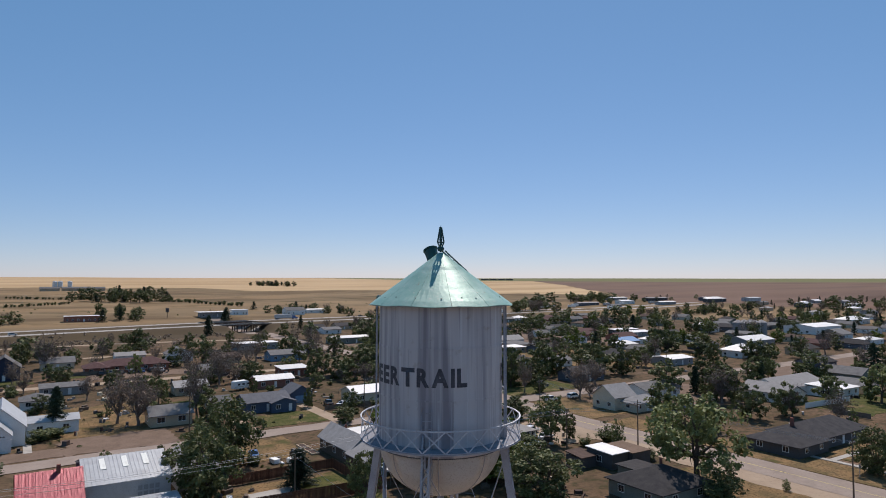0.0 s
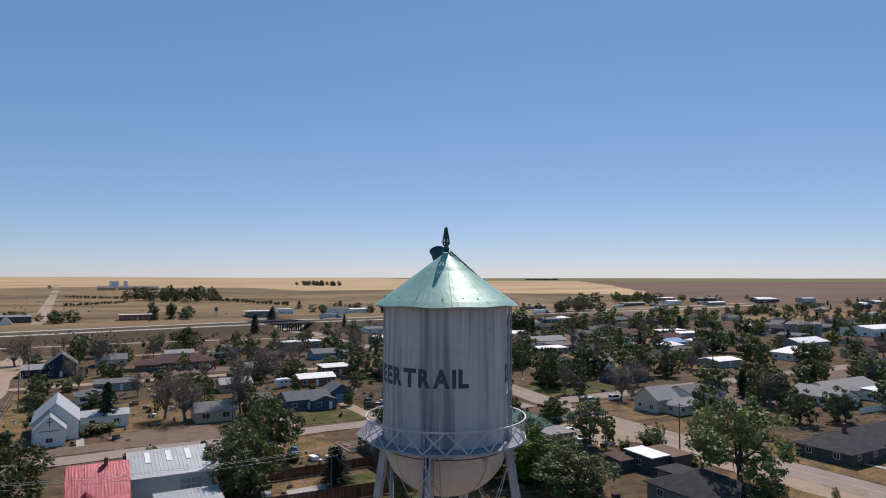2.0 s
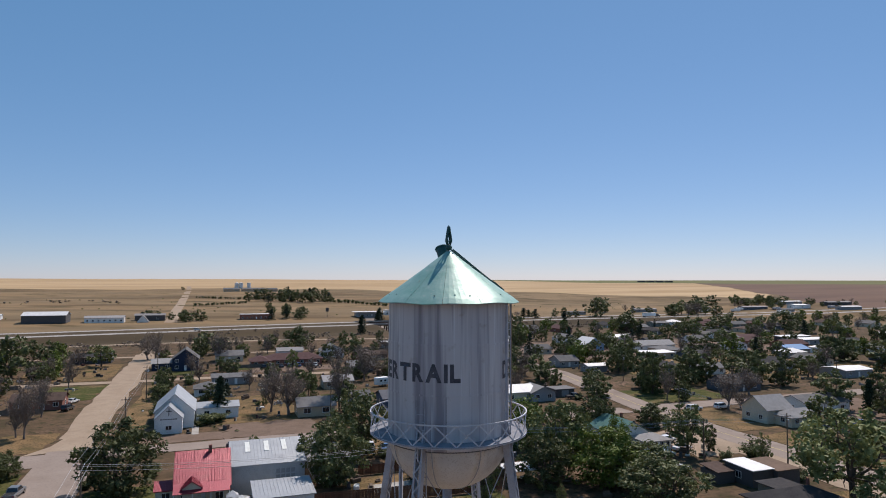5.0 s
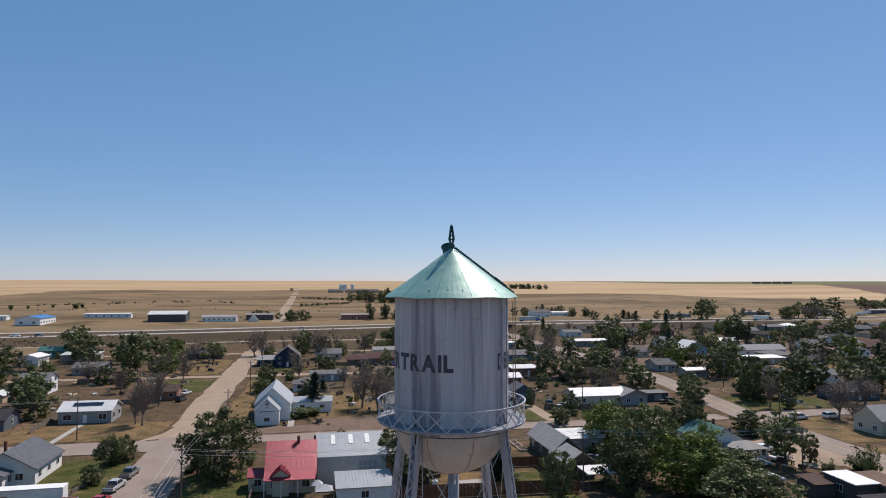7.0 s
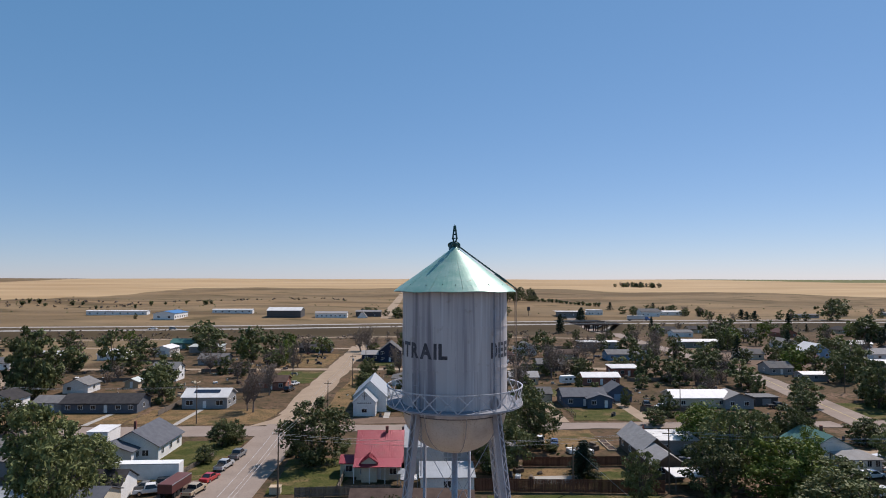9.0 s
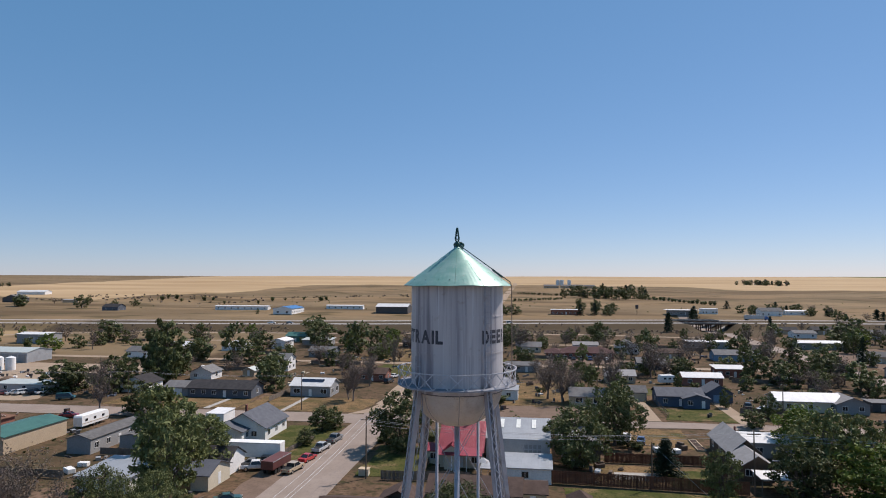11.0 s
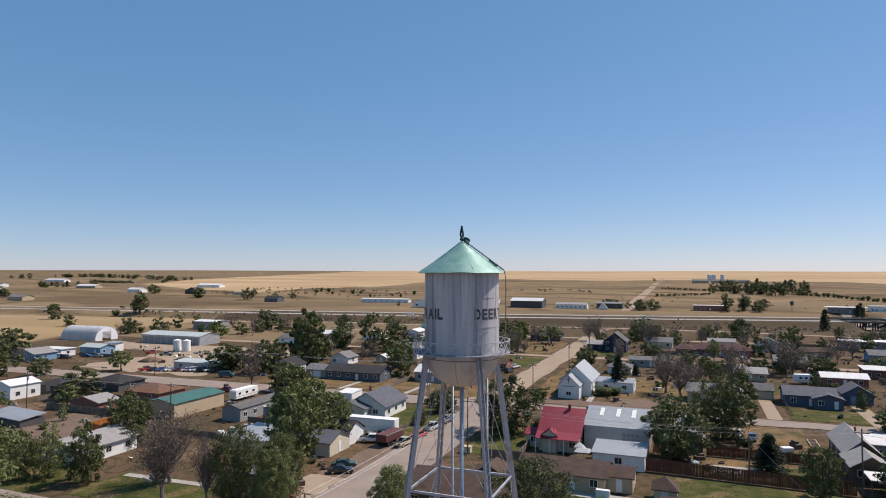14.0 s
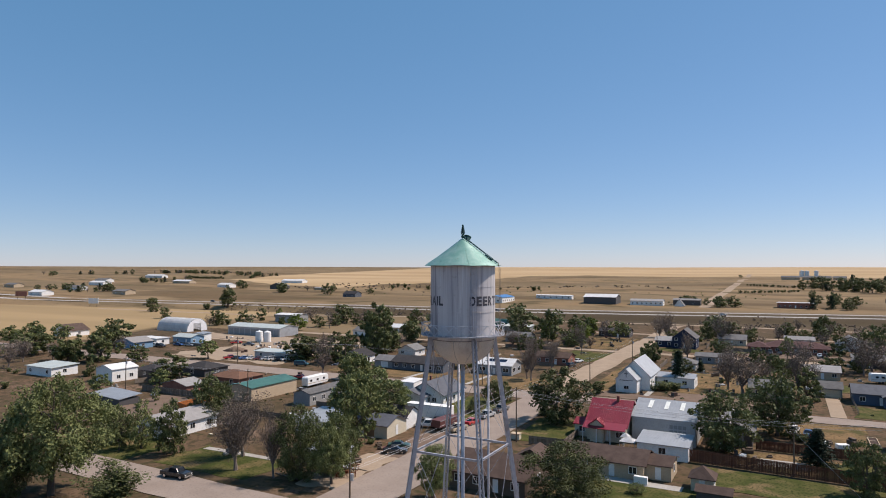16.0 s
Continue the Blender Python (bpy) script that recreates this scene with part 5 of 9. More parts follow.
def leaves(rng, centres, count, size, spread_r, flat_z=0.7, hollow=0.45, three=False):
    """Leaf clumps as folded leaf shapes round the ends of the twigs; far off a leaf is one triangle."""
    nr = np.random.RandomState(rng.randrange(10 ** 6))
    cs = np.repeat(np.array([tuple(c) for c in centres]), count, axis=0)
    k = len(cs)
    reach = np.repeat(np.broadcast_to(np.asarray(spread_r, float), (len(centres),)), count)[:, None]
    off = nr.normal(size=(k, 3))
    off /= np.linalg.norm(off, axis=1)[:, None] + 1e-9
    off *= (nr.rand(k, 1) ** hollow) * reach * np.array((1, 1, flat_z))
    p = cs + off
    nrm = off / (np.linalg.norm(off, axis=1)[:, None] + 1e-9) * 0.7 + nr.normal(size=(k, 3)) * 0.5 + np.array((0, 0, 0.3))
    nrm /= np.linalg.norm(nrm, axis=1)[:, None]
    t = np.cross(nrm, nr.normal(size=(k, 3)))
    t /= np.linalg.norm(t, axis=1)[:, None] + 1e-9
    b = np.cross(nrm, t)
    s = size * (0.6 + 0.8 * nr.rand(k, 1))
    if three:
        v = np.stack([p - t * s, p + t * s * 0.7 - b * s * 0.8, p + t * s * 0.7 + b * s * 0.8], 1).reshape(-1, 3)
        return v.tolist(), [(3 * i, 3 * i + 1, 3 * i + 2) for i in range(k)]
    v = np.stack([p - t * s, p - b * s * 0.55 + nrm * s * 0.18, p + t * s * 1.1, p + b * s * 0.55 + nrm * s * 0.1], 1).reshape(-1, 3)
    return v.tolist(), [(4 * i, 4 * i + 1, 4 * i + 2, 4 * i + 3) for i in range(k)]


def from_lists(name, vs, fs, material):
    me = bpy.data.meshes.new(name)
    me.from_pydata([tuple(v) for v in vs], [], fs)
    me.materials.append(MATS[material])
    return me


# crown outlines: height of the widest part, how far the lobes stand out, size of the clumps, share of clumps missing
HABIT = {"elm": (0.45, 0.24, 1.65, 0.07), "cotton": (0.42, 0.32, 1.5, 0.1), "maple": (0.42, 0.16, 1.85, 0.03), "young": (0.42, 0.28, 1.4, 0.12)}


def broad_tree(seed, kind, fine, bole):
    """A tree 10 m tall and 8 m wide: crooked trunk, limbs reaching into a lobed crown, clumps of leaves on their ends."""
    rng = random.Random(seed)
    widest, lobe, clump, bare = HABIT[kind]
    low = 10 * bole
    shift = Vector((rng.uniform(0, 90), rng.uniform(0, 90), rng.uniform(0, 90)))
    lean = Vector((rng.uniform(-0.5, 0.5), rng.uniform(-0.5, 0.5), 0))
    fork = Vector((0, 0, low + 0.6)) + lean * 0.4

    def outline(a, f):
        """The crown's radius at an angle and a share of its height, with lobes."""
        body = (math.sin(math.pi / 2 * min(1, 0.25 + 0.75 * f / widest)) ** 0.6 if f < widest else math.cos(math.pi / 2 * (f - widest) / (1 - widest)) ** 0.62)
        n = noise.noise(Vector((math.cos(a) * 1.3, math.sin(a) * 1.3, f * 2.6)) + shift)
        return 3.7 * max(0.12, body) * (1 + lobe * 2.0 * n)

    vs, fs, clumps = [], [], []
    want = (22, 34, 50, 70)[fine]
    tries = 0
    while len(clumps) < want and tries < 4000:
        tries += 1
        f, a = rng.uniform(0.0, 0.97), rng.uniform(0, math.tau)
        r = outline(a, f) * rng.choice((0.45, 0.7, 0.85, 0.93, 1.0))
        c = Vector((r * math.cos(a), r * math.sin(a), low + (9.4 - low) * f)) + lean * f
        if all((c - q).length > 1.9 - tries / 2500 for q, w in clumps):
            clumps.append((c, clump * rng.uniform(0.7, 1.25)))
    tube(vs, fs, [Vector((0, 0, -0.2)), Vector((0, 0, 0.4)), fork * 0.6, fork], [0.42, 0.32, 0.26, 0.24], 7)
    limbs = []
    for k in range(7):
        a = math.tau * (k + rng.uniform(-0.3, 0.3)) / 6
        f = rng.uniform(0.45, 0.85)
        tip = Vector((0.62 * outline(a, f) * math.cos(a), 0.62 * outline(a, f) * math.sin(a), low + (9.4 - low) * f)) if k < 6 else Vector((lean.x, lean.y, 8.6))
        path = [fork.lerp(tip, q / 4) + Vector((rng.uniform(-0.3, 0.3), rng.uniform(-0.3, 0.3), 0.55 * math.sin(math.pi * q / 4) * (-1 if k < 6 else 0))) * (0 if q in (0, 4) else 1) for q in range(5)]
        tube(vs, fs, path, [0.2, 0.15, 0.11, 0.07, 0.03], 5 if fine > 1 else 3)
        limbs += path[1:]
    for c, w in clumps:
        root = min(limbs, key=lambda q: (q - c).length + max(0, q.z - c.z) * 1.5)
        if fine:
            mid = root.lerp(c, 0.55) + Vector((rng.uniform(-0.2, 0.2), rng.uniform(-0.2, 0.2), 0.15))
            tube(vs, fs, [root, mid, c], [0.07, 0.045, 0.015], 4 if fine > 1 else 3)
    clumps = [q for q in clumps if rng.random() > bare]
    # small side sprays break each clump's outline
    ends = []
    for c, w in clumps:
        for j in range((1, 2, 3, 4)[fine]):
            d = Vector((rng.gauss(0, 1), rng.gauss(0, 1), rng.gauss(0.15, 0.7))).normalized()
            ends.append((c + d * w * (0.55 if fine else 0.2) * rng.uniform(0.3, 1.25), w * rng.uniform(0.5, 0.85) * (0.8 if fine else 1.25)))
    thin = 0.6 if kind == "young" else 1.0
    lv, lf = leaves(rng, [e[0] for e in ends], max(1, int((30, 36, 34, 74)[fine] * thin)), (0.52, 0.33, 0.25, 0.128)[fine], [e[1] for e in ends], 0.8, 0.4, fine < 2)
    return from_lists("trunk", vs, fs, "bark"), from_lists("crown", lv, lf, "leaf_" + ("cotton" if kind == "young" else kind))


def bare_tree(seed, fine):
    """A half-dead tree 10 m tall and 8 m wide: limbs, branches and a haze of twigs with few leaves."""
    rng = random.Random(seed)
    vs, fs, ends = [], [], []
    fork = Vector((rng.uniform(-0.25, 0.25), rng.uniform(-0.25, 0.25), 1.6))
    tube(vs, fs, [Vector((0, 0, -0.2)), Vector((0, 0, 0.4)), fork * 0.6, fork], [0.42, 0.32, 0.26, 0.24], 7)
    for k in range(8):
        a = math.tau * (k + rng.uniform(-0.3, 0.3)) / 8
        up = rng.choice((0.7, 0.9, 1.15, 1.5, 2.1)) + rng.uniform(-0.1, 0.25) if k else 3.6
        path = bend(rng, fork * rng.uniform(0.8, 1.0), Vector((math.cos(a), math.sin(a), up)), rng.uniform(4.6, 6.4), 0.12, 5)
        tube(vs, fs, path, [0.18, 0.14, 0.11, 0.08, 0.055, 0.03], 5 if fine else 3)
        for j in range(9 if fine > 1 else 7):
            sub = bend(rng, path[rng.choice((1, 2, 2, 3, 4, 4))], Vector((rng.uniform(-1, 1), rng.uniform(-1, 1), rng.uniform(-0.3, 1.1))), rng.uniform(1.4, 2.8), 0.04, 3)
            tube(vs, fs, sub[::3] if fine < 2 else sub, [0.06, 0.02] if fine < 2 else [0.06, 0.045, 0.03, 0.012], 3)
            for q in range((4, 7, 10, 12)[fine]):
                tw = bend(rng, sub[rng.choice((1, 2, 3))], Vector((rng.uniform(-1, 1), rng.uniform(-1, 1), rng.uniform(-0.2, 1.2))), rng.uniform(0.6, 1.5), 0.05, 2 if fine > 1 else 1)
                tube(vs, fs, tw, [0.02, 0.013, 0.006] if fine > 1 else [0.03, 0.014], 3)
                ends.append(tw[-1])
        ends.append(path[5])
    top = max(p.z for p in ends) + 0.3
    side = max(max(abs(p.x), abs(p.y)) for p in ends) + 0.3
    fit = Vector((4.0 / side, 4.0 / side, 10.0 / top))
    vs = [Vector((v.x * fit.x, v.y * fit.y, v.z * fit.z)) for v in vs]
    ends = [Vector((v.x * fit.x, v.y * fit.y, v.z * fit.z)) for v in ends]
    lv, lf = leaves(rng, ends, (2, 3, 4, 5)[fine], (0.2, 0.14, 0.11, 0.085)[fine], 0.5, 1.0, 0.5, fine < 2)
    return from_lists("trunk", vs, fs, "bark_grey"), from_lists("crown", lv, lf, "leaf_dry")


def conifer(seed, fine):
    rng = random.Random(seed)
    vs, fs, ends = [], [], []
    tube(vs, fs, [Vector((0, 0, -0.2)), Vector((0, 0, 4)), Vector((0, 0, 9.8))], [0.24, 0.16, 0.03], 6)
    lv, lf = [], []
    total = 95 if fine > 1 else 60 if fine else 34
    for k in range(total):
        f = (k + 0.5) / total
        z = 0.7 + 9.0 * f
        r = 2.7 * (1 - f) ** 0.8 * rng.uniform(0.72, 1.1) + 0.15
        a = k * 2.4 + rng.uniform(-0.4, 0.4)
        tip = Vector((r * math.cos(a), r * math.sin(a), z - 0.25 * r))
        tube(vs, fs, [Vector((0, 0, z)), tip], [0.035, 0.01], 3)
        for q in range(5 if fine else 3):
            ends.append(Vector((0, 0, z)).lerp(tip, 0.25 + 0.75 * q / (4 if fine else 2)))
    lv, lf = leaves(rng, ends, 20 if fine > 1 else 10, 0.15 if fine > 1 else 0.24 if fine else 0.3, 0.55, 0.55, 0.45, fine < 2)
    return from_lists("trunk", vs, fs, "bark"), from_lists("crown", lv, lf, "leaf_conifer")


def shrub(seed, leaf, fine):
    rng = random.Random(seed)
    vs, fs, ends = [], [], []
    for k in range(9):
        a = math.tau * k / 9
        path = bend(rng, Vector((0.2 * math.cos(a), 0.2 * math.sin(a), -0.1)), Vector((math.cos(a), math.sin(a), rng.uniform(0.8, 2.4))), rng.uniform(4, 6), 0.05, 4)
        tube(vs, fs, path, [0.12, 0.09, 0.07, 0.05, 0.02], 4)
        ends += path[1:]
        for j in range(4 if fine > 1 else 2):
            sub = bend(rng, rng.choice(path[1:]), Vector((rng.uniform(-1, 1), rng.uniform(-1, 1), rng.uniform(-0.3, 0.8))), 2.0, 0, 2)
            tube(vs, fs, sub, [0.04, 0.03, 0.01], 3)
            ends += sub[1:]
    top, side = max(p.z for p in ends) + 0.6, max(max(abs(p.x), abs(p.y)) for p in ends) + 0.6
    fit = Vector((4.0 / side, 4.0 / side, 10.0 / top))
    vs = [Vector((v.x * fit.x, v.y * fit.y, v.z * fit.z)) for v in vs]
    ends = [Vector((v.x * fit.x, v.y * fit.y, max(1.2, v.z * fit.z))) for v in ends]
    lv, lf = leaves(rng, ends, (6, 14, 20, 50)[fine], (0.7, 0.45, 0.32, 0.19)[fine], 1.2, 0.95, 0.4, fine < 2)
    return from_lists("trunk", vs, fs, "bark"), from_lists("crown", lv, lf, leaf)


TREE_WORDS = {
    "elm": ("broad elm tree with dense dark green leaves", 8.0),
    "cotton": ("tall cottonwood tree with dull green leaves", 8.0),
    "maple": ("leafy tree with bright yellow-green crown", 8.0),
    "bare": ("half-dead tree with bare grey twigs", 8.0),
    "young": ("slender young tree with thin crown", 8.0),
    "conifer": ("dark conical evergreen tree", 5.4),
    "pine": ("tall ragged pine tree with dark needles", 5.4),
    "bush": ("rounded leafy green bush", 8.0),
}


def tree_meshes(kind, fine, variety):
    seed = 100 * variety + {"elm": 1, "cotton": 2, "maple": 3, "bare": 4, "young": 5, "conifer": 6, "pine": 7, "bush": 8}[kind] + 50 * fine
    if kind in ("conifer", "pine"):
        return conifer(seed, fine)
    if kind == "bush":
        return shrub(seed, "leaf_elm", fine)
    if kind == "bare":
        return bare_tree(seed, fine)
    return broad_tree(seed, kind, fine, {"elm": 0.07, "cotton": 0.22, "maple": 0.08, "young": 0.1}[kind])


PLANTED = []


def tree(kind, x, y, h, w):
    """Notes a tree of that height and width; all are planted together further down."""
    PLANTED.append((kind, x, y, h, w * (1.0 if kind in ("bush", "bare", "conifer", "young") else 0.9)))


def plant_all():
    """The nearest trees stand as things that share a few meshes; the far woods become one mesh."""
    shared, far_v, far_f, far_m, mats = {}, [], [], [], []
    order = sorted(PLANTED, key=lambda t: math.hypot(t[1], t[2] + 30))
    count = {True: 0, False: 0}
    for n, (kind, x, y, h, w) in enumerate(order):
        far = math.hypot(x, y + 30)
        fine = 3 if far < 100 else 2 if far < 160 else 1 if far < 290 else 0
        label, wide = TREE_WORDS[kind]
        variety = n % (5 if kind == "elm" else 3)
        is_bush = kind == "bush"
        count[is_bush] += 1
        single = count[is_bush] <= (140 if is_bush else 285)
        key = (kind, fine if single else 0, variety)
        if key not in shared:
            shared[key] = tree_meshes(*key)
        m = Matrix.LocRotScale((x, y, rise(x, y) - 0.05), Euler((0, 0, n * 2.399)), Vector((w / wide, w / wide, h / 10)))
        if single:
            ob = thing("bush" if is_bush else "tree", label, "bush" if is_bush else "tree", group="bushes of the town" if is_bush else "trees of the town")
            ob.matrix_world = m
            for name, me in zip(("trunk", "crown"), shared[key]):
                part(name, me, None, ob)
            continue
        for me in shared[key]:
            co = np.empty(len(me.vertices) * 3)
            me.vertices.foreach_get("co", co)
            mm = np.array(m)
            co = co.reshape(-1, 3) @ mm[:3, :3].T + mm[:3, 3]
            start = sum(len(v) for v in far_v)
            mt = me.materials[0].name
            if mt not in mats:
                mats.append(mt)
            far_v.append(co)
            far_f += [tuple(i + start for i in pl.vertices) for pl in me.polygons]
            far_m += [mats.index(mt)] * len(me.polygons)
    if far_f:
        me = bpy.data.meshes.new("far_trees")
        me.from_pydata(np.concatenate(far_v).tolist(), [], far_f)
        for mt in mats:
            me.materials.append(MATS[mt])
        me.polygons.foreach_set("material_index", far_m)
        tagged(new("far_trees", me), "far trees and bushes between the houses", "trees", kind="stuff")


tree("cotton", -79.2, 14.2, 18.8, 15.5)
tree("maple", -86.5, 9.5, 11.0, 9.5)
tree("elm", -82.0, 8.9, 11.1, 7.7)
tree("bush", -67.4, 16.6, 6.4, 12.0)
tree("bush", -9.3, 152.2, 2.8, 6.4)
tree("bush", -6.4, 154.4, 2.6, 5.8)
tree("bush", -11.6, 150.2, 1.9, 3.6)
tree("young", -98.4, 35.6, 8.4, 3.8)
tree("young", -92.6, 35.5, 9.3, 4.0)
tree("young", -90.2, 38.6, 9.8, 4.9)
tree("bare", -63.2, 37.2, 13.6, 11.0)
tree("bare", -54.3, 37.1, 14.0, 7.7)
tree("elm", -50.3, 38.6, 12.9, 8.2)
tree("cotton", -43.6, 39.2, 9.5, 7.0)
tree("elm", -46.4, 44.1, 11.0, 7.4)
tree("cotton", -53.4, 59.0, 15.4, 10.7)
tree("cotton", -25.4, 40.8, 8.6, 6.1)
tree("elm", -5.7, 46.1, 10.7, 12.5)
tree("elm", -148.7, 92.5, 9.0, 12.2)
tree("elm", -197.0, 117.2, 7.1, 7.8)
tree("elm", -96.3, 61.4, 11.2, 8.5)
tree("elm", -24.3, 98.6, 13.0, 13.5)
tree("bush", -25.0, 137.8, 3.9, 5.2)
tree("conifer", -6.3, 161.2, 11.1, 6.2)
tree("elm", 11.8, 91.5, 12.4, 11.7)
tree("elm", 21.0, 109.2, 13.7, 12.1)
tree("bare", 7.4, 162.3, 15.4, 11.1)
tree("conifer", 27.8, 88.2, 7.0, 6.7)
tree("conifer", -3.6, 193.4, 4.3, 3.9)
tree("elm", -123.6, 172.1, 21.3, 14.2)
tree("elm", -235.8, 298.6, 13.4, 15.7)
tree("elm", -100.5, 123.6, 9.1, 10.2)
tree("elm", -142.3, 152.5, 9.5, 12.8)
tree("elm", -210.0, 110.1, 14.0, 13.9)
tree("elm", -251.2, 146.0, 12.3, 16.5)
tree("elm", -220.4, 104.4, 10.8, 13.0)
tree("elm", -251.8, 109.6, 11.2, 15.1)
tree("bare", -222.3, 84.0, 10.4, 10.1)
tree("elm", -409.5, 364.5, 18.3, 13.9)
tree("elm", -110.1, 294.4, 14.6, 14.6)
tree("elm", -95.3, 302.6, 12.4, 12.1)
tree("elm", -84.4, 316.2, 9.7, 9.7)
tree("bare", -35.7, 304.7, 12.4, 11.8)
tree("elm", -10.2, 322.0, 12.2, 16.1)
tree("elm", 39.2, 396.8, 6.0, 8.1)
tree("bare", -52.9, 218.8, 14.1, 6.6)
tree("bare", -51.6, 151.5, 11.9, 6.2)
tree("bare", -51.5, 175.9, 10.7, 6.9)
tree("elm", 34.0, 74.2, 9.2, 6.6)
tree("young", 1.7, 58.5, 1.9, 2.5)
tree("cotton", -68.9, 81.6, 16.0, 11.4)
tree("elm", -58.9, 75.8, 10.8, 12.9)
tree("elm", -46.4, 112.4, 6.1, 6.5)
tree("elm", -44.3, 115.3, 5.3, 5.3)
tree("elm", -45.7, 99.1, 3.8, 4.1)
tree("elm", -80.4, 162.9, 12.2, 10.7)
tree("elm", -128.7, 233.9, 16.4, 12.8)
tree("elm", -116.1, 224.2, 9.6, 10.1)
tree("elm", -128.8, 263.5, 10.6, 12.2)
tree("elm", -143.4, 232.4, 11.1, 10.0)
tree("elm", -132.3, 183.2, 20.9, 13.6)
tree("elm", -128.9, 187.6, 11.6, 11.3)
tree("elm", -122.0, 322.7, 15.0, 20.2)
tree("bare", -87.1, 227.0, 10.9, 10.7)
tree("bare", -192.3, 320.2, 9.6, 9.7)
tree("elm", -79.3, 261.0, 16.2, 15.2)
tree("elm", -76.1, 305.5, 10.8, 12.3)
tree("bare", -49.4, 149.2, 16.8, 7.2)
tree("bare", -54.3, 186.6, 9.8, 8.3)
tree("bare", -32.5, 307.9, 13.8, 13.0)
tree("bush", -16.2, 229.5, 3.2, 4.3)
tree("young", -25.0, 214.3, 6.4, 5.1)
tree("elm", 56.6, 131.4, 4.8, 6.5)
tree("maple", 57.2, 105.9, 10.5, 11.5)
tree("cotton", 53.3, 82.4, 13.9, 11.5)
tree("maple", 58.7, 74.1, 11.2, 14.0)
tree("elm", 47.0, 77.1, 9.9, 10.0)
tree("cotton", 64.5, 71.3, 8.5, 11.5)
tree("maple", 80.5, 102.8, 5.6, 6.9)
tree("elm", 80.1, 112.7, 8.4, 7.9)
tree("elm", 96.7, 111.4, 5.8, 7.8)
tree("elm", 168.8, 340.2, 17.7, 21.0)
tree("elm", 114.7, 233.1, 12.3, 13.5)
tree("bare", 103.5, 291.2, 14.4, 10.8)
tree("bare", 113.5, 291.1, 13.3, 10.8)
tree("elm", 161.4, 269.5, 10.6, 8.0)
tree("elm", 107.0, 184.5, 6.6, 8.9)
tree("elm", 86.8, 203.2, 8.6, 9.9)
tree("elm", 115.5, 168.6, 7.5, 7.8)
tree("elm", 157.6, 206.5, 14.7, 13.5)
tree("elm", 135.6, 161.6, 13.6, 12.3)
tree("bush", 86.2, 174.0, 3.6, 4.8)
tree("bare", 45.7, 212.0, 13.6, 13.7)
tree("elm", 58.7, 222.3, 6.9, 9.3)
tree("conifer", 92.0, 422.0, 13.5, 6.4)
tree("conifer", 139.4, 554.3, 12.3, 10.3)
tree("conifer", 164.7, 442.8, 10.8, 5.4)
tree("conifer", 255.4, 421.9, 14.4, 8.0)
tree("elm", 271.1, 361.1, 16.0, 18.8)
tree("elm", 395.2, 581.7, 16.8, 22.7)
tree("elm", 129.2, 152.4, 13.9, 10.6)
tree("bare", 125.7, 140.9, 12.1, 6.2)
tree("elm", 108.8, 153.4, 8.3, 8.9)
tree("elm", 147.7, 197.6, 12.1, 9.9)
tree("elm", 266.3, 356.4, 14.9, 16.2)
tree("elm", 154.9, 165.4, 13.1, 12.3)
tree("elm", 173.8, 156.6, 13.5, 15.7)
tree("bare", 132.7, 122.9, 11.8, 10.9)
tree("elm", 344.4, 350.3, 13.7, 16.3)
tree("elm", 420.1, 363.4, 15.4, 20.8)
tree("elm", 413.7, 381.5, 9.6, 12.9)
tree("maple", 309.8, 277.4, 7.5, 9.3)
tree("elm", 347.5, 519.1, 19.1, 22.6)
tree("elm", 477.1, 526.4, 19.1, 25.8)
tree("elm", 323.2, 359.9, 12.4, 13.7)
tree("elm", 285.5, 321.2, 10.3, 10.0)
tree("conifer", 269.0, 344.3, 9.1, 5.5)
tree("elm", 236.3, 241.2, 11.4, 12.7)
tree("elm", 100.8, 115.7, 5.4, 7.3)
tree("cotton", 86.6, 86.2, 11.5, 9.0)
tree("bush", 98.5, 80.1, 4.8, 6.4)
tree("bush", 91.3, 80.4, 3.0, 3.4)
tree("cotton", 88.2, 49.9, 17.2, 16.3)
tree("elm", 166.8, 96.6, 11.9, 13.3)
tree("elm", 161.7, 112.3, 11.5, 12.4)
tree("elm", 274.2, 203.1, 19.4, 15.5)
tree("elm", 262.9, 170.8, 12.3, 16.5)
tree("cotton", 64.6, 97.1, 11.3, 9.2)
tree("elm", 80.0, 107.4, 9.2, 6.3)
tree("maple", 71.2, 89.9, 8.4, 5.8)
tree("elm", 59.8, 59.9, 9.8, 13.2)
tree("elm", 122.8, 35.0, 9.2, 8.8)
tree("bush", 83.1, 41.7, 5.9, 7.5)
tree("bare", 161.4, 72.0, 9.6, 7.7)
tree("bare", 164.6, 61.5, 8.8, 10.3)
tree("elm", 232.4, 102.8, 11.5, 13.0)
tree("pine", 264.7, 95.3, 12.9, 10.6)
tree("elm", 266.9, 138.9, 8.1, 8.1)
tree("elm", 395.9, 262.8, 11.3, 15.3)
tree("elm", 814.9, 371.6, 15.1, 19.3)
tree("elm", 716.9, 420.6, 11.5, 15.5)
tree("elm", 654.5, 426.1, 11.0, 14.9)
tree("elm", 462.2, 220.5, 7.3, 9.8)
tree("elm", 269.5, 194.8, 10.0, 13.5)
tree("elm", 426.4, 326.2, 11.6, 15.7)
tree("bare", 387.1, 219.1, 13.6, 17.7)
tree("young", 98.7, 39.4, 2.2, 1.3)
tree("bare", -4.1, 288.0, 15.6, 14.0)
tree("elm", -0.2, 248.7, 6.1, 7.5)
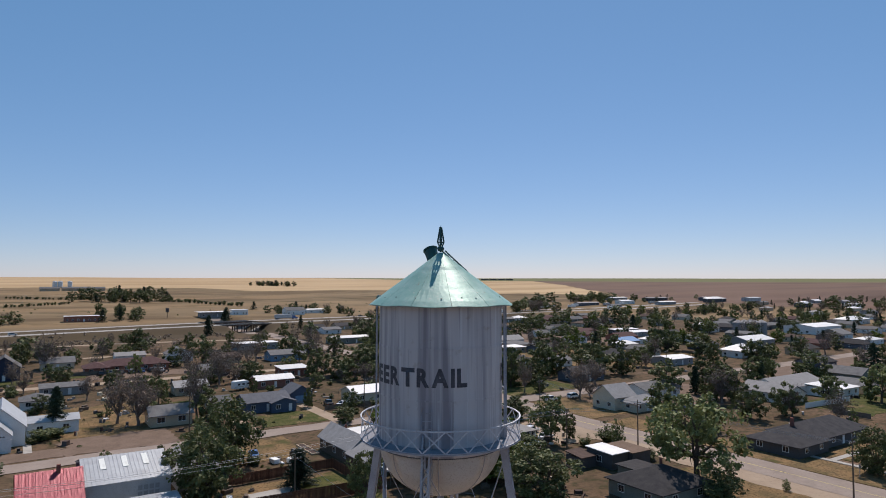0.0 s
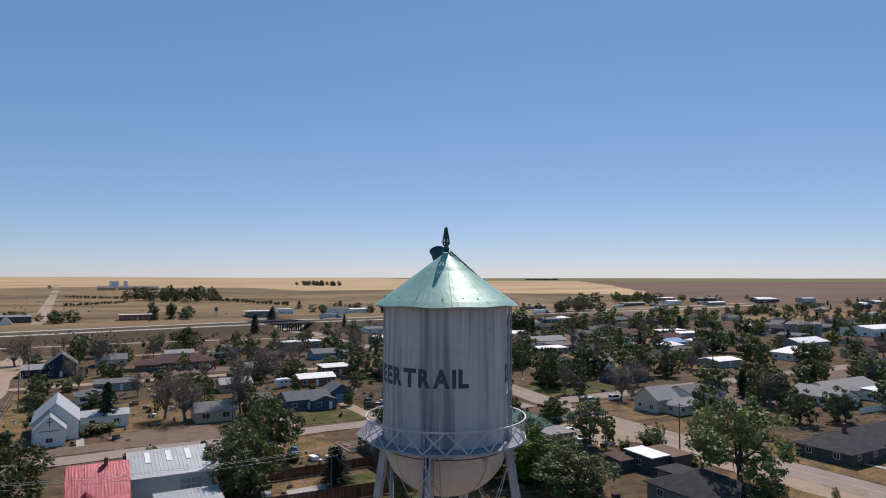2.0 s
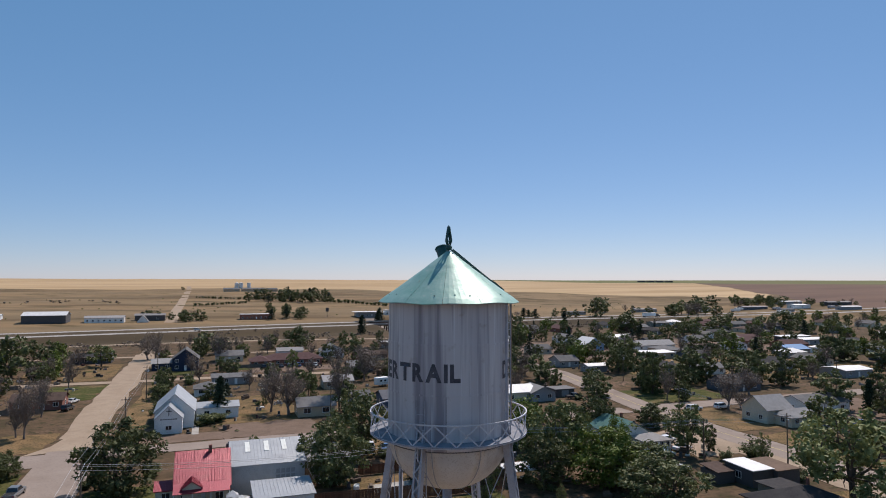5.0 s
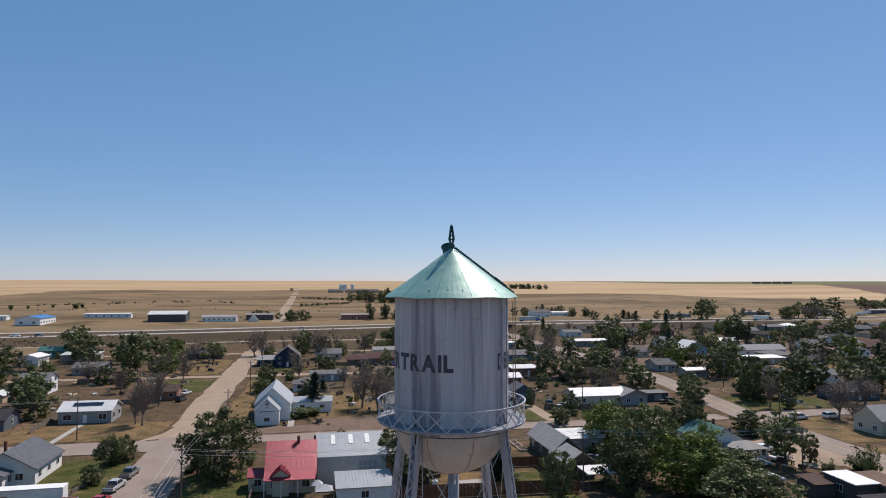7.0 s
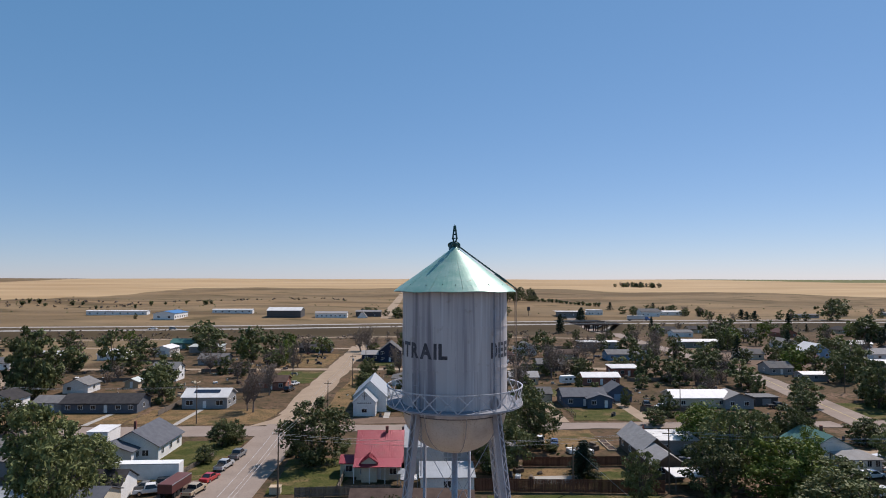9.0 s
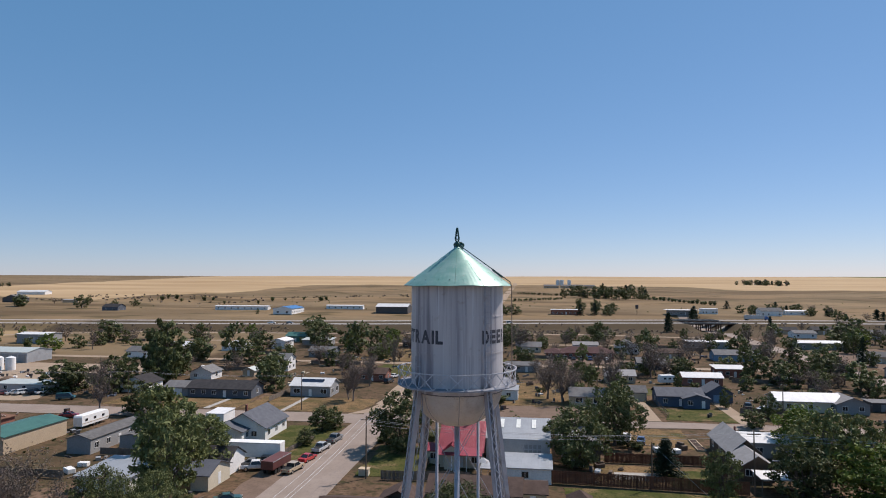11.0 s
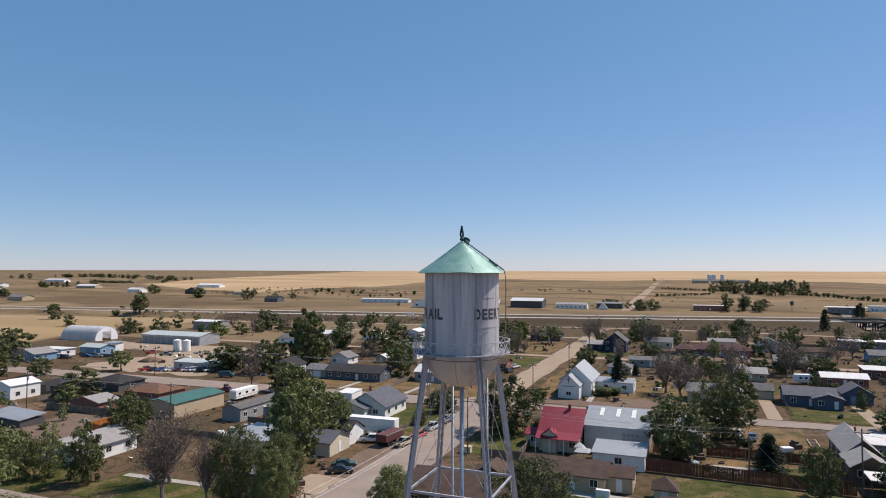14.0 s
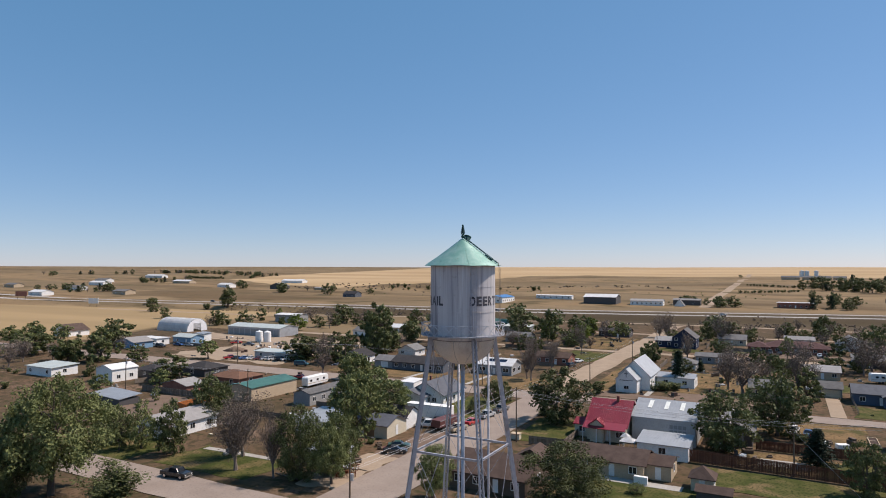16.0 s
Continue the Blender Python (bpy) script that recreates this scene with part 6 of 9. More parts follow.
tree("bare", -29.6, 293.6, 10.4, 10.7)
tree("elm", -23.2, 198.7, 8.2, 5.1)
tree("bush", -15.5, 222.3, 3.6, 4.9)
tree("bare", 11.7, 157.4, 14.8, 13.4)
tree("bare", 25.8, 157.3, 17.2, 10.4)
tree("elm", 28.0, 155.5, 9.5, 8.4)
tree("bare", 49.1, 224.1, 12.2, 14.0)
tree("elm", 56.8, 209.5, 8.1, 8.8)
tree("elm", 55.3, 276.2, 12.3, 10.5)
tree("elm", 40.4, 358.0, 11.2, 10.9)
tree("elm", 21.9, 340.1, 8.4, 9.0)
tree("conifer", 93.4, 424.5, 13.7, 7.1)
tree("conifer", 134.7, 541.0, 12.5, 9.0)
tree("elm", 65.9, 539.2, 8.5, 10.4)
tree("conifer", 53.6, 542.1, 11.3, 7.5)
tree("conifer", 40.8, 533.6, 10.1, 7.4)
tree("elm", -25.2, 528.0, 9.4, 12.1)
tree("elm", -14.4, 535.7, 9.7, 13.1)
tree("bare", -111.3, 121.7, 15.5, 8.7)
tree("elm", -93.5, 59.2, 5.2, 7.0)
tree("elm", -81.7, 38.8, 10.5, 6.7)
tree("elm", -97.5, 38.2, 7.8, 6.0)
tree("elm", -146.6, 151.2, 10.0, 13.4)
tree("elm", -127.9, 151.3, 12.1, 12.2)
tree("elm", -122.6, 168.5, 12.8, 8.6)
tree("elm", -88.7, 182.0, 10.7, 12.9)
tree("bare", -68.3, 44.0, 14.8, 12.5)
tree("bush", -240.4, 244.8, 7.8, 5.7)
tree("elm", -269.7, 156.3, 8.8, 11.8)
tree("bush", -425.0, 354.5, 5.5, 7.5)
tree("elm", -372.6, 269.0, 8.6, 9.0)
tree("elm", 39.9, 844.7, 13.4, 11.3)
tree("elm", 52.2, 888.8, 14.9, 16.4)
tree("elm", 60.7, 856.3, 17.3, 17.4)
tree("elm", 70.1, 840.0, 15.7, 15.7)
tree("elm", 79.3, 824.2, 16.9, 16.9)
tree("conifer", 92.2, 866.5, 18.5, 8.9)
tree("elm", 91.1, 822.1, 15.5, 15.6)
tree("elm", 97.3, 807.2, 15.3, 15.4)
tree("elm", 104.7, 792.6, 15.8, 16.5)
tree("elm", 112.5, 791.2, 14.5, 15.2)
tree("elm", 124.6, 816.4, 12.9, 11.4)
tree("elm", 153.3, 925.5, 8.1, 9.8)
tree("elm", -54.4, 1286.4, 6.1, 8.2)
tree("elm", 526.0, 1682.6, 10.8, 14.6)
tree("elm", 523.7, 1601.8, 13.4, 18.0)
tree("elm", 572.6, 1676.1, 10.9, 14.8)
tree("elm", 685.1, 622.0, 10.0, 13.5)
tree("elm", 704.4, 626.1, 10.2, 13.7)
tree("elm", 668.3, 633.0, 7.7, 10.4)
tree("bare", 616.5, 604.9, 8.8, 11.8)
tree("elm", 718.0, 634.5, 11.1, 15.0)
tree("elm", 607.5, 645.4, 13.4, 18.0)
tree("elm", 548.5, 608.6, 11.0, 14.8)
tree("bare", 695.8, 672.6, 8.5, 11.4)
tree("elm", 665.8, 551.3, 13.4, 9.0)
tree("elm", 719.0, 654.6, 8.5, 11.4)
tree("elm", -680.6, 644.7, 10.7, 14.4)
tree("elm", -518.8, 554.7, 12.4, 15.1)
tree("elm", -451.7, 557.0, 13.2, 14.6)
tree("elm", -754.4, 487.0, 12.4, 16.1)
tree("elm", -824.7, 478.4, 9.0, 12.2)
tree("elm", -441.6, 312.8, 11.2, 12.2)
tree("bush", -442.4, 683.5, 5.5, 6.2)
tree("bush", -447.6, 704.9, 6.3, 5.1)
tree("bush", -436.8, 705.7, 6.3, 6.4)
tree("bush", -418.5, 685.2, 4.3, 4.9)
tree("bush", -401.8, 708.2, 6.4, 6.4)
tree("bush", -396.1, 720.1, 4.5, 5.2)
tree("bush", -350.6, 659.4, 4.2, 3.6)
tree("bush", -310.5, 662.0, 5.4, 3.6)
tree("bush", -316.0, 714.3, 5.8, 6.5)
tree("bush", -281.5, 728.4, 4.6, 4.0)
tree("bush", -251.5, 707.3, 6.4, 7.7)
tree("bush", -249.6, 718.7, 5.2, 5.2)
tree("bush", -305.0, 726.7, 3.9, 3.9)
tree("elm", -240.5, 505.3, 4.2, 3.7)
tree("elm", -125.6, 527.9, 4.8, 3.9)

# ---- the church ----
church = house("white clapboard church with grey metal roof", -21.8, 149.6, -12.6, 166, 4.2, 4.2, "y", "wall_white", "roof_silver", wins=(0, 1, 3, 3), door="", name="church", category="church", win=(0.9, 1.9), over=0.35)
vest = house("", -21.2, 143.6, -15.2, 149.7, 3.7, 2.9, "y", "wall_white", "roof_silver", wins=(1, 0, 0, 1), door="e", parent=church, win=(1.3, 0.9), over=0.3, name="church")
ann = house("", -12.3, 158.5, -1.5, 166.5, 2.9, 0.9, "x", "wall_white", "roof_silver", wins=(2, 0, 1, 0), door="", parent=church, over=0.3, name="church")
bm = bmesh.new()
add_box(bm, -0.09, -0.08, 4.3, 0.09, -0.01, 6.2)
add_box(bm, -0.6, -0.085, 5.3, 0.6, -0.012, 5.48)
cr = part("cross", bm, "wall_dark", vest, "dark wooden cross on the gable")
cr.location = (0, -3.06, 0)
for k in range(7):
    p = part("sign_bar", box(-1.9 + 0.56 * k, -0.04, 3.35, -1.5 + 0.56 * k, 0.0, 3.6), "wall_dark", vest)
    p.location = (0, -3.06, 0)

# ---- red-roofed house and the sheds beside it ----
red = house("small house with a bright red metal roof", -14.2, 87.6, -6.2, 100.5, 3.3, 4.1, "x", "wall_cream", "roof_red", wins=(2, 1, 1, 1), door="s", ribs=0.45, chimney=(1.2, -0.4, 8.4, 0.28), over=0.5)
part("chimney", box(4.2 - 0.3, 4.2, 3.2, 4.2 + 0.3, 4.8, 7.2, 0.03), "wall_dark", red)
porch(red, -14.6, 85.2, -5.9, 88.0, 3.3, "roof_red", 4, 0.9)
house("", -17.4, 89.5, -14.2, 94.5, 2.5, 0.8, "x", "wall_cream", "roof_red", wins=(1, 0, 0, 1), door="", parent=red, ribs=0.45, over=0.3)
house("", -13.2, 86.2, -10.4, 88.6, 3.5, 1.0, "y", "wall_cream", "roof_red", wins=(0, 0, 0, 0), door="", parent=red, ribs=0.45, over=0.3)
house("small grey-roofed shed beside the metal workshop", 10.6, 96.5, 16.8, 106.5, 2.7, 2.0, "y", "wall_dark", "roof_shingle_grey", wins=(0, 0, 0, 1), door="", name="shed", category="shed", over=0.6)
silver = house("tall corrugated silver metal workshop", -5.6, 90.8, 6.8, 107.5, 5.0, 2.3, "x", "wall_metal", "roof_silver", wins=(0, 0, 0, 0), door="", ribs=0.6, name="workshop", category="workshop", over=0.25)
for x in (-3.3, 0.0, 3.1):
    p = part("skylight", box(-0.42, -1.75, 0.0, 0.42, 1.75, 0.06), "skylight", silver)
    p.matrix_local = pose(x, -2.6, 6.78, math.degrees(math.atan2(2.3, 8.35)), 0, 0)
for k in range(8):
    p = part("block_panel", box(-0.32, -0.04, 0, 0.32, 0.02, 0.75), "wall_grey", silver)
    p.location = (1.2 + 0.85 * (k % 4) + 0.4, -8.36, 2.3 + 1.0 * (k // 4))
low = house("low white shed with a silver roof", -2.4, 79.8, 6.8, 87.2, 2.6, 0.6, "shed", "wall_white", "roof_silver", wins=(1, 0, 1, 1), door="", ribs=0.6, name="shed", category="shed", over=0.3)
for x, y, s in ((-4.4, 81.8, 1.5), (-5.6, 84.6, 0.95)):
    can = thing("canopy_tent", "white fabric canopy tent", "tent", x, y, 0)
    bm = bmesh.new()
    top = bm.verts.new((0, 0, 3.0))
    rim = [bm.verts.new(v) for v in ((-s, -s, 2.2), (s, -s, 2.2), (s, s, 2.2), (-s, s, 2.2))]
    skirt = [bm.verts.new((v.co.x, v.co.y, 2.0)) for v in rim]
    for k in range(4):
        bm.faces.new((rim[k], rim[(k + 1) % 4], top))
        bm.faces.new((skirt[k], skirt[(k + 1) % 4], rim[(k + 1) % 4], rim[k]))
    bmesh.ops.solidify(bm, geom=bm.faces[:], thickness=0.02)
    part("canopy", bm, "fabric_white", can)
    for a, b in ((-1, -1), (1, -1), (1, 1), (-1, 1)):
        part("pole", pipe((a * s * 0.97, b * s * 0.97, 0), (a * s * 0.97, b * s * 0.97, 2.1), 0.03, n=6), "steel_paint", can)

# ---- tan house south of the sheds, its garden house and fences ----
tan = house("long tan stucco house with brown shingle roof", -12.6, 65.2, 1.6, 72.8, 2.7, 1.5, "x", "wall_tan", "roof_shingle_brown", wins=(3, 2, 0, 1), door="s", over=0.6)
house("", 1.6, 66.8, 5.8, 73.4, 2.5, 0.9, "x", "wall_tan", "roof_shingle_brown", wins=(0, 0, 1, 0), door="s", parent=tan, over=0.35)
p = part("patio_cabinet", box(-1.1, -0.4, 0.06, 1.1, 0.4, 1.3, 0.04), "trim_white", tan)
p.location = (7.0, -5.5, 0)
house("pale yellow garden shed with brown hip roof", 9.2, 64.2, 12.6, 67.8, 2.3, 1.3, "hip", "wall_cream", "roof_shingle_brown", wins=(0, 0, 1, 0), door="s", name="garden_shed", category="shed", over=0.4)
house("dark roofed kennel beside the garden shed", 10.6, 59.6, 15.5, 62.6, 1.5, 0.6, "x", "wall_dark", "roof_shingle_brown", wins=(0, 0, 0, 0), door="", name="kennel", category="shed", over=0.3)
bro = house("brown-roofed bungalow with dark siding beside the street", -26.2, 48.0, -13.0, 60.6, 2.7, 1.9, "x", "wall_umber", "roof_shingle_brown", wins=(3, 1, 1, 1), door="s", over=0.6)
house("", -19.4, 59.8, -13.4, 64.4, 2.6, 1.6, "y", "wall_umber", "roof_shingle_brown", wins=(0, 1, 0, 1), door="", parent=bro, over=0.4)
fence("tall reddish-brown board fence round the yard", 7.0, 80.6, 39.5, 78.8, 2.3, "wood_fence")
fence("reddish-brown board fence behind the yard", 17.5, 95.4, 37.5, 95.8, 1.9, "wood_fence")
fence("reddish-brown board fence beside the grey house", 37.6, 79.2, 37.6, 95.6, 1.9, "wood_fence")
fence("dark board fence beside the shaded lawn", -23.5, 78.0, -7.5, 79.4, 1.7, "wood_grey")
fence("dark board fence beside the red-roofed house", -16.6, 80.0, -16.6, 96.0, 1.5, "wood_grey")
hut = thing("crate", "yellowish wooden crate on the verge", "crate", -27.2, 80.2, 0)
part("crate_body", box(-0.9, -0.7, 0.05, 0.9, 0.7, 1.2, 0.04), "wall_cream", hut)
part("crate_lid", box(-1.0, -0.8, 1.2, 1.0, 0.8, 1.32, 0.02), "wall_tan", hut)

# ---- grey house and its neighbours ----
grey = house("umber-sided house with grey gabled roofs", 41.1, 95.4, 46.8, 110.6, 3.0, 2.4, "y", "wall_umber", "roof_shingle_light", wins=(1, 1, 3, 3), door="", over=0.5, chimney=(0.7, 2, 5.9, 0.16))
house("", 40.6, 87.2, 46.3, 95.4, 2.7, 1.8, "y", "wall_umber", "roof_shingle_light", wins=(1, 0, 1, 1), door="s", parent=grey, over=0.5)
house("", 46.8, 103.6, 55.6, 112.8, 3.0, 0.7, "x", "wall_grey", "roof_white", wins=(2, 0, 1, 0), door="", parent=grey, over=0.4)
car = thing("carport", "carport with a white sheet roof", "carport", 45.0, 82.6, 0)
part("roof", box(-3.3, -2.8, 2.45, 3.3, 2.8, 2.6), "roof_white", car)
for a in (-3.1, 0, 3.1):
    for b in (-2.5, 2.5):
        part("post", box(a - 0.07, b - 0.07, 0, a + 0.07, b + 0.07, 2.45), "wood_grey", car)
house("grey-roofed outbuilding half hidden by trees", 9.2, 96.4, 15.2, 112.0, 2.7, 1.7, "y", "wall_grey", "roof_shingle_light", wins=(1, 0, 2, 2), door="", name="outbuilding", category="shed")
house("low tan bungalow with grey shingle roof", 13.6, 152.4, 23.6, 160.4, 2.8, 1.8, "x", "wall_tan", "roof_shingle_grey", wins=(2, 1, 1, 1), door="", win=(1.8, 1.3))
house("low grey garage with a pale roll-up door and driveway", 31.0, 163.0, 36.4, 170.5, 2.5, 1.4, "x", "wall_grey", "roof_shingle_grey", wins=(0, 0, 0, 0), door="", name="garage", category="garage", garage=("s", 4.6, 2.1, "wall_cream"), over=0.4)
blue = house("blue clapboard house with grey roof and white trim", 38.4, 156.0, 51.0, 165.5, 2.9, 1.7, "x", "wall_blue", "roof_slate_blue", wins=(2, 1, 1, 1), door="s")
house("", 45.0, 153.6, 52.0, 158.0, 2.7, 1.1, "y", "wall_blue", "roof_slate_blue", wins=(1, 0, 1, 0), door="s", parent=blue)
house("blue detached garage with grey gable roof", 53.6, 163.4, 60.8, 171.5, 2.9, 2.2, "y", "wall_blue", "roof_slate_blue", wins=(0, 0, 1, 1), door="", name="garage", category="garage", garage=("s", 3.6, 2.2, "wall_light_blue"))
house("red barn-like house with a white metal roof", 53.6, 194.4, 66.4, 201.5, 2.8, 1.2, "x", "wall_brick", "roof_white", wins=(2, 1, 1, 1), door="s")
house("low building with a flat white roof", 69.8, 215.5, 80.4, 223.5, 3.0, 0.5, "shed", "wall_brick", "roof_white", wins=(3, 1, 1, 1), door="s", name="shed", category="shed")
house("pale house with grey roof near the underpass", 82.0, 264.5, 98.4, 274.0, 2.9, 1.7, "x", "wall_light_blue", "roof_shingle_grey", wins=(3, 1, 1, 1), door="s")
wr = house("long house under a bright white metal roof", 69.8, 153.4, 86.5, 162.4, 2.9, 1.6, "x", "wall_cream", "roof_white", wins=(3, 1, 0, 1), door="")
house("", 84.0, 151.6, 92.2, 160.5, 2.7, 1.7, "y", "wall_grey", "roof_shingle_light", wins=(2, 1, 1, 0), door="", parent=wr)
house("small dark garage by the street", 95.2, 156.6, 102.0, 162.0, 2.4, 0.3, "flat", "wall_dark", "roof_shingle_grey", wins=(0, 0, 0, 0), door="", name="garage", category="garage", garage=("s", 2.6, 2.0, "wall_grey"))
house("two-tone house with steep white and blue gables", 179.8, 272.5, 191.4, 284.5, 3.4, 3.5, "y", "wall_light_blue", "roof_white", wins=(2, 1, 2, 2), door="s")
house("small dark grey bungalow", 133.2, 219.0, 142.4, 228.5, 2.7, 1.9, "x", "wall_grey", "roof_shingle_grey", wins=(2, 1, 1, 1), door="s")
house("low shed under a white roof", 136.4, 202.0, 145.8, 208.0, 2.5, 0.7, "x", "wall_grey", "roof_white", wins=(1, 0, 1, 1), door="", name="shed", category="shed")
house("small bungalow with grey roof", 145.0, 267.4, 156.4, 276.0, 2.8, 1.8, "x", "wall_cream", "roof_shingle_grey", wins=(2, 1, 1, 1), door="s")
gh = house("pale cream gabled house with a steep roof", 127.0, 103.6, 135.8, 112.0, 3.7, 2.9, "x", "wall_cream", "roof_shingle_light", wins=(1, 1, 1, 2), door="")
house("", 129.6, 98.4, 140.0, 103.8, 2.6, 1.5, "hip", "wall_cream", "roof_shingle_light", wins=(2, 0, 1, 1), door="s", parent=gh)
ws = house("flat-roofed shed with a white and tan roof", 82.4, 64.6, 87.0, 71.4, 2.9, 0.25, "shed", "wall_dark", "roof_white", wins=(0, 0, 0, 1), door="", name="shed", category="shed", over=0.25)
house("", 87.1, 63.6, 92.4, 71.0, 2.7, 0.2, "shed", "wall_dark", "bare_yard", wins=(0, 0, 1, 0), door="", parent=ws, over=0.15)
house("low shed with a brown lean-to roof", 78.0, 68.4, 82.0, 72.8, 2.0, 0.5, "shed", "wall_dark", "roof_shingle_brown", wins=(0, 0, 0, 0), door="", name="shed", category="shed", over=0.2)
dk = house("sage green house with a dark hip roof", 71.6, 44.6, 84.6, 55.8, 2.8, 2.2, "hip", "wall_sage", "roof_shingle_dark", wins=(2, 1, 2, 2), door="", over=0.6, chimney=(3, 2, 5.4, 0.2))
house("", 79.4, 55.8, 84.6, 60.6, 2.5, 0.4, "flat", "wall_sage", "roof_shingle_dark", wins=(0, 0, 1, 0), door="", parent=dk)
gr = house("white cottage with a dull green roof", 75.4, 96.2, 84.2, 106.4, 3.1, 2.4, "y", "wall_white", "roof_dull_green", wins=(1, 1, 1, 2), door="", chimney=(1.2, 0.5, 6.4, 0.25))
house("", 79.4, 90.8, 86.0, 96.2, 2.4, 1.0, "hip", "wall_white", "roof_shingle_light", wins=(4, 0, 3, 1), door="", parent=gr, win=(0.8, 1.1))
ranch = house("dark brick ranch house with a dark hip roof", 131.0, 50.0, 153.0, 61.0, 2.6, 2.3, "hip", "wall_dark", "roof_shingle_dark", wins=(4, 2, 1, 1), door="s", over=0.7, chimney=(-8.5, 1.5, 5.6, 0.35))
house("", 120.5, 48.6, 132.4, 60.0, 2.6, 2.2, "hip", "wall_dark", "roof_shingle_dark", wins=(2, 1, 0, 2), door="", parent=ranch, over=0.7)
bg = house("large white house with broad grey roofs", 186.0, 88.0, 212.0, 100.0, 3.0, 2.4, "x", "wall_white", "roof_shingle_light", wins=(4, 2, 2, 2), door="s", over=0.5)
house("", 177.5, 82.0, 187.5, 97.0, 2.8, 2.2, "y", "wall_white", "roof_shingle_light", wins=(2, 1, 1, 3), door="", parent=bg)
house("", 200.0, 78.0, 213.0, 88.0, 2.7, 0.6, "shed", "wall_white", "roof_white", wins=(3, 0, 1, 1), door="", parent=bg)
fence("white board fence round a garden", 176.0, 76.0, 198.0, 74.0, 1.6, "trim_white", 0.4)
house("hall with a white peaked roof", 273.0, 155.0, 289.0, 167.0, 3.4, 2.6, "hip", "wall_white", "roof_white", wins=(3, 1, 2, 2), door="s", name="hall", category="building")
house("hall with a white metal roof", 316.0, 178.0, 341.0, 192.0, 4.2, 2.0, "x", "wall_grey", "roof_white", wins=(4, 1, 2, 2), door="s", name="hall", category="building")
house("long store under a white roof", 222.0, 156.0, 236.5, 167.5, 2.8, 0.8, "x", "wall_grey", "roof_white", wins=(2, 1, 1, 1), door="s", name="store", category="building")
house("house with reddish-brown roof", 281.0, 267.0, 296.0, 277.0, 2.9, 1.9, "hip", "wall_brick", "roof_purple", wins=(3, 1, 1, 1), door="s")
house("long low building with pale roof", 314.0, 261.0, 338.0, 270.0, 3.0, 0.9, "x", "wall_grey", "roof_white", wins=(4, 1, 1, 1), door="s", name="store", category="building")
house("house with a blue tarpaulin over its roof", 267.0, 222.0, 281.0, 233.0, 2.9, 1.9, "x", "wall_grey", "roof_blue", wins=(2, 1, 1, 1), door="s")
house("wide warehouse with a white roof", 442.0, 206.0, 478.0, 228.0, 5.0, 1.6, "x", "wall_white", "roof_white", wins=(5, 1, 2, 2), door="", name="warehouse", category="warehouse", win=(1.6, 1.2))

house("long hall with a pale peaked roof", 572.0, 241.0, 604.0, 256.0, 4.0, 2.4, "hip", "wall_white", "roof_white", wins=(4, 0, 0, 1), door="", name="hall", category="building")
house("low store under a bright white roof by the underpass road", 137.0, 321.0, 161.0, 331.0, 3.4, 0.9, "x", "wall_sage", "roof_white", wins=(3, 0, 0, 1), door="s", name="store", category="building")
house("long grey-roofed house with a white gable end", 206.0, 264.0, 231.0, 274.0, 2.9, 2.2, "x", "wall_white", "roof_shingle_light", wins=(3, 0, 1, 1), door="s")
house("low pale house under a flat white roof", 187.0, 231.0, 204.0, 239.0, 2.8, 0.5, "shed", "wall_tan", "roof_white", wins=(3, 0, 0, 1), door="s")
house("small white-roofed house among dry yards", 226.0, 313.0, 240.0, 321.0, 2.9, 1.4, "x", "wall_white", "roof_white", wins=(2, 0, 0, 1), door="s")
house("long brown house with pale eaves", 302.0, 290.0, 322.0, 299.0, 2.8, 1.3, "hip", "wall_tan", "roof_purple", wins=(3, 0, 0, 1), door="s")
house("long dark mobile home with a pale roof edge", 327.0, 281.0, 351.0, 287.0, 2.9, 0.5, "shed", "wall_dark", "roof_silver", wins=(4, 0, 0, 1), door="s", name="mobile_home", category="mobile home")
house("white gabled house with a brown roof by the pasture", -323.0, 160.0, -309.0, 171.0, 3.0, 3.0, "y", "wall_white", "roof_shingle_brown", wins=(1, 0, 1, 0), door="")
for k, (x, y, w, d, hh, wall, roof) in enumerate(((806, 402, 22, 12, 4.5, "wall_blue_grey", "roof_silver"), (838, 418, 16, 10, 3.2, "wall_white", "roof_white"), (878, 424, 18, 10, 3.2, "wall_grey", "roof_white"), (846, 362, 24, 12, 3.6, "wall_white", "roof_white"),
                                                  (905, 400, 16, 10, 3.2, "wall_grey", "roof_shingle_light"), (752, 494, 34, 12, 4.6, "wall_dark", "roof_white"), (800, 452, 16, 10, 3.0, "wall_tan", "roof_shingle_grey"), (690, 330, 18, 10, 3.2, "wall_white", "roof_shingle_light"),
                                                  (742, 300, 20, 10, 3.2, "wall_grey", "roof_shingle_grey"), (715, 398, 16, 9, 3.0, "wall_tan", "roof_shingle_light"), (665, 268, 15, 10, 3.0, "wall_white", "roof_shingle_grey"), (788, 335, 18, 11, 3.2, "wall_cream", "roof_white"))):
    house("far house with a pale roof at the town's edge", x, y, x + w, y + d, hh, 1.6, ("x", "hip")[k % 2], wall, roof, wins=(2, 0, 0, 1), door="", group="houses at the town's edge")

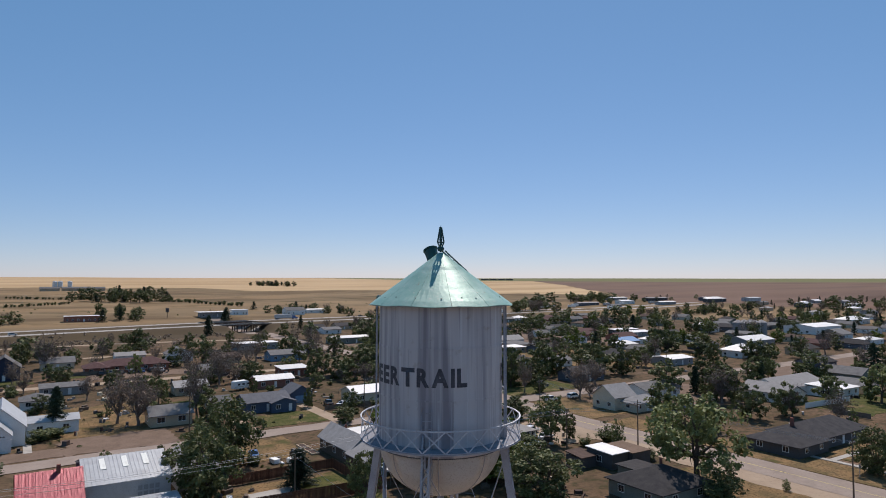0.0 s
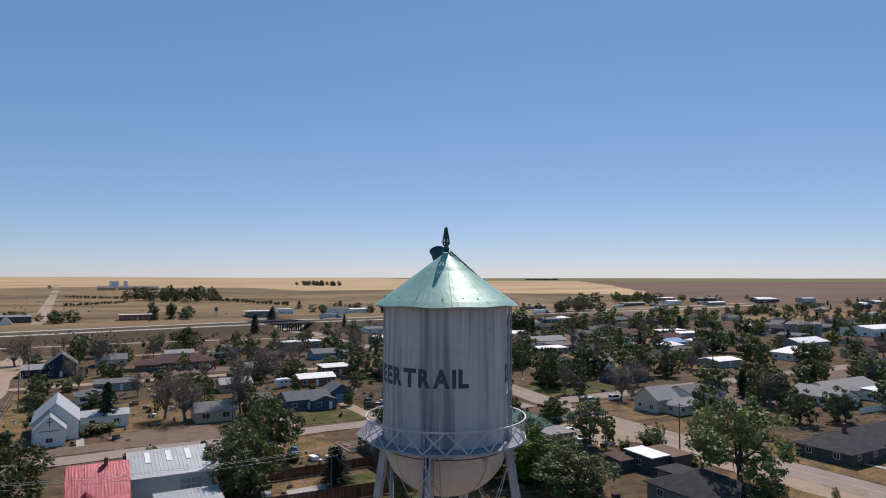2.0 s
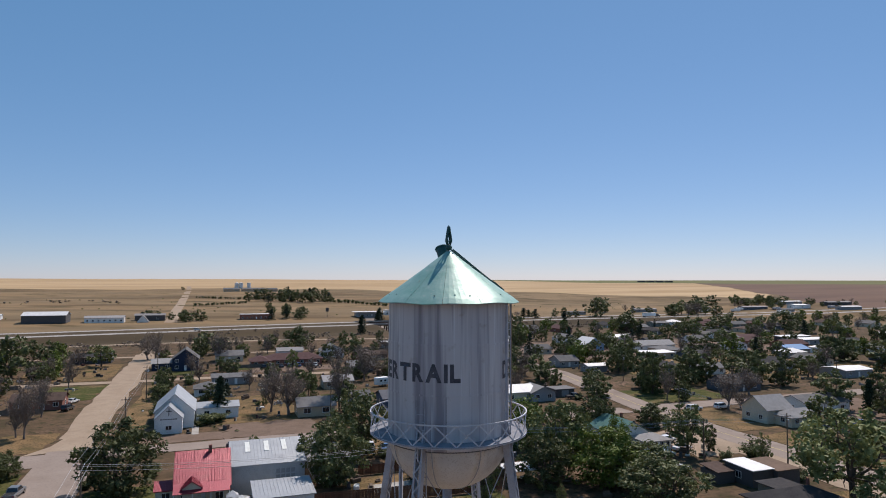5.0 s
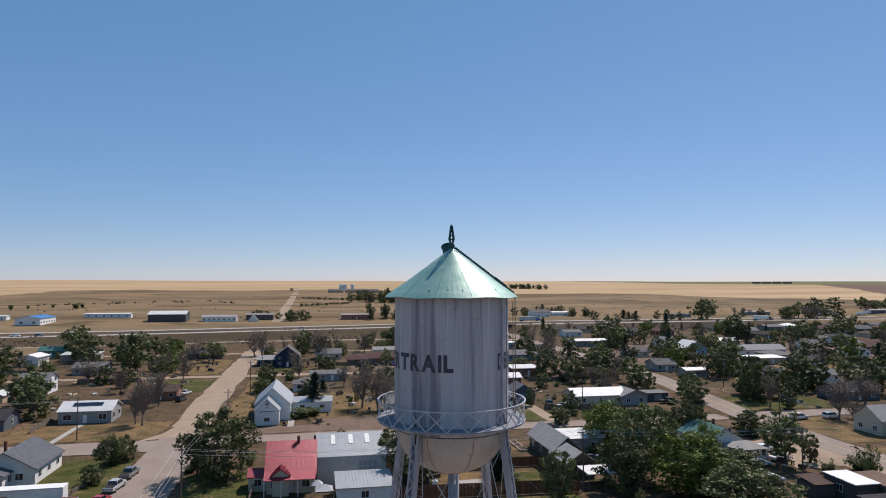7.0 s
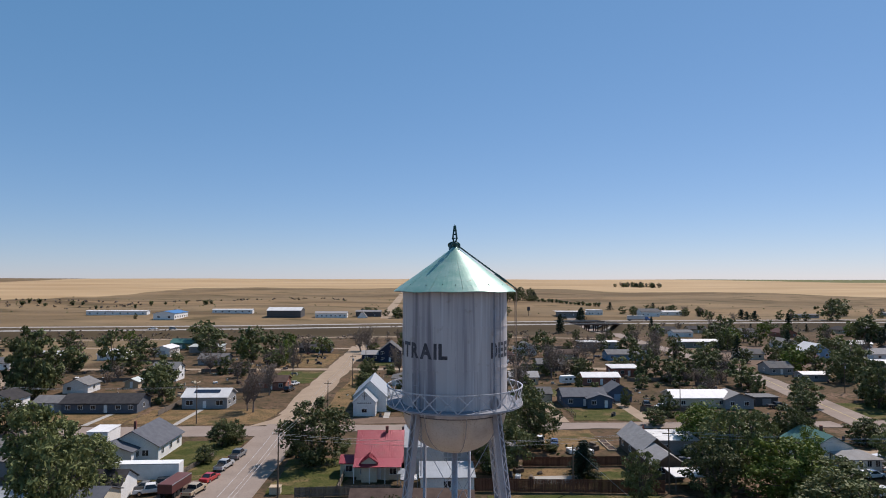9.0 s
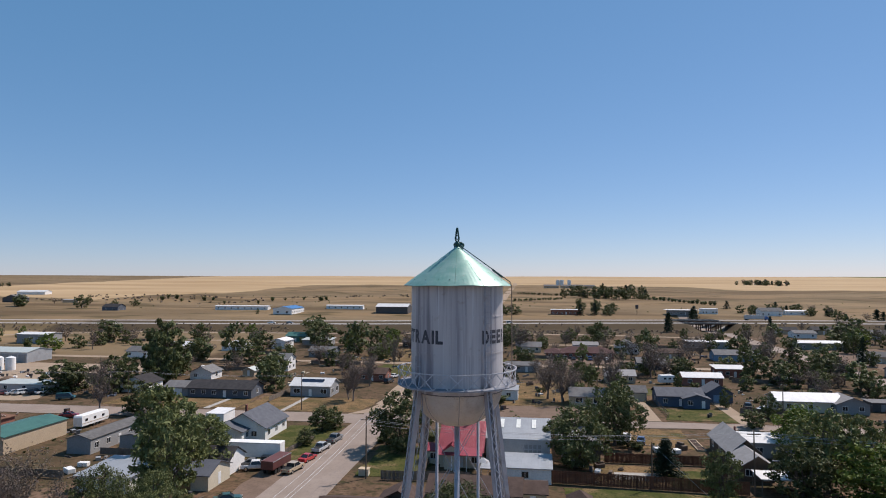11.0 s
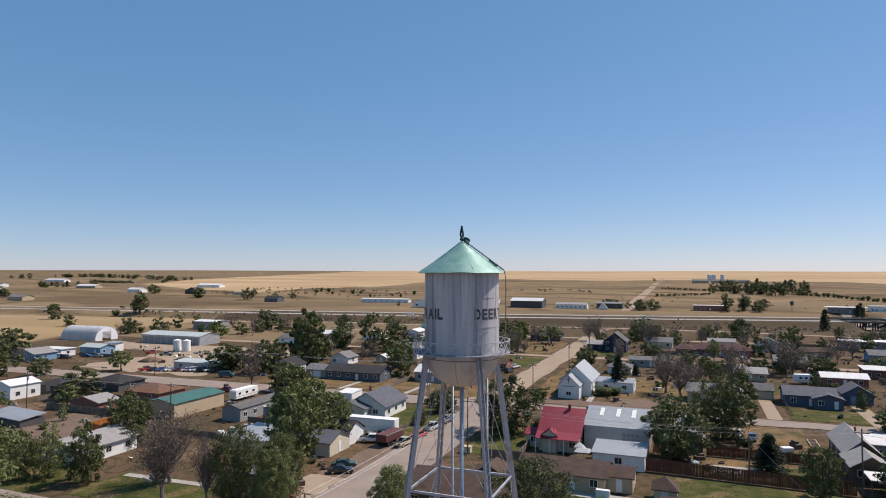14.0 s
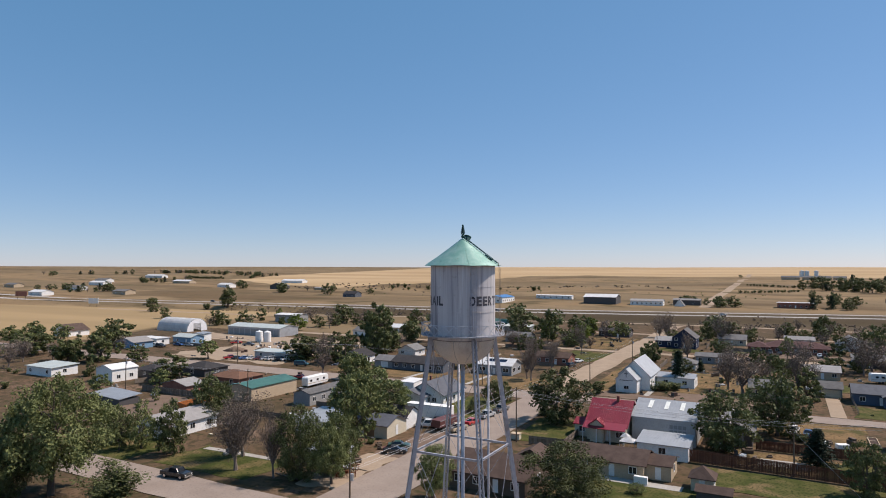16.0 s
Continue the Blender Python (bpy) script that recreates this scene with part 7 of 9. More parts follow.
# ---- north of the church ----
navy = house("navy blue gabled house with white-framed windows", -23.0, 260.6, -13.0, 272.5, 4.8, 3.9, "y", "wall_navy", "roof_shingle_grey", wins=(2, 1, 2, 2), door="s")
house("", -31.0, 264.5, -23.0, 272.5, 2.9, 1.5, "x", "wall_navy", "roof_shingle_light", wins=(2, 1, 0, 1), door="", parent=navy)
motel = house("long brown brick lodge with purple-brown hip roof", 14.0, 264.0, 38.5, 275.0, 2.8, 2.1, "hip", "wall_brick", "roof_purple", wins=(6, 3, 1, 1), door="s", name="lodge", category="building", over=0.8)
house("", 8.0, 262.0, 16.0, 272.0, 2.7, 1.6, "hip", "wall_brick", "roof_purple", wins=(2, 0, 0, 1), door="", parent=motel, over=0.8)
house("low grey bungalow with green-grey roof", -8.0, 217.0, 5.0, 223.8, 2.6, 1.0, "x", "wall_grey", "roof_shingle_grey", wins=(3, 1, 1, 1), door="s")
house("small white cottage with hip roof", -13.4, 195.0, -5.4, 203.0, 2.5, 1.5, "hip", "wall_white", "roof_shingle_grey", wins=(1, 1, 1, 1), door="s")
house("dark grey bungalow beside the dirt street", -66.0, 298.0, -50.0, 307.0, 2.7, 1.6, "x", "wall_dark", "roof_shingle_dark", wins=(3, 1, 1, 1), door="s")
house("pale cottage behind the lodge", -6.0, 286.0, 6.0, 295.0, 2.8, 1.9, "x", "wall_cream", "roof_shingle_grey", wins=(2, 1, 1, 1), door="s")
house("white workshop behind the lodge", 22.0, 292.0, 34.0, 301.0, 3.4, 1.2, "x", "wall_white", "roof_shingle_light", wins=(2, 1, 1, 1), door="s", name="workshop", category="workshop")
house("grey cottage in the trees", 42.0, 286.0, 53.0, 295.0, 3.6, 2.6, "y", "wall_white", "roof_shingle_grey", wins=(2, 1, 1, 1), door="s")
house("brown shed in the trees", 58.0, 270.0, 70.0, 278.0, 2.7, 1.5, "x", "wall_tan", "roof_shingle_brown", wins=(2, 1, 1, 1), door="s", name="shed", category="shed")
house("small dark house by the garden", 44.0, 232.0, 55.0, 240.0, 2.7, 1.7, "x", "wall_dark", "roof_shingle_grey", wins=(2, 1, 1, 1), door="s")
house("pale house behind dry trees", 28.0, 196.0, 38.0, 204.0, 2.6, 1.5, "x", "wall_tan", "roof_shingle_light", wins=(2, 1, 1, 1), door="s")
house("dark cottage near the underpass road", 102.0, 288.0, 113.0, 297.0, 2.8, 1.8, "x", "wall_dark", "roof_shingle_dark", wins=(2, 1, 1, 1), door="s")
house("store with a wide white canopy roof", 82.0, 318.0, 104.0, 328.0, 3.4, 0.4, "flat", "wall_grey", "roof_white", wins=(3, 1, 1, 1), door="s", name="store", category="building")

# ---- west of the street ----
long_h = house("long blue-grey ranch house with dark roof", -101.5, 148.6, -81.0, 157.5, 2.8, 1.8, "x", "wall_blue_grey", "roof_shingle_dark", wins=(5, 2, 1, 1), door="s", over=0.6)
house("", -110.0, 150.0, -101.5, 157.0, 2.6, 1.4, "x", "wall_grey", "roof_shingle_grey", wins=(1, 1, 0, 1), door="", parent=long_h, garage=("s", 3.0, 2.1, "trim_white"))
solar = house("grey house with a white metal roof and solar panels", -71.0, 154.6, -58.3, 163.6, 3.2, 1.8, "x", "wall_grey", "roof_white", wins=(2, 1, 2, 1), door="s", over=0.4, win=(1.9, 1.3))
for k in range(7):
    p = part("solar_panel", box(-0.5, -0.82, 0, 0.5, 0.82, 0.05), "solar_glass", solar, "dark glass solar panel")
    p.matrix_local = pose(-3.1 + 1.04 * k, -1.9, 4.50, math.degrees(math.atan2(1.8, 4.5)), 0, 0)
metal = house("white house with a slate-blue metal roof", -66.0, 101.0, -55.6, 113.5, 3.0, 2.9, "y", "wall_white", "roof_slate_blue", wins=(2, 1, 3, 2), door="", over=0.5, chimney=(-3.6, 3, 6.0, 0.25))
house("", -68.0, 97.6, -59.5, 103.0, 2.7, 1.5, "y", "wall_white", "roof_slate_blue", wins=(1, 0, 1, 1), door="s", parent=metal)
box_trailer("white semi-trailer box standing on its legs", -51.2, 86.0, 2, 11.5, 3.9, "trim_white")
tg = house("tan garage with slate blue roof", -60.0, 67.4, -51.0, 75.2, 2.6, 1.5, "x", "wall_cream", "roof_slate_blue", wins=(1, 0, 0, 0), door="e", name="garage", category="garage", garage=("s", 2.6, 2.2, "door_brown"), over=0.35)
house("white gabled shed with a dark roof", -61.0, 75.6, -51.6, 82.4, 2.6, 1.9, "x", "wall_white", "roof_shingle_dark", wins=(1, 0, 0, 1), door="", name="shed", category="shed", over=0.35)
mob = house("long grey mobile home with dark roof", -91.8, 85.2, -86.4, 104.0, 3.0, 0.8, "y", "wall_grey", "roof_shingle_grey", wins=(0, 0, 4, 3), door="e", over=0.2, name="mobile_home", category="mobile home")
house("grey mobile home with a low roof", -82.6, 89.0, -77.6, 103.0, 2.9, 0.5, "y", "wall_grey", "roof_shingle_grey", wins=(0, 0, 3, 3), door="e", over=0.2, name="mobile_home", category="mobile home")
ts = house("long tan shed with a green metal roof", -113.0, 82.0, -103.6, 100.0, 3.5, 0.9, "y", "wall_tan", "roof_dull_green", wins=(0, 0, 0, 0), door="", name="shed", category="shed", over=0.25)
camper("white fifth-wheel camper trailer parked by the shed", -104.4, 109.5, 90, 10.0)
wh = house("white clapboard house with pale grey roof", -101.0, 45.0, -91.0, 58.6, 2.8, 1.6, "y", "wall_white", "roof_shingle_light", wins=(1, 1, 3, 2), door="", over=0.5)
house("small white box trailer shed", -76.2, 113.0, -71.6, 119.0, 2.9, 0.3, "shed", "wall_white", "roof_white", wins=(0, 0, 0, 0), door="", name="shed", category="shed", over=0.1)
house("white metal garage with white roof", -171.2, 83.0, -163.2, 92.0, 3.9, 1.2, "y", "wall_white", "roof_white", wins=(0, 0, 2, 1), door="", name="garage", category="garage", over=0.3)
house("low house with a flat pale roof", -204.0, 80.0, -190.0, 89.0, 2.8, 0.5, "shed", "wall_white", "roof_pale_green", wins=(2, 0, 1, 1), door="s")
house("sagging shed with a grey sheet-metal roof", -144.0, 62.6, -129.0, 68.2, 1.6, 0.8, "shed", "wall_dark", "roof_silver", wins=(0, 0, 0, 0), door="", rz=-8, name="shed", category="shed", over=0.3)
house("dark-roofed bungalow beside the garage", -167.0, 94.0, -158.0, 104.0, 2.5, 1.7, "hip", "wall_dark", "roof_shingle_dark", wins=(1, 1, 1, 1), door="")
house("dark-roofed bungalow behind the green tree", -157.5, 104.0, -146.0, 114.0, 2.5, 1.7, "hip", "wall_dark", "roof_shingle_dark", wins=(1, 1, 1, 1), door="")
house("rust-roofed bungalow on the side street", -135.0, 96.0, -122.5, 106.0, 2.5, 1.6, "hip", "wall_brick", "roof_rust", wins=(2, 1, 1, 1), door="")
house("small red-sided shed with pale roof", -137.0, 80.6, -127.0, 87.0, 2.4, 1.2, "y", "wall_brick", "roof_shingle_light", wins=(0, 0, 1, 0), door="", name="shed", category="shed")
house("low white shed between trees", -73.0, 64.0, -63.5, 74.0, 2.6, 0.6, "shed", "wall_white", "roof_silver", wins=(1, 0, 1, 1), door="", name="shed", category="shed")
house("small trailer shed behind the trees", -55.0, 46.5, -47.8, 50.5, 2.5, 0.4, "shed", "wall_metal", "roof_silver", wins=(0, 0, 1, 0), door="", name="shed", category="shed")
fence("weathered grey board fence along the lot", -143.0, 78.6, -113.5, 78.6, 1.8, "wood_grey")
fence("fresh orange board fence", -113.2, 66.5, -113.4, 78.0, 1.8, "wood_orange")
fence("fresh orange board fence beside the white house", -113.2, 66.3, -102.0, 63.0, 1.8, "wood_orange")
fence("weathered board fence behind the bungalows", -146.0, 93.0, -121.0, 93.6, 1.8, "wood_grey")
fence("low rail fence beside the green lawn", -47.6, 88.6, -45.6, 104.0, 1.0, "wood_grey", 0.5)
house("white gabled house with dark roof", -127.5, 153.5, -118.0, 162.0, 2.8, 2.0, "y", "wall_white", "roof_shingle_dark", wins=(2, 1, 1, 1), door="s")
house("small white cottage with grey roof", -118.6, 180.0, -110.6, 188.0, 2.7, 1.8, "y", "wall_white", "roof_shingle_grey", wins=(1, 1, 1, 1), door="s")
house("white two-storey house in the trees", -101.0, 205.0, -92.0, 213.0, 4.6, 1.8, "x", "wall_white", "roof_shingle_grey", wins=(2, 1, 2, 1), door="s")
house("red-brown brick house behind the solar roof", -61.5, 186.0, -48.5, 194.5, 2.7, 1.5, "x", "wall_brick", "roof_shingle_brown", wins=(3, 1, 1, 1), door="s")
house("white metal shed with pale roof", -132.5, 282.0, -124.5, 294.0, 3.8, 1.2, "y", "wall_white", "roof_white", wins=(0, 0, 0, 0), door="", name="shed", category="shed", garage=("s", 3.4, 2.8, "wall_metal"))
house("dark green house near the track", -138.5, 318.0, -127.0, 327.0, 3.2, 1.8, "x", "roof_dull_green", "roof_dull_green", wins=(2, 1, 1, 1), door="s")
house("long shed with pale metal roof", -122.0, 300.0, -106.0, 308.0, 2.8, 0.7, "shed", "wall_grey", "roof_pale_green", wins=(1, 1, 1, 1), door="", name="shed", category="shed")
house("pale house with a white roof", -176.0, 262.0, -164.0, 271.0, 2.8, 1.6, "x", "wall_tan", "roof_white", wins=(2, 1, 1, 1), door="s")
house("white-roofed house among the trees", -152.0, 268.0, -140.0, 278.0, 2.8, 1.9, "hip", "wall_white", "roof_white", wins=(2, 1, 1, 1), door="s")
house("grey house among the trees", -100.0, 250.0, -88.0, 259.0, 2.8, 1.7, "x", "wall_grey", "roof_shingle_grey", wins=(2, 1, 1, 1), door="s")
house("small shed with arched pale roof", -103.5, 190.0, -99.0, 195.0, 2.2, 1.0, "y", "wall_tan", "roof_pale_green", wins=(0, 0, 0, 0), door="s", name="shed", category="shed")
house("brown house across the yard", -158.0, 216.0, -146.0, 225.0, 2.8, 1.8, "x", "wall_tan", "roof_shingle_brown", wins=(2, 1, 1, 1), door="s")
house("pale cottage across the yard", -182.0, 236.0, -171.0, 245.0, 2.8, 1.8, "x", "wall_white", "roof_shingle_grey", wins=(2, 1, 1, 1), door="s")

# ---- equipment yards ----
q = thing("storage_tent", "white fabric storage tent with an open end", "tent", -288, 214, 0)
bm = bmesh.new()
n = 16
for i, x in enumerate(np.linspace(-12.5, 12.5, 9)):
    bm_row = [bm.verts.new((x, 7.2 * math.cos(math.pi * k / n), 7.2 * math.sin(math.pi * k / n) ** 0.8)) for k in range(n + 1)]
    if i:
        for k in range(n):
            bm.faces.new((last[k], bm_row[k], bm_row[k + 1], last[k + 1]))
    last = bm_row
bmesh.ops.solidify(bm, geom=bm.faces[:], thickness=0.12)
part("cover", bm, "fabric_white", q)
for x, hole in ((-12.4, 0), (12.4, 1)):
    bm = bmesh.new()
    arc = [(7.1 * math.cos(math.pi * k / n), 7.1 * math.sin(math.pi * k / n) ** 0.8) for k in range(n + 1)]
    gap = 2.6 if hole else 0.0
    for k in range(n):
        (ya, za), (yb, zb) = arc[k], arc[k + 1]
        lo_a = 4.6 if hole and abs((ya + yb) / 2) < gap else 0.0
        if min(za, zb) - lo_a > 0.3:
            add_box(bm, x - 0.06, min(ya, yb), lo_a, x + 0.06, max(ya, yb), min(za, zb))
    part("end_wall", bm, "fabric_white", q)
gs = house("long metal shed with roller doors and pale green roof", -248.0, 211.0, -211.0, 225.5, 4.3, 1.4, "x", "wall_metal", "roof_pale_green", wins=(0, 0, 0, 0), door="", name="storage_shed", category="shed", over=0.3)
for k in range(9):
    p = part("roller_door", box(-1.7, -0.08, 0, 1.7, 0.02, 3.4), "wall_grey", gs)
    p.location = (-16.2 + 4.05 * k, -7.25, 0.05)
house("metal shed with a white roof", -281.0, 284.0, -262.0, 295.0, 5.0, 0.8, "x", "wall_grey", "roof_white", wins=(0, 0, 0, 0), door="", name="storage_shed", category="shed", garage=("s", 4, 3.6, "wall_metal"))
house("low grey shed behind the parked cars", -166.0, 147.0, -146.0, 153.0, 2.6, 0.5, "shed", "wall_metal", "roof_pale_green", wins=(3, 0, 1, 1), door="", name="shed", category="shed")
house("pale blue gabled house with white trim", -244.0, 141.0, -232.0, 151.0, 2.9, 1.8, "y", "wall_light_blue", "roof_shingle_light", wins=(2, 1, 1, 1), door="s")
house("low house with a flat white roof", -250.0, 156.0, -236.0, 163.0, 3.0, 0.3, "flat", "wall_white", "roof_white", wins=(2, 1, 1, 1), door="s")
house("bright blue workshop with pale roof", -237.0, 166.0, -225.0, 174.0, 3.2, 1.2, "x", "wall_light_blue", "roof_pale_green", wins=(1, 1, 2, 1), door="s", name="workshop", category="workshop")
house("small white pump house", -236.0, 178.0, -230.0, 183.0, 3.6, 0.4, "shed", "wall_white", "roof_silver", wins=(0, 0, 0, 0), door="s", name="shed", category="shed")
for x, y in ((-205.6, 190.6), (-200.6, 191.0)):
    tk = thing("storage_tank", "upright white storage tank", "tank", x, y, 0, group="white tanks in the yard")
    bm = bmesh.new()
    add_pipe(bm, (0, 0, 0), (0, 0, 4.9), 1.75, n=24)
    bmesh.ops.create_cone(bm, cap_ends=False, segments=24, radius1=1.75, radius2=0.3, depth=0.5, matrix=Matrix.Translation((0, 0, 5.14)))
    part("shell", bm, "trim_white", tk, smooth=False)
    part("manhole", pipe((0, 0, 5.3), (0, 0, 5.55), 0.35, n=12), "trim_white", tk)
for x, y, s, hh in ((-190, 160, 5.5, 1.9), (-181, 168, 4.2, 1.5)):
    bm = bmesh.new()
    bmesh.ops.create_cone(bm, cap_ends=True, segments=22, radius1=s, radius2=0.6, depth=hh, matrix=Matrix.Translation((0, 0, hh / 2)))
    bmesh.ops.subdivide_edges(bm, edges=bm.edges[:], cuts=2)
    for v in bm.verts:
        v.co += Vector((1, 1, 0.6)) * 0.35 * noise.noise(v.co * 0.7 + Vector((x, y, 0)))
    ob = tagged(new("dirt_mound", mesh_of(bm, "dirt_mound", "bare_yard", True)), "mound of loose brown soil", "mound")
    ob.location = (x, y, -0.1)

# ---- along the highway ----
house("metal hangar with white roof and dark front", -137.0, 520.0, -108.5, 538.0, 5.6, 2.4, "x", "wall_dark", "roof_white", wins=(0, 0, 0, 0), door="", name="hangar", category="building")
house("long low white building with grey roof", -97.0, 524.0, -70.0, 533.0, 3.6, 1.4, "x", "wall_white", "roof_shingle_light", wins=(7, 1, 1, 1), door="", name="office", category="building")
house("brown barn beside the highway", -64.0, 540.0, -42.0, 548.0, 4.2, 1.2, "x", "wall_dark", "roof_shingle_light", wins=(2, 1, 1, 1), door="", name="barn", category="barn")
house("steep white A-frame hut", -61.0, 525.0, -53.0, 532.0, 0.5, 5.2, "y", "wall_white", "roof_shingle_grey", wins=(0, 0, 0, 0), door="s", name="hut", category="building")
house("metal building with a bright blue roof", -224.0, 500.0, -207.0, 530.0, 4.6, 1.8, "y", "wall_white", "roof_blue", wins=(2, 0, 6, 2), door="", name="store", category="building", win=(1.8, 1.4))
house("very long white storage row", -302.0, 546.0, -249.0, 553.0, 3.4, 0.6, "x", "wall_white", "roof_white", wins=(8, 0, 0, 0), door="", name="storage_row", category="building")
house("long white storage row behind the blue roof", -196.0, 560.0, -160.0, 566.0, 3.2, 0.6, "x", "wall_white", "roof_white", wins=(6, 0, 0, 0), door="", name="storage_row", category="building")
# a long red and white truck, stood in for by a flat-roofed building
house("long red and white highway truck, built as a flat block", 16.0, 540.0, 42.0, 550.0, 4.2, 0.6, "flat", "wall_brick", "roof_white", wins=(6, 1, 1, 1), door="s", name="roadhouse", category="building")
house("filling station with a wide white canopy", 120.0, 562.0, 144.0, 574.0, 4.2, 0.5, "flat", "wall_grey", "roof_white", wins=(5, 1, 1, 1), door="s", name="filling_station", category="building", over=2.5)
house("pale filling station shop", 152.0, 580.0, 166.0, 590.0, 4.6, 0.5, "flat", "wall_white", "roof_white", wins=(4, 1, 1, 1), door="s", name="filling_station", category="building")
house("white farmhouse beyond the highway", 196.0, 560.0, 214.0, 572.0, 4.4, 2.4, "x", "wall_white", "roof_shingle_grey", wins=(3, 1, 1, 1), door="s")
house("low pale shed beyond the highway", 222.0, 575.0, 240.0, 582.0, 3.4, 0.8, "x", "wall_white", "roof_white", wins=(2, 1, 1, 1), door="", name="shed", category="shed")
house("small dark farmhouse beyond the highway", -402.0, 520.0, -386.0, 532.0, 3.4, 2.6, "x", "wall_blue_grey", "roof_shingle_dark", wins=(2, 1, 2, 1), door="")
house("dark barn under the wheat slope", -600.0, 620.0, -578.0, 634.0, 4.6, 4.0, "y", "wall_dark", "roof_shingle_grey", wins=(0, 0, 0, 0), door="", name="barn", category="barn")
house("low farm shed under the wheat slope", -540.0, 640.0, -520.0, 648.0, 3.0, 0.8, "x", "wall_tan", "roof_shingle_light", wins=(0, 0, 0, 0), door="", name="shed", category="shed")
for x, y, w in ((-752, 387, 26), (-832, 478, 30), (-694, 452, 24), (-905, 560, 34), (-1010, 640, 30), (-880, 690, 40), (-1120, 820, 50), (-700, 620, 22), (-960, 470, 24), (-760, 820, 46)):
    house("distant farm building with pale roof", x, y, x + w, y + 14, 4.0, 2.2, "x", "wall_white" if w % 4 else "wall_tan", "roof_white" if w % 3 else "roof_shingle_grey", wins=(2, 0, 0, 1), door="", name="farm_building", category="building", group="distant farm buildings")
for x, y, w in ((15, 1120, 26), (45, 1140, 40), (88, 1150, 18)):
    house("distant ranch building with grey roof", x, y, x + w, y + 12, 4.0, 2.4, "x", "wall_tan", "roof_shingle_grey", wins=(2, 0, 0, 1), door="", name="farm_building", category="building", group="distant farm buildings")
for k, (x, r, hh) in enumerate(((50, 4.4, 12.5), (59.2, 4.4, 12.5), (76, 4.2, 12.5))):
    s = thing("grain_silo", "distant white grain silo", "silo", x, 1476, rise(x, 1476), group="silos on the ridge")
    part("shell", pipe((0, 0, -1), (0, 0, hh), r, n=20), "trim_white", s)
    part("cap", pipe((0, 0, hh), (0, 0, hh + 1.4), r, 0.5, 20), "roof_silver", s)
far_barn = thing("feed_shed", "very long low dark shed on the ridge", "shed", 1850, 2330, rise(1850, 2330), -40)
for k in range(4):
    part("bay", box(-80 + 38 * k, -8, 0, -46 + 38 * k, 8, 6.5), "wall_dark", far_barn)

# yards, tents and bins at the far eastern side
for x, y, w, d, hh, wall, roof in ((430, 566, 40, 10, 3.4, "wall_grey", "roof_shingle_light"), (520, 575, 30, 12, 4.0, "wall_dark", "roof_shingle_grey"), (575, 560, 52, 12, 3.8, "wall_blue_grey", "roof_shingle_light"), (640, 548, 36, 14, 4.6, "wall_white", "roof_white"),
                                   (672, 512, 44, 12, 4.0, "wall_grey", "roof_white"), (720, 570, 60, 14, 4.2, "wall_dark", "roof_shingle_light"), (775, 518, 50, 14, 4.4, "wall_blue_grey", "roof_white"), (590, 520, 26, 9, 3.2, "wall_grey", "roof_shingle_grey"),
                                   (700, 620, 50, 14, 4.2, "wall_grey", "roof_white"), (800, 470, 40, 14, 5.0, "wall_metal", "roof_silver"), (330, 545, 34, 8, 3.2, "wall_grey", "roof_shingle_grey")):
    house("low yard building beside the highway", x, y, x + w * 0.7, y + d * 0.8, hh * 0.85, 0.9, "x", wall, roof, wins=(3, 0, 0, 1), door="", name="yard_building", category="building", group="yard buildings along the highway")
for k in range(6):
    x, y = 396 + 7.5 * (k % 3), 226 + 8 * (k // 3)
    s = thing("grain_bin", "round grey metal grain bin", "grain bin", x, y, rise(x, y), group="grain bins at the eastern edge")
    part("shell", pipe((0, 0, -0.3), (0, 0, 8.5), 3.4, n=20), "wall_grey", s)
    part("cap", pipe((0, 0, 8.5), (0, 0, 10.2), 3.5, 0.4, 20), "roof_shingle_light", s)

for k, (x, dy, turn) in enumerate(((505, 62, 4), (524, 70, 8), (548, 60, 2), (566, 74, 5), (610, 64, 12), (632, 58, 3), (668, 80, 6), (690, 62, 9))):
    y = hwy_y(x) + dy
    box_trailer("pale box trailer in a roadside yard", x, y, turn, 12, 3.4, ("trim_white", "wall_metal", "wall_white")[k % 3], rise(x, y))

# ---- the eastern streets ----
rs = random.Random(11)
LOOKS = (("wall_white", "roof_shingle_grey"), ("wall_cream", "roof_shingle_brown"), ("wall_cream", "roof_shingle_grey"), ("wall_tan", "roof_shingle_grey"), ("wall_white", "roof_white"),
         ("wall_blue_grey", "roof_shingle_dark"), ("wall_brick", "roof_purple"), ("wall_grey", "roof_white"), ("wall_sage", "roof_shingle_grey"), ("wall_tan", "roof_shingle_dark"))
WORDS = {"wall_white": "white", "wall_cream": "cream", "wall_grey": "grey", "wall_tan": "tan", "wall_blue_grey": "blue-grey", "wall_brick": "red brick", "wall_sage": "sage green",
         "roof_shingle_grey": "grey roof", "roof_shingle_brown": "brown roof", "roof_shingle_light": "pale grey roof", "roof_white": "white metal roof", "roof_shingle_dark": "dark roof", "roof_purple": "purple-brown roof"}
TAKEN = []


def free(x, y, r):
    return all(math.hypot(x - a, y - b) > r + c2 for a, b, c2 in TAKEN)


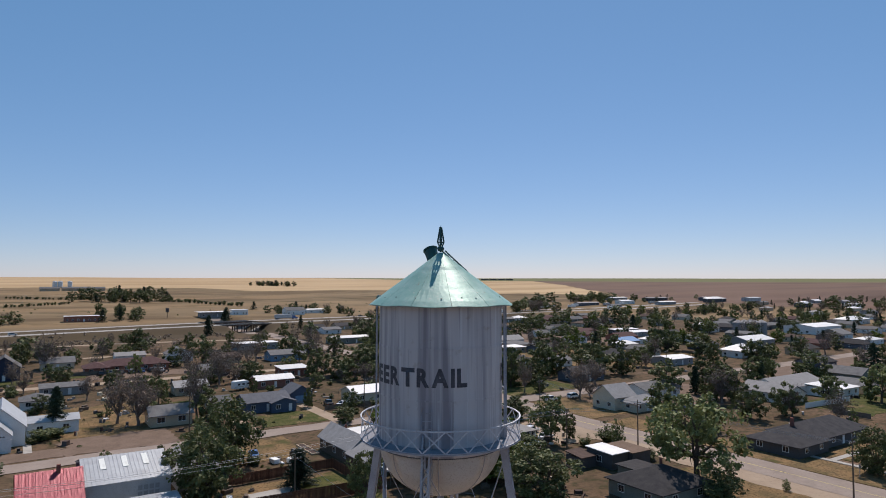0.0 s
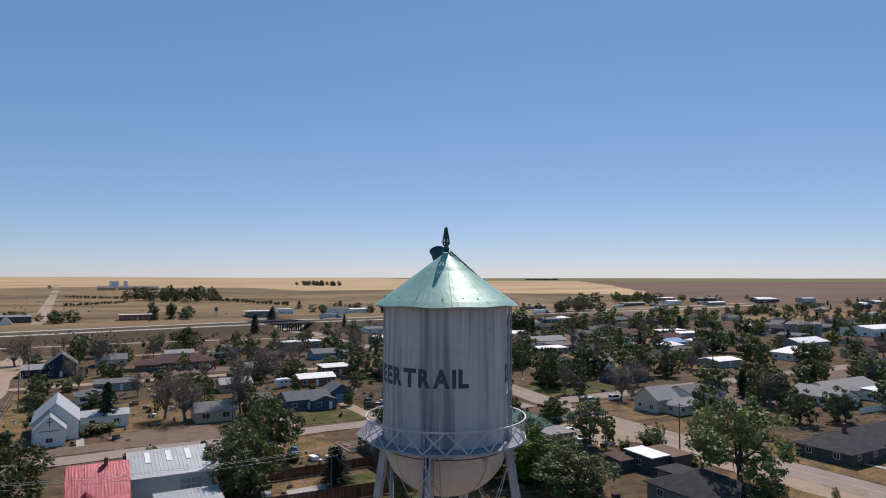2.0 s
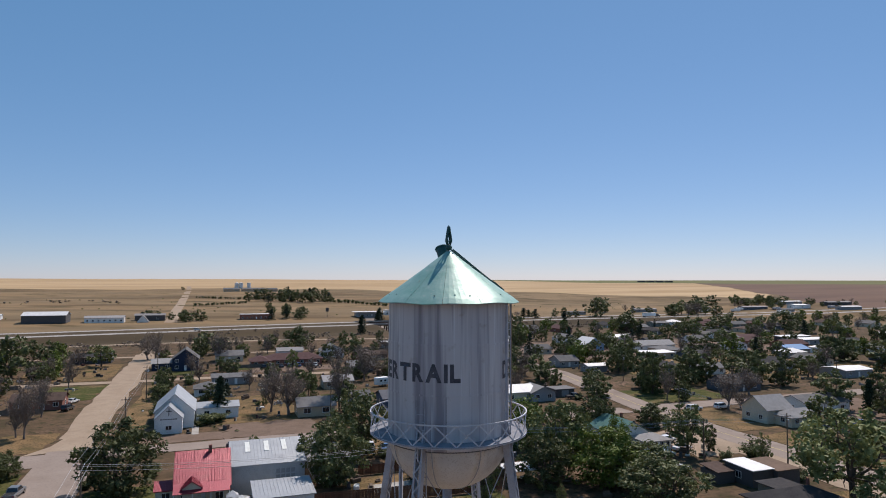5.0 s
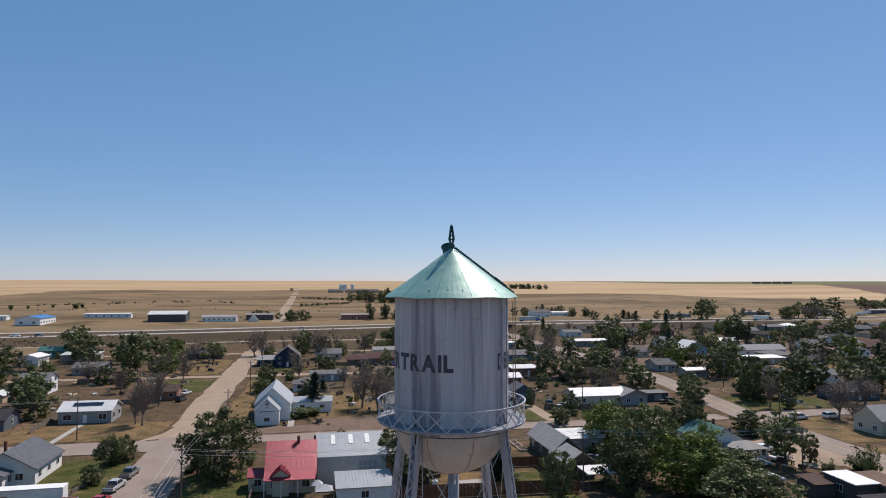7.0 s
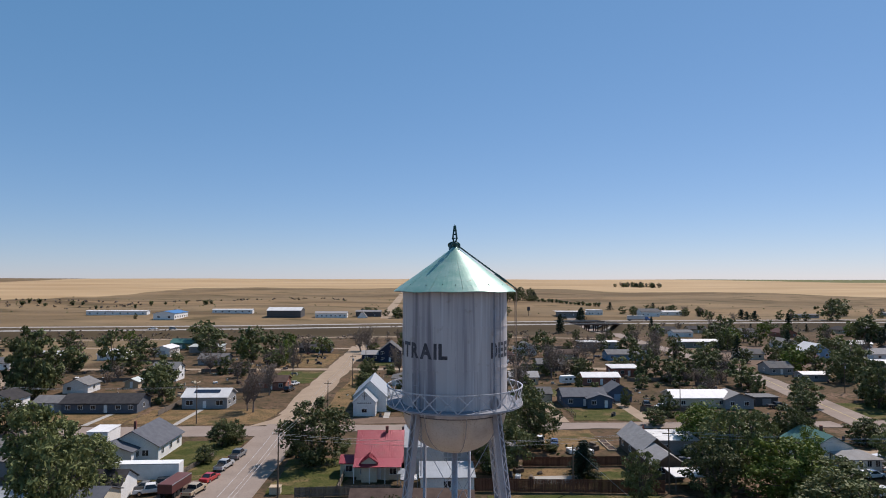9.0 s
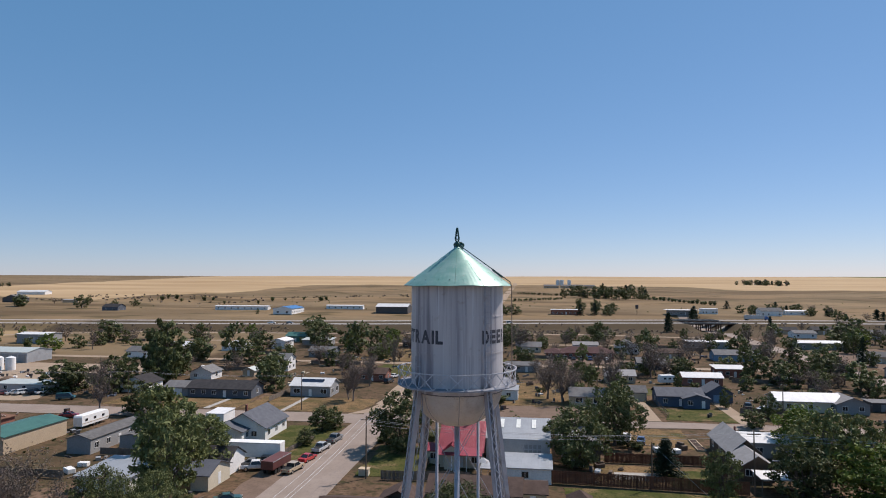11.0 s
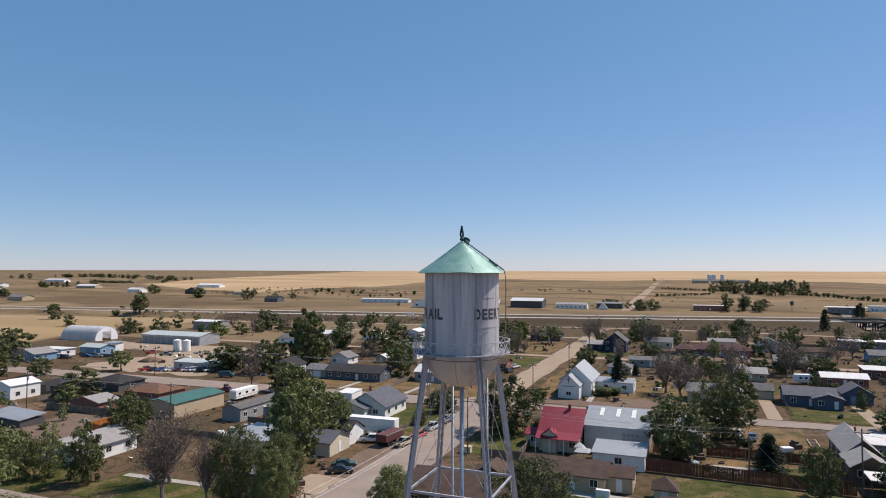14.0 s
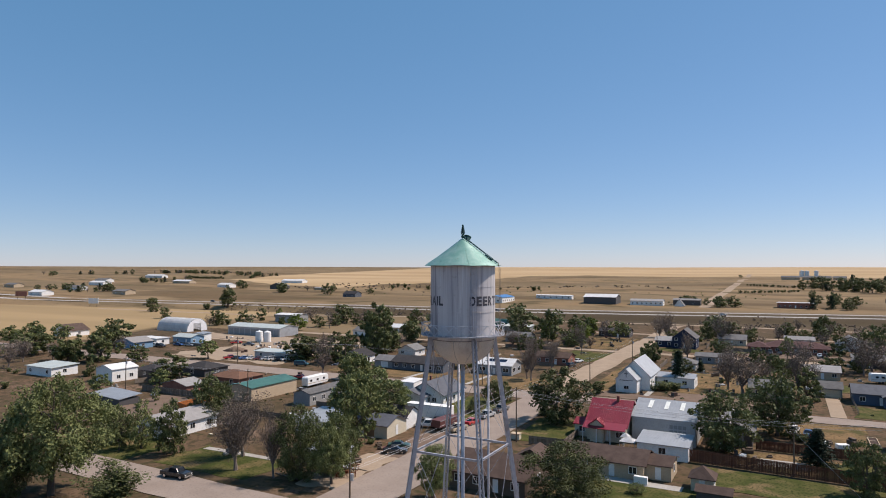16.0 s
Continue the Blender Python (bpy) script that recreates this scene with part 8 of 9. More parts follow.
for ob in list(bpy.data.objects):
    if ob.parent is None and ob.type == "EMPTY" and ob.get("category") not in ("tree", "bush"):
        TAKEN.append((ob.location.x, ob.location.y, 9))
for gx in range(160, 700, 27):
    for gy in range(20, 430, 34):
        x, y = gx + rs.uniform(-8, 8), gy + rs.uniform(-9, 9)
        skip, kind, turn = rs.random(), rs.randrange(len(LOOKS)), rs.random()
        w, d = rs.uniform(10, 17), rs.uniform(8, 11)
        if kind in (4, 7) and turn > 0.35:
            kind = 5
        if skip < 0.22 or not free(x, y, 7) or abs(y - 133) < 12 or y > hwy_y(x) - 40 or math.hypot(x, y) > 640 or (x < 175 and y < 100):
            continue
        wall, roof = LOOKS[kind]
        if turn > 0.6:
            w, d = d, w
        house(f"{WORDS[wall]} town house with {WORDS[roof]}", x - w / 2, y - d / 2, x + w / 2, y + d / 2, rs.uniform(2.6, 3.2), rs.uniform(1.3, 2.3), ("x", "hip", "x")[kind % 3] if turn <= 0.6 else ("y", "hip")[kind % 2],
              wall, roof, wins=(2, 0, 0, 1) if x < 420 else (1, 0, 0, 1), door="s" if x < 420 else "", group="houses of the eastern streets")
        TAKEN.append((x, y, 8))
for k in range(310):
    x, y = rs.uniform(120, 640), rs.uniform(40, 440)
    kind, h, w = rs.choice(("elm", "elm", "cotton", "elm", "bare", "bare", "conifer", "maple")), rs.uniform(6, 12.5), rs.uniform(6, 12)
    if abs(y - 133) < 7 or y > hwy_y(x) - 24 or not free(x, y, -1.5) or math.hypot(x, y) < 190 or abs(x - 122) < 9:
        continue
    tree(kind, x, y, h, min(w, h * (0.5 if kind == "conifer" else 0.95)))
    TAKEN.append((x, y, 2))
for k in range(150):
    x, y = rs.uniform(640, 1010), rs.uniform(235, 470)
    kind, h = rs.choice(("elm", "cotton", "elm", "bare", "conifer")), rs.uniform(5, 12)
    if y < hwy_y(x) - 14 and free(x, y, 1):
        tree(kind, x, y, h, h * (0.5 if kind == "conifer" else rs.uniform(0.75, 1.1)))
for k in range(105):
    x, y = rs.uniform(-300, -50), rs.uniform(165, 335)
    kind, h, w = rs.choice(("elm", "cotton", "elm", "bare", "bare", "maple", "bush")), rs.uniform(5.5, 11), rs.uniform(6, 11)
    if not free(x, y, 0) or abs(y - 236) < 5 or abs(y - 318) < 5 or (x < -145 and y < 232):
        continue
    tree(kind, x, y, h * (0.35 if kind == "bush" else 1), min(w, h * 1.2) * (0.5 if kind == "bush" else 1))
    TAKEN.append((x, y, 2))
for k in range(110):
    x, y = rs.uniform(-28, 110), rs.uniform(170, 370)
    kind, h, w = rs.choice(("elm", "cotton", "bare", "bare", "bare", "bush", "elm")), rs.uniform(5, 10), rs.uniform(5, 9)
    if not free(x, y, 0) or abs(y - 236) < 5 or (5 < x < 45 and 244 < y < 264):
        continue
    tree(kind, x, y, h * (0.35 if kind == "bush" else 1), min(w, h * 1.2) * (0.5 if kind == "bush" else 1))
    TAKEN.append((x, y, 2))
for x0, y0, x1, y1, count in ((44, 58, 98, 124, 26), (-30, 104, 36, 126, 8), (-280, 60, -150, 130, 22), (-150, 60, -104, 112, 14), (-90, 48, -46, 98, 14), (150, 20, 260, 90, 22), (-28, 140, 100, 200, 26)):
    for k in range(count):
        x, y = rs.uniform(x0, x1), rs.uniform(y0, y1)
        kind, h = rs.choice(("bush", "bush", "young", "elm", "bush")), rs.uniform(3.5, 7)
        if free(x, y, -1.0) and not any(abs(ob_x - x) < 7 and abs(ob_y - y) < 7 for ob_x, ob_y, r in TAKEN if r == 9):
            tree(kind, x, y, h * (0.4 if kind == "bush" else 1), h * (0.55 if kind != "young" else 0.5))
            TAKEN.append((x, y, 2))
# groves, hedge rows and farm trees beyond the highway
for x0, y0, x1, y1, count, low, high in ((44, 800, 140, 905, 16, 5, 10), (96, 900, 165, 1010, 12, 6, 12), (446, 1440, 548, 1540, 30, 9, 14), (-850, 450, -735, 500, 16, 6, 10),
                                         (-1010, 690, -925, 780, 12, 7, 11), (-1390, 1060, -1030, 1130, 80, 6, 10), (-1480, 770, -1330, 1060, 12, 8, 12), (186, 560, 262, 660, 22, 5, 9),
                                         (-60, 530, -20, 556, 7, 6, 9), (236, 505, 330, 540, 12, 5, 9), (-530, 560, -420, 610, 5, 7, 12)):
    for k in range(count):
        h = rs.uniform(low, high)
        tree(rs.choice(("elm", "elm", "conifer", "elm", "bare")), rs.uniform(x0, x1), rs.uniform(y0, y1), h, h * rs.uniform(0.8, 1.25))
for xa, ya, xb, yb, count, high in ((-22, 742, 34, 806, 18, 3.2), (-24, 918, 36, 890, 16, 3.2), (130, 800, 192, 690, 20, 4.5), (-1115, 920, -985, 895, 20, 6.0), (-1150, 1170, -1010, 1000, 18, 7.0)):
    for k in range(count):
        f = k / (count - 1)
        tree("bush", xa + (xb - xa) * f + rs.uniform(-1, 1), ya + (yb - ya) * f + rs.uniform(-2, 2), high * rs.uniform(0.7, 1.2), high * rs.uniform(0.9, 1.4))
for x, y, h, w in ((-521, 556, 12, 13), (-638, 608, 12, 16), (-413, 367, 15.5, 13), (-499, 357, 6, 10), (-28, 543, 8, 9), (67, 557, 9, 13), (55, 552, 13, 9), (42, 569, 13, 9), (60, 592, 10, 9), (47, 598, 7, 8), (74, 588, 8, 9)):
    tree("elm", x, y, h, w)
# trees along the western yards
for x, y, h, w in ((-235, 96, 9, 10), (-229, 104, 8, 9), (-245, 101, 9, 10), (-222, 103, 7, 8), (-298, 125, 9, 10), (-282, 122, 8, 9), (-266, 118, 9, 11), (-314, 145, 9, 11), (-300, 150, 8, 10), (-225, 130, 8, 8)):
    tree("bare" if int(x) % 2 else "cotton", x, y, h, w)
for x, y, h, w in ((-180, 136, 8, 8), (-71, 92, 11, 9), (-62, 88, 9, 8), (-140, 82, 6, 6), (-150, 70, 6, 6)):
    tree("cotton", x, y, h, w)
for x0, y0, x1, y1, count, low, high in ((420, 488, 475, 525, 12, 9, 16), (620, 590, 700, 640, 12, 9, 14), (380, 540, 800, 620, 26, 5, 9), (500, 415, 760, 445, 26, 4, 7), (330, 430, 520, 455, 12, 4, 6)):
    for k in range(count):
        h = rs.uniform(low, high)
        tree(rs.choice(("elm", "cotton", "elm", "bare")), rs.uniform(x0, x1), rs.uniform(y0, y1), h, h * rs.uniform(0.8, 1.2))
for k in range(120):
    x, y = rs.uniform(56, 290), rs.uniform(48, 300)
    h = rs.uniform(6, 12)
    if not free(x, y, -1.5) or abs(y - 131) < 7 or abs(x - 108 - max(0, y - 110) * 0.15) < 11 or any(math.hypot(a - x, b - y) < 11 for a, b, r in TAKEN if r > 7) or (x < 110 and 56 < y < 125):
        continue
    tree(rs.choice(("elm", "elm", "cotton", "bare", "elm")), x, y, h, h * rs.uniform(0.8, 1.2))
    TAKEN.append((x, y, 2.5))

# ---- parked vehicles ----
vehicle("pickup", "silver", -40.6, 95.2, 82, "at the street's edge")
vehicle("pickup", "grey", -40.2, 103.0, 84, "at the street's edge")
vehicle("sedan", "red", -40.8, 87.6, 78, "at the street's edge")
vehicle("pickup", "tan", -41.0, 80.4, 80, "at the street's edge")
box_trailer("rusty maroon flat-sided trailer beside the street", -44.4, 80.6, 84, 7.0, 2.6, "maroon_paint")
vehicle("pickup", "white", -48.4, 80.4, 20, "beside the trailer")
vehicle("suv", "black", -46.6, 84.0, 10, "beside the trailer")
vehicle("sedan", "grey", -50.0, 82.6, 15, "beside the trailer")
vehicle("sedan", "black", -43.9, 59.4, 28, "before the tan garage")
vehicle("sedan", "green", -45.2, 62.8, 28, "before the tan garage")
vehicle("pickup", "black", -69.0, 29.4, 6, "in tree shade at the kerb")
vehicle("van", "teal", -134.4, 138.4, 24, "under trees by the side street")
vehicle("sedan", "blue", 27.0, 112.0, 80, "on the dry lot")
vehicle("pickup", "white", 24.0, 113.0, 80, "on the dry lot")
vehicle("suv", "white", 89.5, 96.6, 10, "beside the cottage")
vehicle("sedan", "white", 88.4, 90.2, 8, "beside the cottage")
vehicle("pickup", "white", 75.6, 76.4, 12, "between the trees")
vehicle("sedan", "white", 81.5, 87.0, 10, "beside the cottage")
vehicle("suv", "white", 122.0, 124.6, 2, "along the side street")
vehicle("suv", "white", 131.5, 124.2, 3, "along the side street")
vehicle("pickup", "black", 62.4, 155.0, 80, "beside the blue garage")
vehicle("sedan", "white", 66.0, 152.4, 20, "beside the blue garage")
vehicle("pickup", "black", 99.6, 152.6, 0, "before the dark garage")
vehicle("pickup", "blue", 147.4, 94.0, 20, "beside the pale house")
vehicle("sedan", "white", -47.6, 196.0, 70, "beside the dirt street")
vehicle("suv", "black", -46.8, 184.0, 75, "beside the dirt street")
for k, (kind, paint) in enumerate((("suv", "black"), ("pickup", "grey"), ("sedan", "black"), ("suv", "silver"), ("pickup", "blue"), ("suv", "black"), ("sedan", "white"))):
    vehicle(kind, paint, 13.0 + 3.6 * k, 258.6 + 0.3 * (k % 2), 90, "before the lodge")
for k, (kind, paint) in enumerate((("pickup", "red"), ("sedan", "black"), ("sedan", "blue"), ("sedan", "white"), ("sedan", "maroon"), ("sedan", "silver"), ("suv", "white"), ("suv", "black"), ("pickup", "white"))):
    vehicle(kind, paint, -171.0 + 2.9 * k, 139.0 + 0.9 * k, 62, "in a row by the yard")
for k, (kind, paint, x, y, r) in enumerate((("sedan", "blue", -226, 160, 10), ("sedan", "silver", -220, 161, 14), ("suv", "white", -233, 153, 5), ("suv", "black", -228, 152, 8), ("pickup", "white", -216, 206, 10),
                                            ("sedan", "red", -116, 116.5, 15), ("sedan", "maroon", -110.5, 117.6, 14), ("pickup", "grey", -197, 175, 30), ("pickup", "red", -208, 178, 60))):
    vehicle(kind, paint, x, y, r, "near the yard")
camper("small white camper beside the red house", 48.5, 196.5, 15, 5.5)
for x, dy, cab, lab in ((388, 8, "paint_black", "semi-truck with a pale trailer on the highway"), (560, 8, "paint_white", "white semi-truck on the highway"), (175, 42, "paint_blue", "semi-truck on the far carriageway")):
    y = hwy_y(x) + dy
    box_trailer(lab, x, y, 5, 15, 4.1, "trim_white" if x != 175 else "wall_metal", crest(x, y) + 0.12, "semi_truck", cab)
for x, dy, kind, paint in ((-185, 8, "pickup", "white"), (-172, 8, "suv", "grey"), (-16, 8, "suv", "silver"), (250, 42, "sedan", "black"), (-470, 40, "suv", "black")):
    vehicle(kind, paint, x, hwy_y(x) + dy, 6, "on the highway")


# ---- poles, wires, signs ----
def power_pole(x, y, h, arm=0):
    ob = thing("utility_pole", "weathered wooden utility pole", "pole", x, y, rise(x, y), arm, group="utility poles")
    part("mast", pipe((0, 0, -0.3), (0, 0, h), 0.16, 0.1, 8), "wood_pole", ob)
    part("crossarm", box(-1.1, -0.06, h - 0.75, 1.1, 0.06, h - 0.62), "wood_pole", ob)
    for s in (-1, -0.4, 0.4, 1):
        part("insulator", pipe((s, 0, h - 0.62), (s, 0, h - 0.45), 0.045, 0.03, 6), "trim_white", ob)
    if arm % 2:
        part("transformer", pipe((0.3, 0, h - 2.2), (0.3, 0, h - 1.3), 0.22, n=10), "wall_metal", ob)
    return ob


def wire(a, b, sag=0.7):
    """A sagging cable between two points."""
    a, b = Vector(a), Vector(b)
    vs, fs = [], []
    tube(vs, fs, [a.lerp(b, k / 12) - Vector((0, 0, 4 * sag * k / 12 * (1 - k / 12))) for k in range(13)], [0.02] * 13, 3)
    tagged(new("power_line", from_lists("power_line", vs, fs, "wall_metal")), "thin grey overhead power line", "cable")


POLES = ((-26.4, 78.4, 11.2), (-27.4, 196.5, 10.5), (40.5, 79.4, 10.8), (109 - 6.5, 107.7, 10.5), (100.2, 73.2, 10.5), (85.4, 80.1, 9.0), (-27.0, 137.0, 10.5), (-25.8, 20.0, 11.0), (102.0, 30.0, 10.5), (24.0, 80.3, 8.0),
         (-27.8, 250.0, 10.0), (-112.0, 135.0, 10.0), (-60.0, 135.0, 10.0), (-160.0, 132.0, 10.0), (150.0, 139.0, 10.0), (196.0, 139.0, 10.0), (136.0, 178.0, 10.0), (139.0, 225.0, 10.0), (-99.0, 76.0, 10.0), (-147.0, 76.0, 10.0), (20, 139, 10.0), (66, 139, 10.0))
for k, (x, y, h) in enumerate(POLES):
    power_pole(x, y, h, k % 3)
for s in (-1, 0.4, 1):
    wire((-26.4 + s, 78.4, 10.6), (-27.0 + s, 137.0, 9.9))
    wire((-27.0 + s, 137.0, 9.9), (-27.4 + s, 196.5, 9.9))
    wire((-26.4 + s, 78.4, 10.6), (-25.8 + s, 20.0, 10.4))
    wire((40.5, 79.4 + 0.4 * s, 10.2 + 0.3 * s), (85.4, 80.1 + 0.4 * s, 8.6 + 0.3 * s), 0.5)
    wire((40.5, 79.4 + 0.4 * s, 10.2 + 0.3 * s), (-26.4, 78.4 + 0.4 * s, 10.2 + 0.3 * s), 1.6)
    wire((85.4, 80.1 + 0.4 * s, 8.6 + 0.3 * s), (100.2, 73.2 + 0.4 * s, 9.6 + 0.3 * s), 0.3)
    wire((102.5 + s, 107.7, 9.9), (100.2 + s, 73.2, 9.9))
    wire((100.2 + s, 73.2, 9.9), (102.0 + s, 30.0, 9.9))
    wire((-99 , 76 + s, 9.4), (-147, 76 + s, 9.4))
    wire((-60, 135 + s, 9.4), (-112, 135 + s, 9.4))
    wire((-112, 135 + s, 9.4), (-160, 132 + s, 9.4))
wire((24.0, 80.3, 7.7), (33, 72, 0.3), 0.1)
for x, y in ((118.8, 64), (117.8, 36), (97.5, 78), (104.0, 122), (118.2, 30)):
    sg = thing("road_sign", "small road sign on a thin post", "sign", x, y, 0)
    part("post", box(-0.04, -0.04, 0, 0.04, 0.04, 2.4), "steel_paint", sg)
    part("plate", box(-0.32, -0.03, 1.75, 0.32, 0.03, 2.4, 0.02), "wall_tan" if y > 70 else "wall_metal", sg)
for x, y, w in ((-690, 345, 12), (-552, 334, 9)):
    bb = thing("billboard", "highway billboard on posts", "billboard", x, y, rise(x, y), 30)
    part("panel", box(-w / 2, -0.2, 3, w / 2, 0.2, 8, 0.05), "trim_white" if w == 9 else "wall_brick", bb)
    for s in (-0.35, 0.35):
        part("post", box(w * s - 0.15, 0.2, -0.2, w * s + 0.15, 0.5, 7), "wood_pole", bb)
hs = thing("highway_sign", "tall roadside pylon sign", "sign", 92, 560, rise(92, 560))
part("post", box(-0.2, -0.2, 0, 0.2, 0.2, 7), "wood_pole", hs)
part("panel", box(-1.3, -0.3, 5, 1.3, 0.3, 8.5, 0.1), "wall_dark", hs)

# ---- clutter in the yards ----
rc = random.Random(5)
SCRAP = (("wall_umber", "brown scrap metal piece in the yard", "scrap_metal", "scrap"), ("wood_grey", "weathered timber piece on the ground", "timber_piece", "timber"), ("trim_white", "pale crate in a back yard", "crate", "crate"),
         ("wall_dark", "dark bin in a back yard", "bin", "bin"))


def scrap(x, y, key, size):
    mt, lab, nm, cat = SCRAP[key]
    bm = bmesh.new()
    if key == 1:
        add_box(bm, -size * 1.8, -0.15, 0, size * 1.8, 0.15, 0.16, None, 0.02)
    elif key == 3:
        add_pipe(bm, (0, 0, 0), (0, 0, 1.0), 0.3, 0.36, 10)
    else:
        add_box(bm, -size, -size * 0.6, 0, size, size * 0.6, size * 0.8, None, 0.08)
        if key == 0:
            add_box(bm, -size * 0.5, -size * 0.3, size * 0.8, size * 0.9, size * 0.3, size * 1.2, None, 0.06)
    ob = tagged(new(nm, mesh_of(bm, nm, mt)), lab, cat, "clutter in the yards")
    ob.matrix_world = pose(x, y, 0.02, 0, 0, rc.uniform(0, 180))


for x0, y0, x1, y1, count in ((-54, 38, -43, 56, 16), (-205, 172, -160, 186, 16), (-128, 76, -108, 95, 14), (-90, 62, -62, 84, 16), (10, 82, 20, 94, 12), (26, 97, 37, 112, 10), (58, 84, 90, 96, 12), (66, 160, 110, 190, 12),
                              (-140, 196, -60, 232, 18), (20, 205, 110, 232, 14), (-10, 166, 30, 192, 8), (-250, 176, -215, 200, 10), (46, 62, 70, 84, 8), (-58, 56, -46, 64, 6)):
    for k in range(count):
        scrap(rc.uniform(x0, x1), rc.uniform(y0, y1), rc.randrange(4), rc.uniform(0.4, 1.2))




def implement(x, y, turn):
    """An old hay rake: a drawbar frame on two spoked wheels with a row of curved tines."""
    ob = thing("hay_rake", "rusty old hay rake on iron wheels on the verge", "farm machine", x, y, 0.05, turn)
    bm = bmesh.new()
    add_bar(bm, (-1.5, 0, 0.7), (1.5, 0, 0.7), 0.12)
    add_bar(bm, (-1.0, 0, 0.7), (0, 2.0, 0.5), 0.1)
    add_bar(bm, (1.0, 0, 0.7), (0, 2.0, 0.5), 0.1)
    add_box(bm, -0.4, -0.1, 0.75, 0.4, 0.4, 1.15, None, 0.05)
    part("rake_frame", bm, "rust", ob)
    for sx in (-1.6, 1.6):
        bm = bmesh.new()
        for k in range(16):
            a0, a1 = math.tau * k / 16, math.tau * (k + 1) / 16
            add_bar(bm, (sx, 0.68 * math.cos(a0), 0.7 + 0.68 * math.sin(a0)), (sx, 0.68 * math.cos(a1), 0.7 + 0.68 * math.sin(a1)), 0.1, 0.06)
            if k % 2 == 0:
                add_bar(bm, (sx, 0, 0.7), (sx, 0.68 * math.cos(a0), 0.7 + 0.68 * math.sin(a0)), 0.04)
        part("spoked_wheel", bm, "rust", ob)
    for k in range(12):
        bm = bmesh.new()
        px = -1.4 + 0.255 * k
        prev = (px, -0.05, 0.8)
        for q in range(1, 6):
            a0 = math.pi * q / 6
            nxt = (px, -0.45 - 0.45 * math.sin(a0) * 1.0 + 0.4 * (1 - q / 5), 0.8 - 0.75 * q / 5)
            add_bar(bm, prev, nxt, 0.03)
            prev = nxt
        part("tine", bm, "rust", ob)


implement(-43.6, 43.2, 30)
implement(-45.4, 47.0, -20)
bed = thing("raised_bed", "low timber-edged garden bed beside the house", "garden bed", 37.8, 106.9, 0.03)
for a, b in (((0, 0), (0, 9.0)), ((1.6, 0), (1.6, 9.0)), ((0, 0), (1.6, 0)), ((0, 9.0), (1.6, 9.0)), ((0, 3.0), (1.6, 3.0)), ((0, 6.0), (1.6, 6.0))):
    bm = bmesh.new()
    add_bar(bm, (*a, 0.15), (*b, 0.15), 0.16, 0.3)
    part("timber_edge", bm, "wall_tan", bed)
part("soil", box(0.05, 0.05, 0.0, 1.55, 8.95, 0.2), "roof_shingle_brown", bed)

# ---- weeds and low growth ----
def weeds(name, label, areas, count, size, material, seed):
    """Tufts scattered over plots of the plan, one mesh."""
    nr = np.random.RandomState(seed)
    span = [(x1 - x0) * (y1 - y0) for x0, y0, x1, y1 in areas]
    spots = []
    for (x0, y0, x1, y1), s in zip(areas, span):
        for k in range(int(count * s / sum(span))):
            x, y = nr.uniform(x0, x1), nr.uniform(y0, y1)
            if noise.noise((x / 14, y / 14, 5.0)) < -0.05 or -42 < x < -29 or (100 < x < 115 and y < 130):
                continue
            spots.append(Vector((x, y, rise(x, y) + size * 0.5)))
    lv, lf = leaves(random.Random(seed), spots, 7, size * 0.75, size, 0.5)
    me = from_lists(name, lv, lf, material)
    tagged(new(name, me), label, "weeds", kind="stuff")


weeds("bank_scrub", "dark scrub on the highway bank", ((-420, 352, -260, 384), (-260, 372, -40, 404), (-40, 396, 110, 438), (160, 430, 420, 470)), 1500, 0.75, "leaf_dry", 23)
weeds("prairie_scrub", "scattered dark scrub on the prairie slope", ((-520, 560, -30, 900), (-30, 560, 520, 760)), 160, 0.9, "leaf_elm", 24)
weeds("slope_scrub", "loose rows of dry brush below the wheat slope", ((-330, 765, -100, 815), (-620, 660, -330, 770)), 210, 1.5, "leaf_dry", 27)
weeds("yard_scrub", "low green scrub along the fences", ((-29, 96, 36, 126), (44, 62, 98, 126), (-130, 56, -46, 118), (-29, 140, 100, 232)), 500, 0.4, "leaf_elm", 21)
# loose things lying about the yards
JUNK = ("wall_dark", "wood_grey", "wall_cream", "wall_blue_grey", "roof_shingle_brown", "rubber", "wall_metal", "concrete", "maroon_paint")


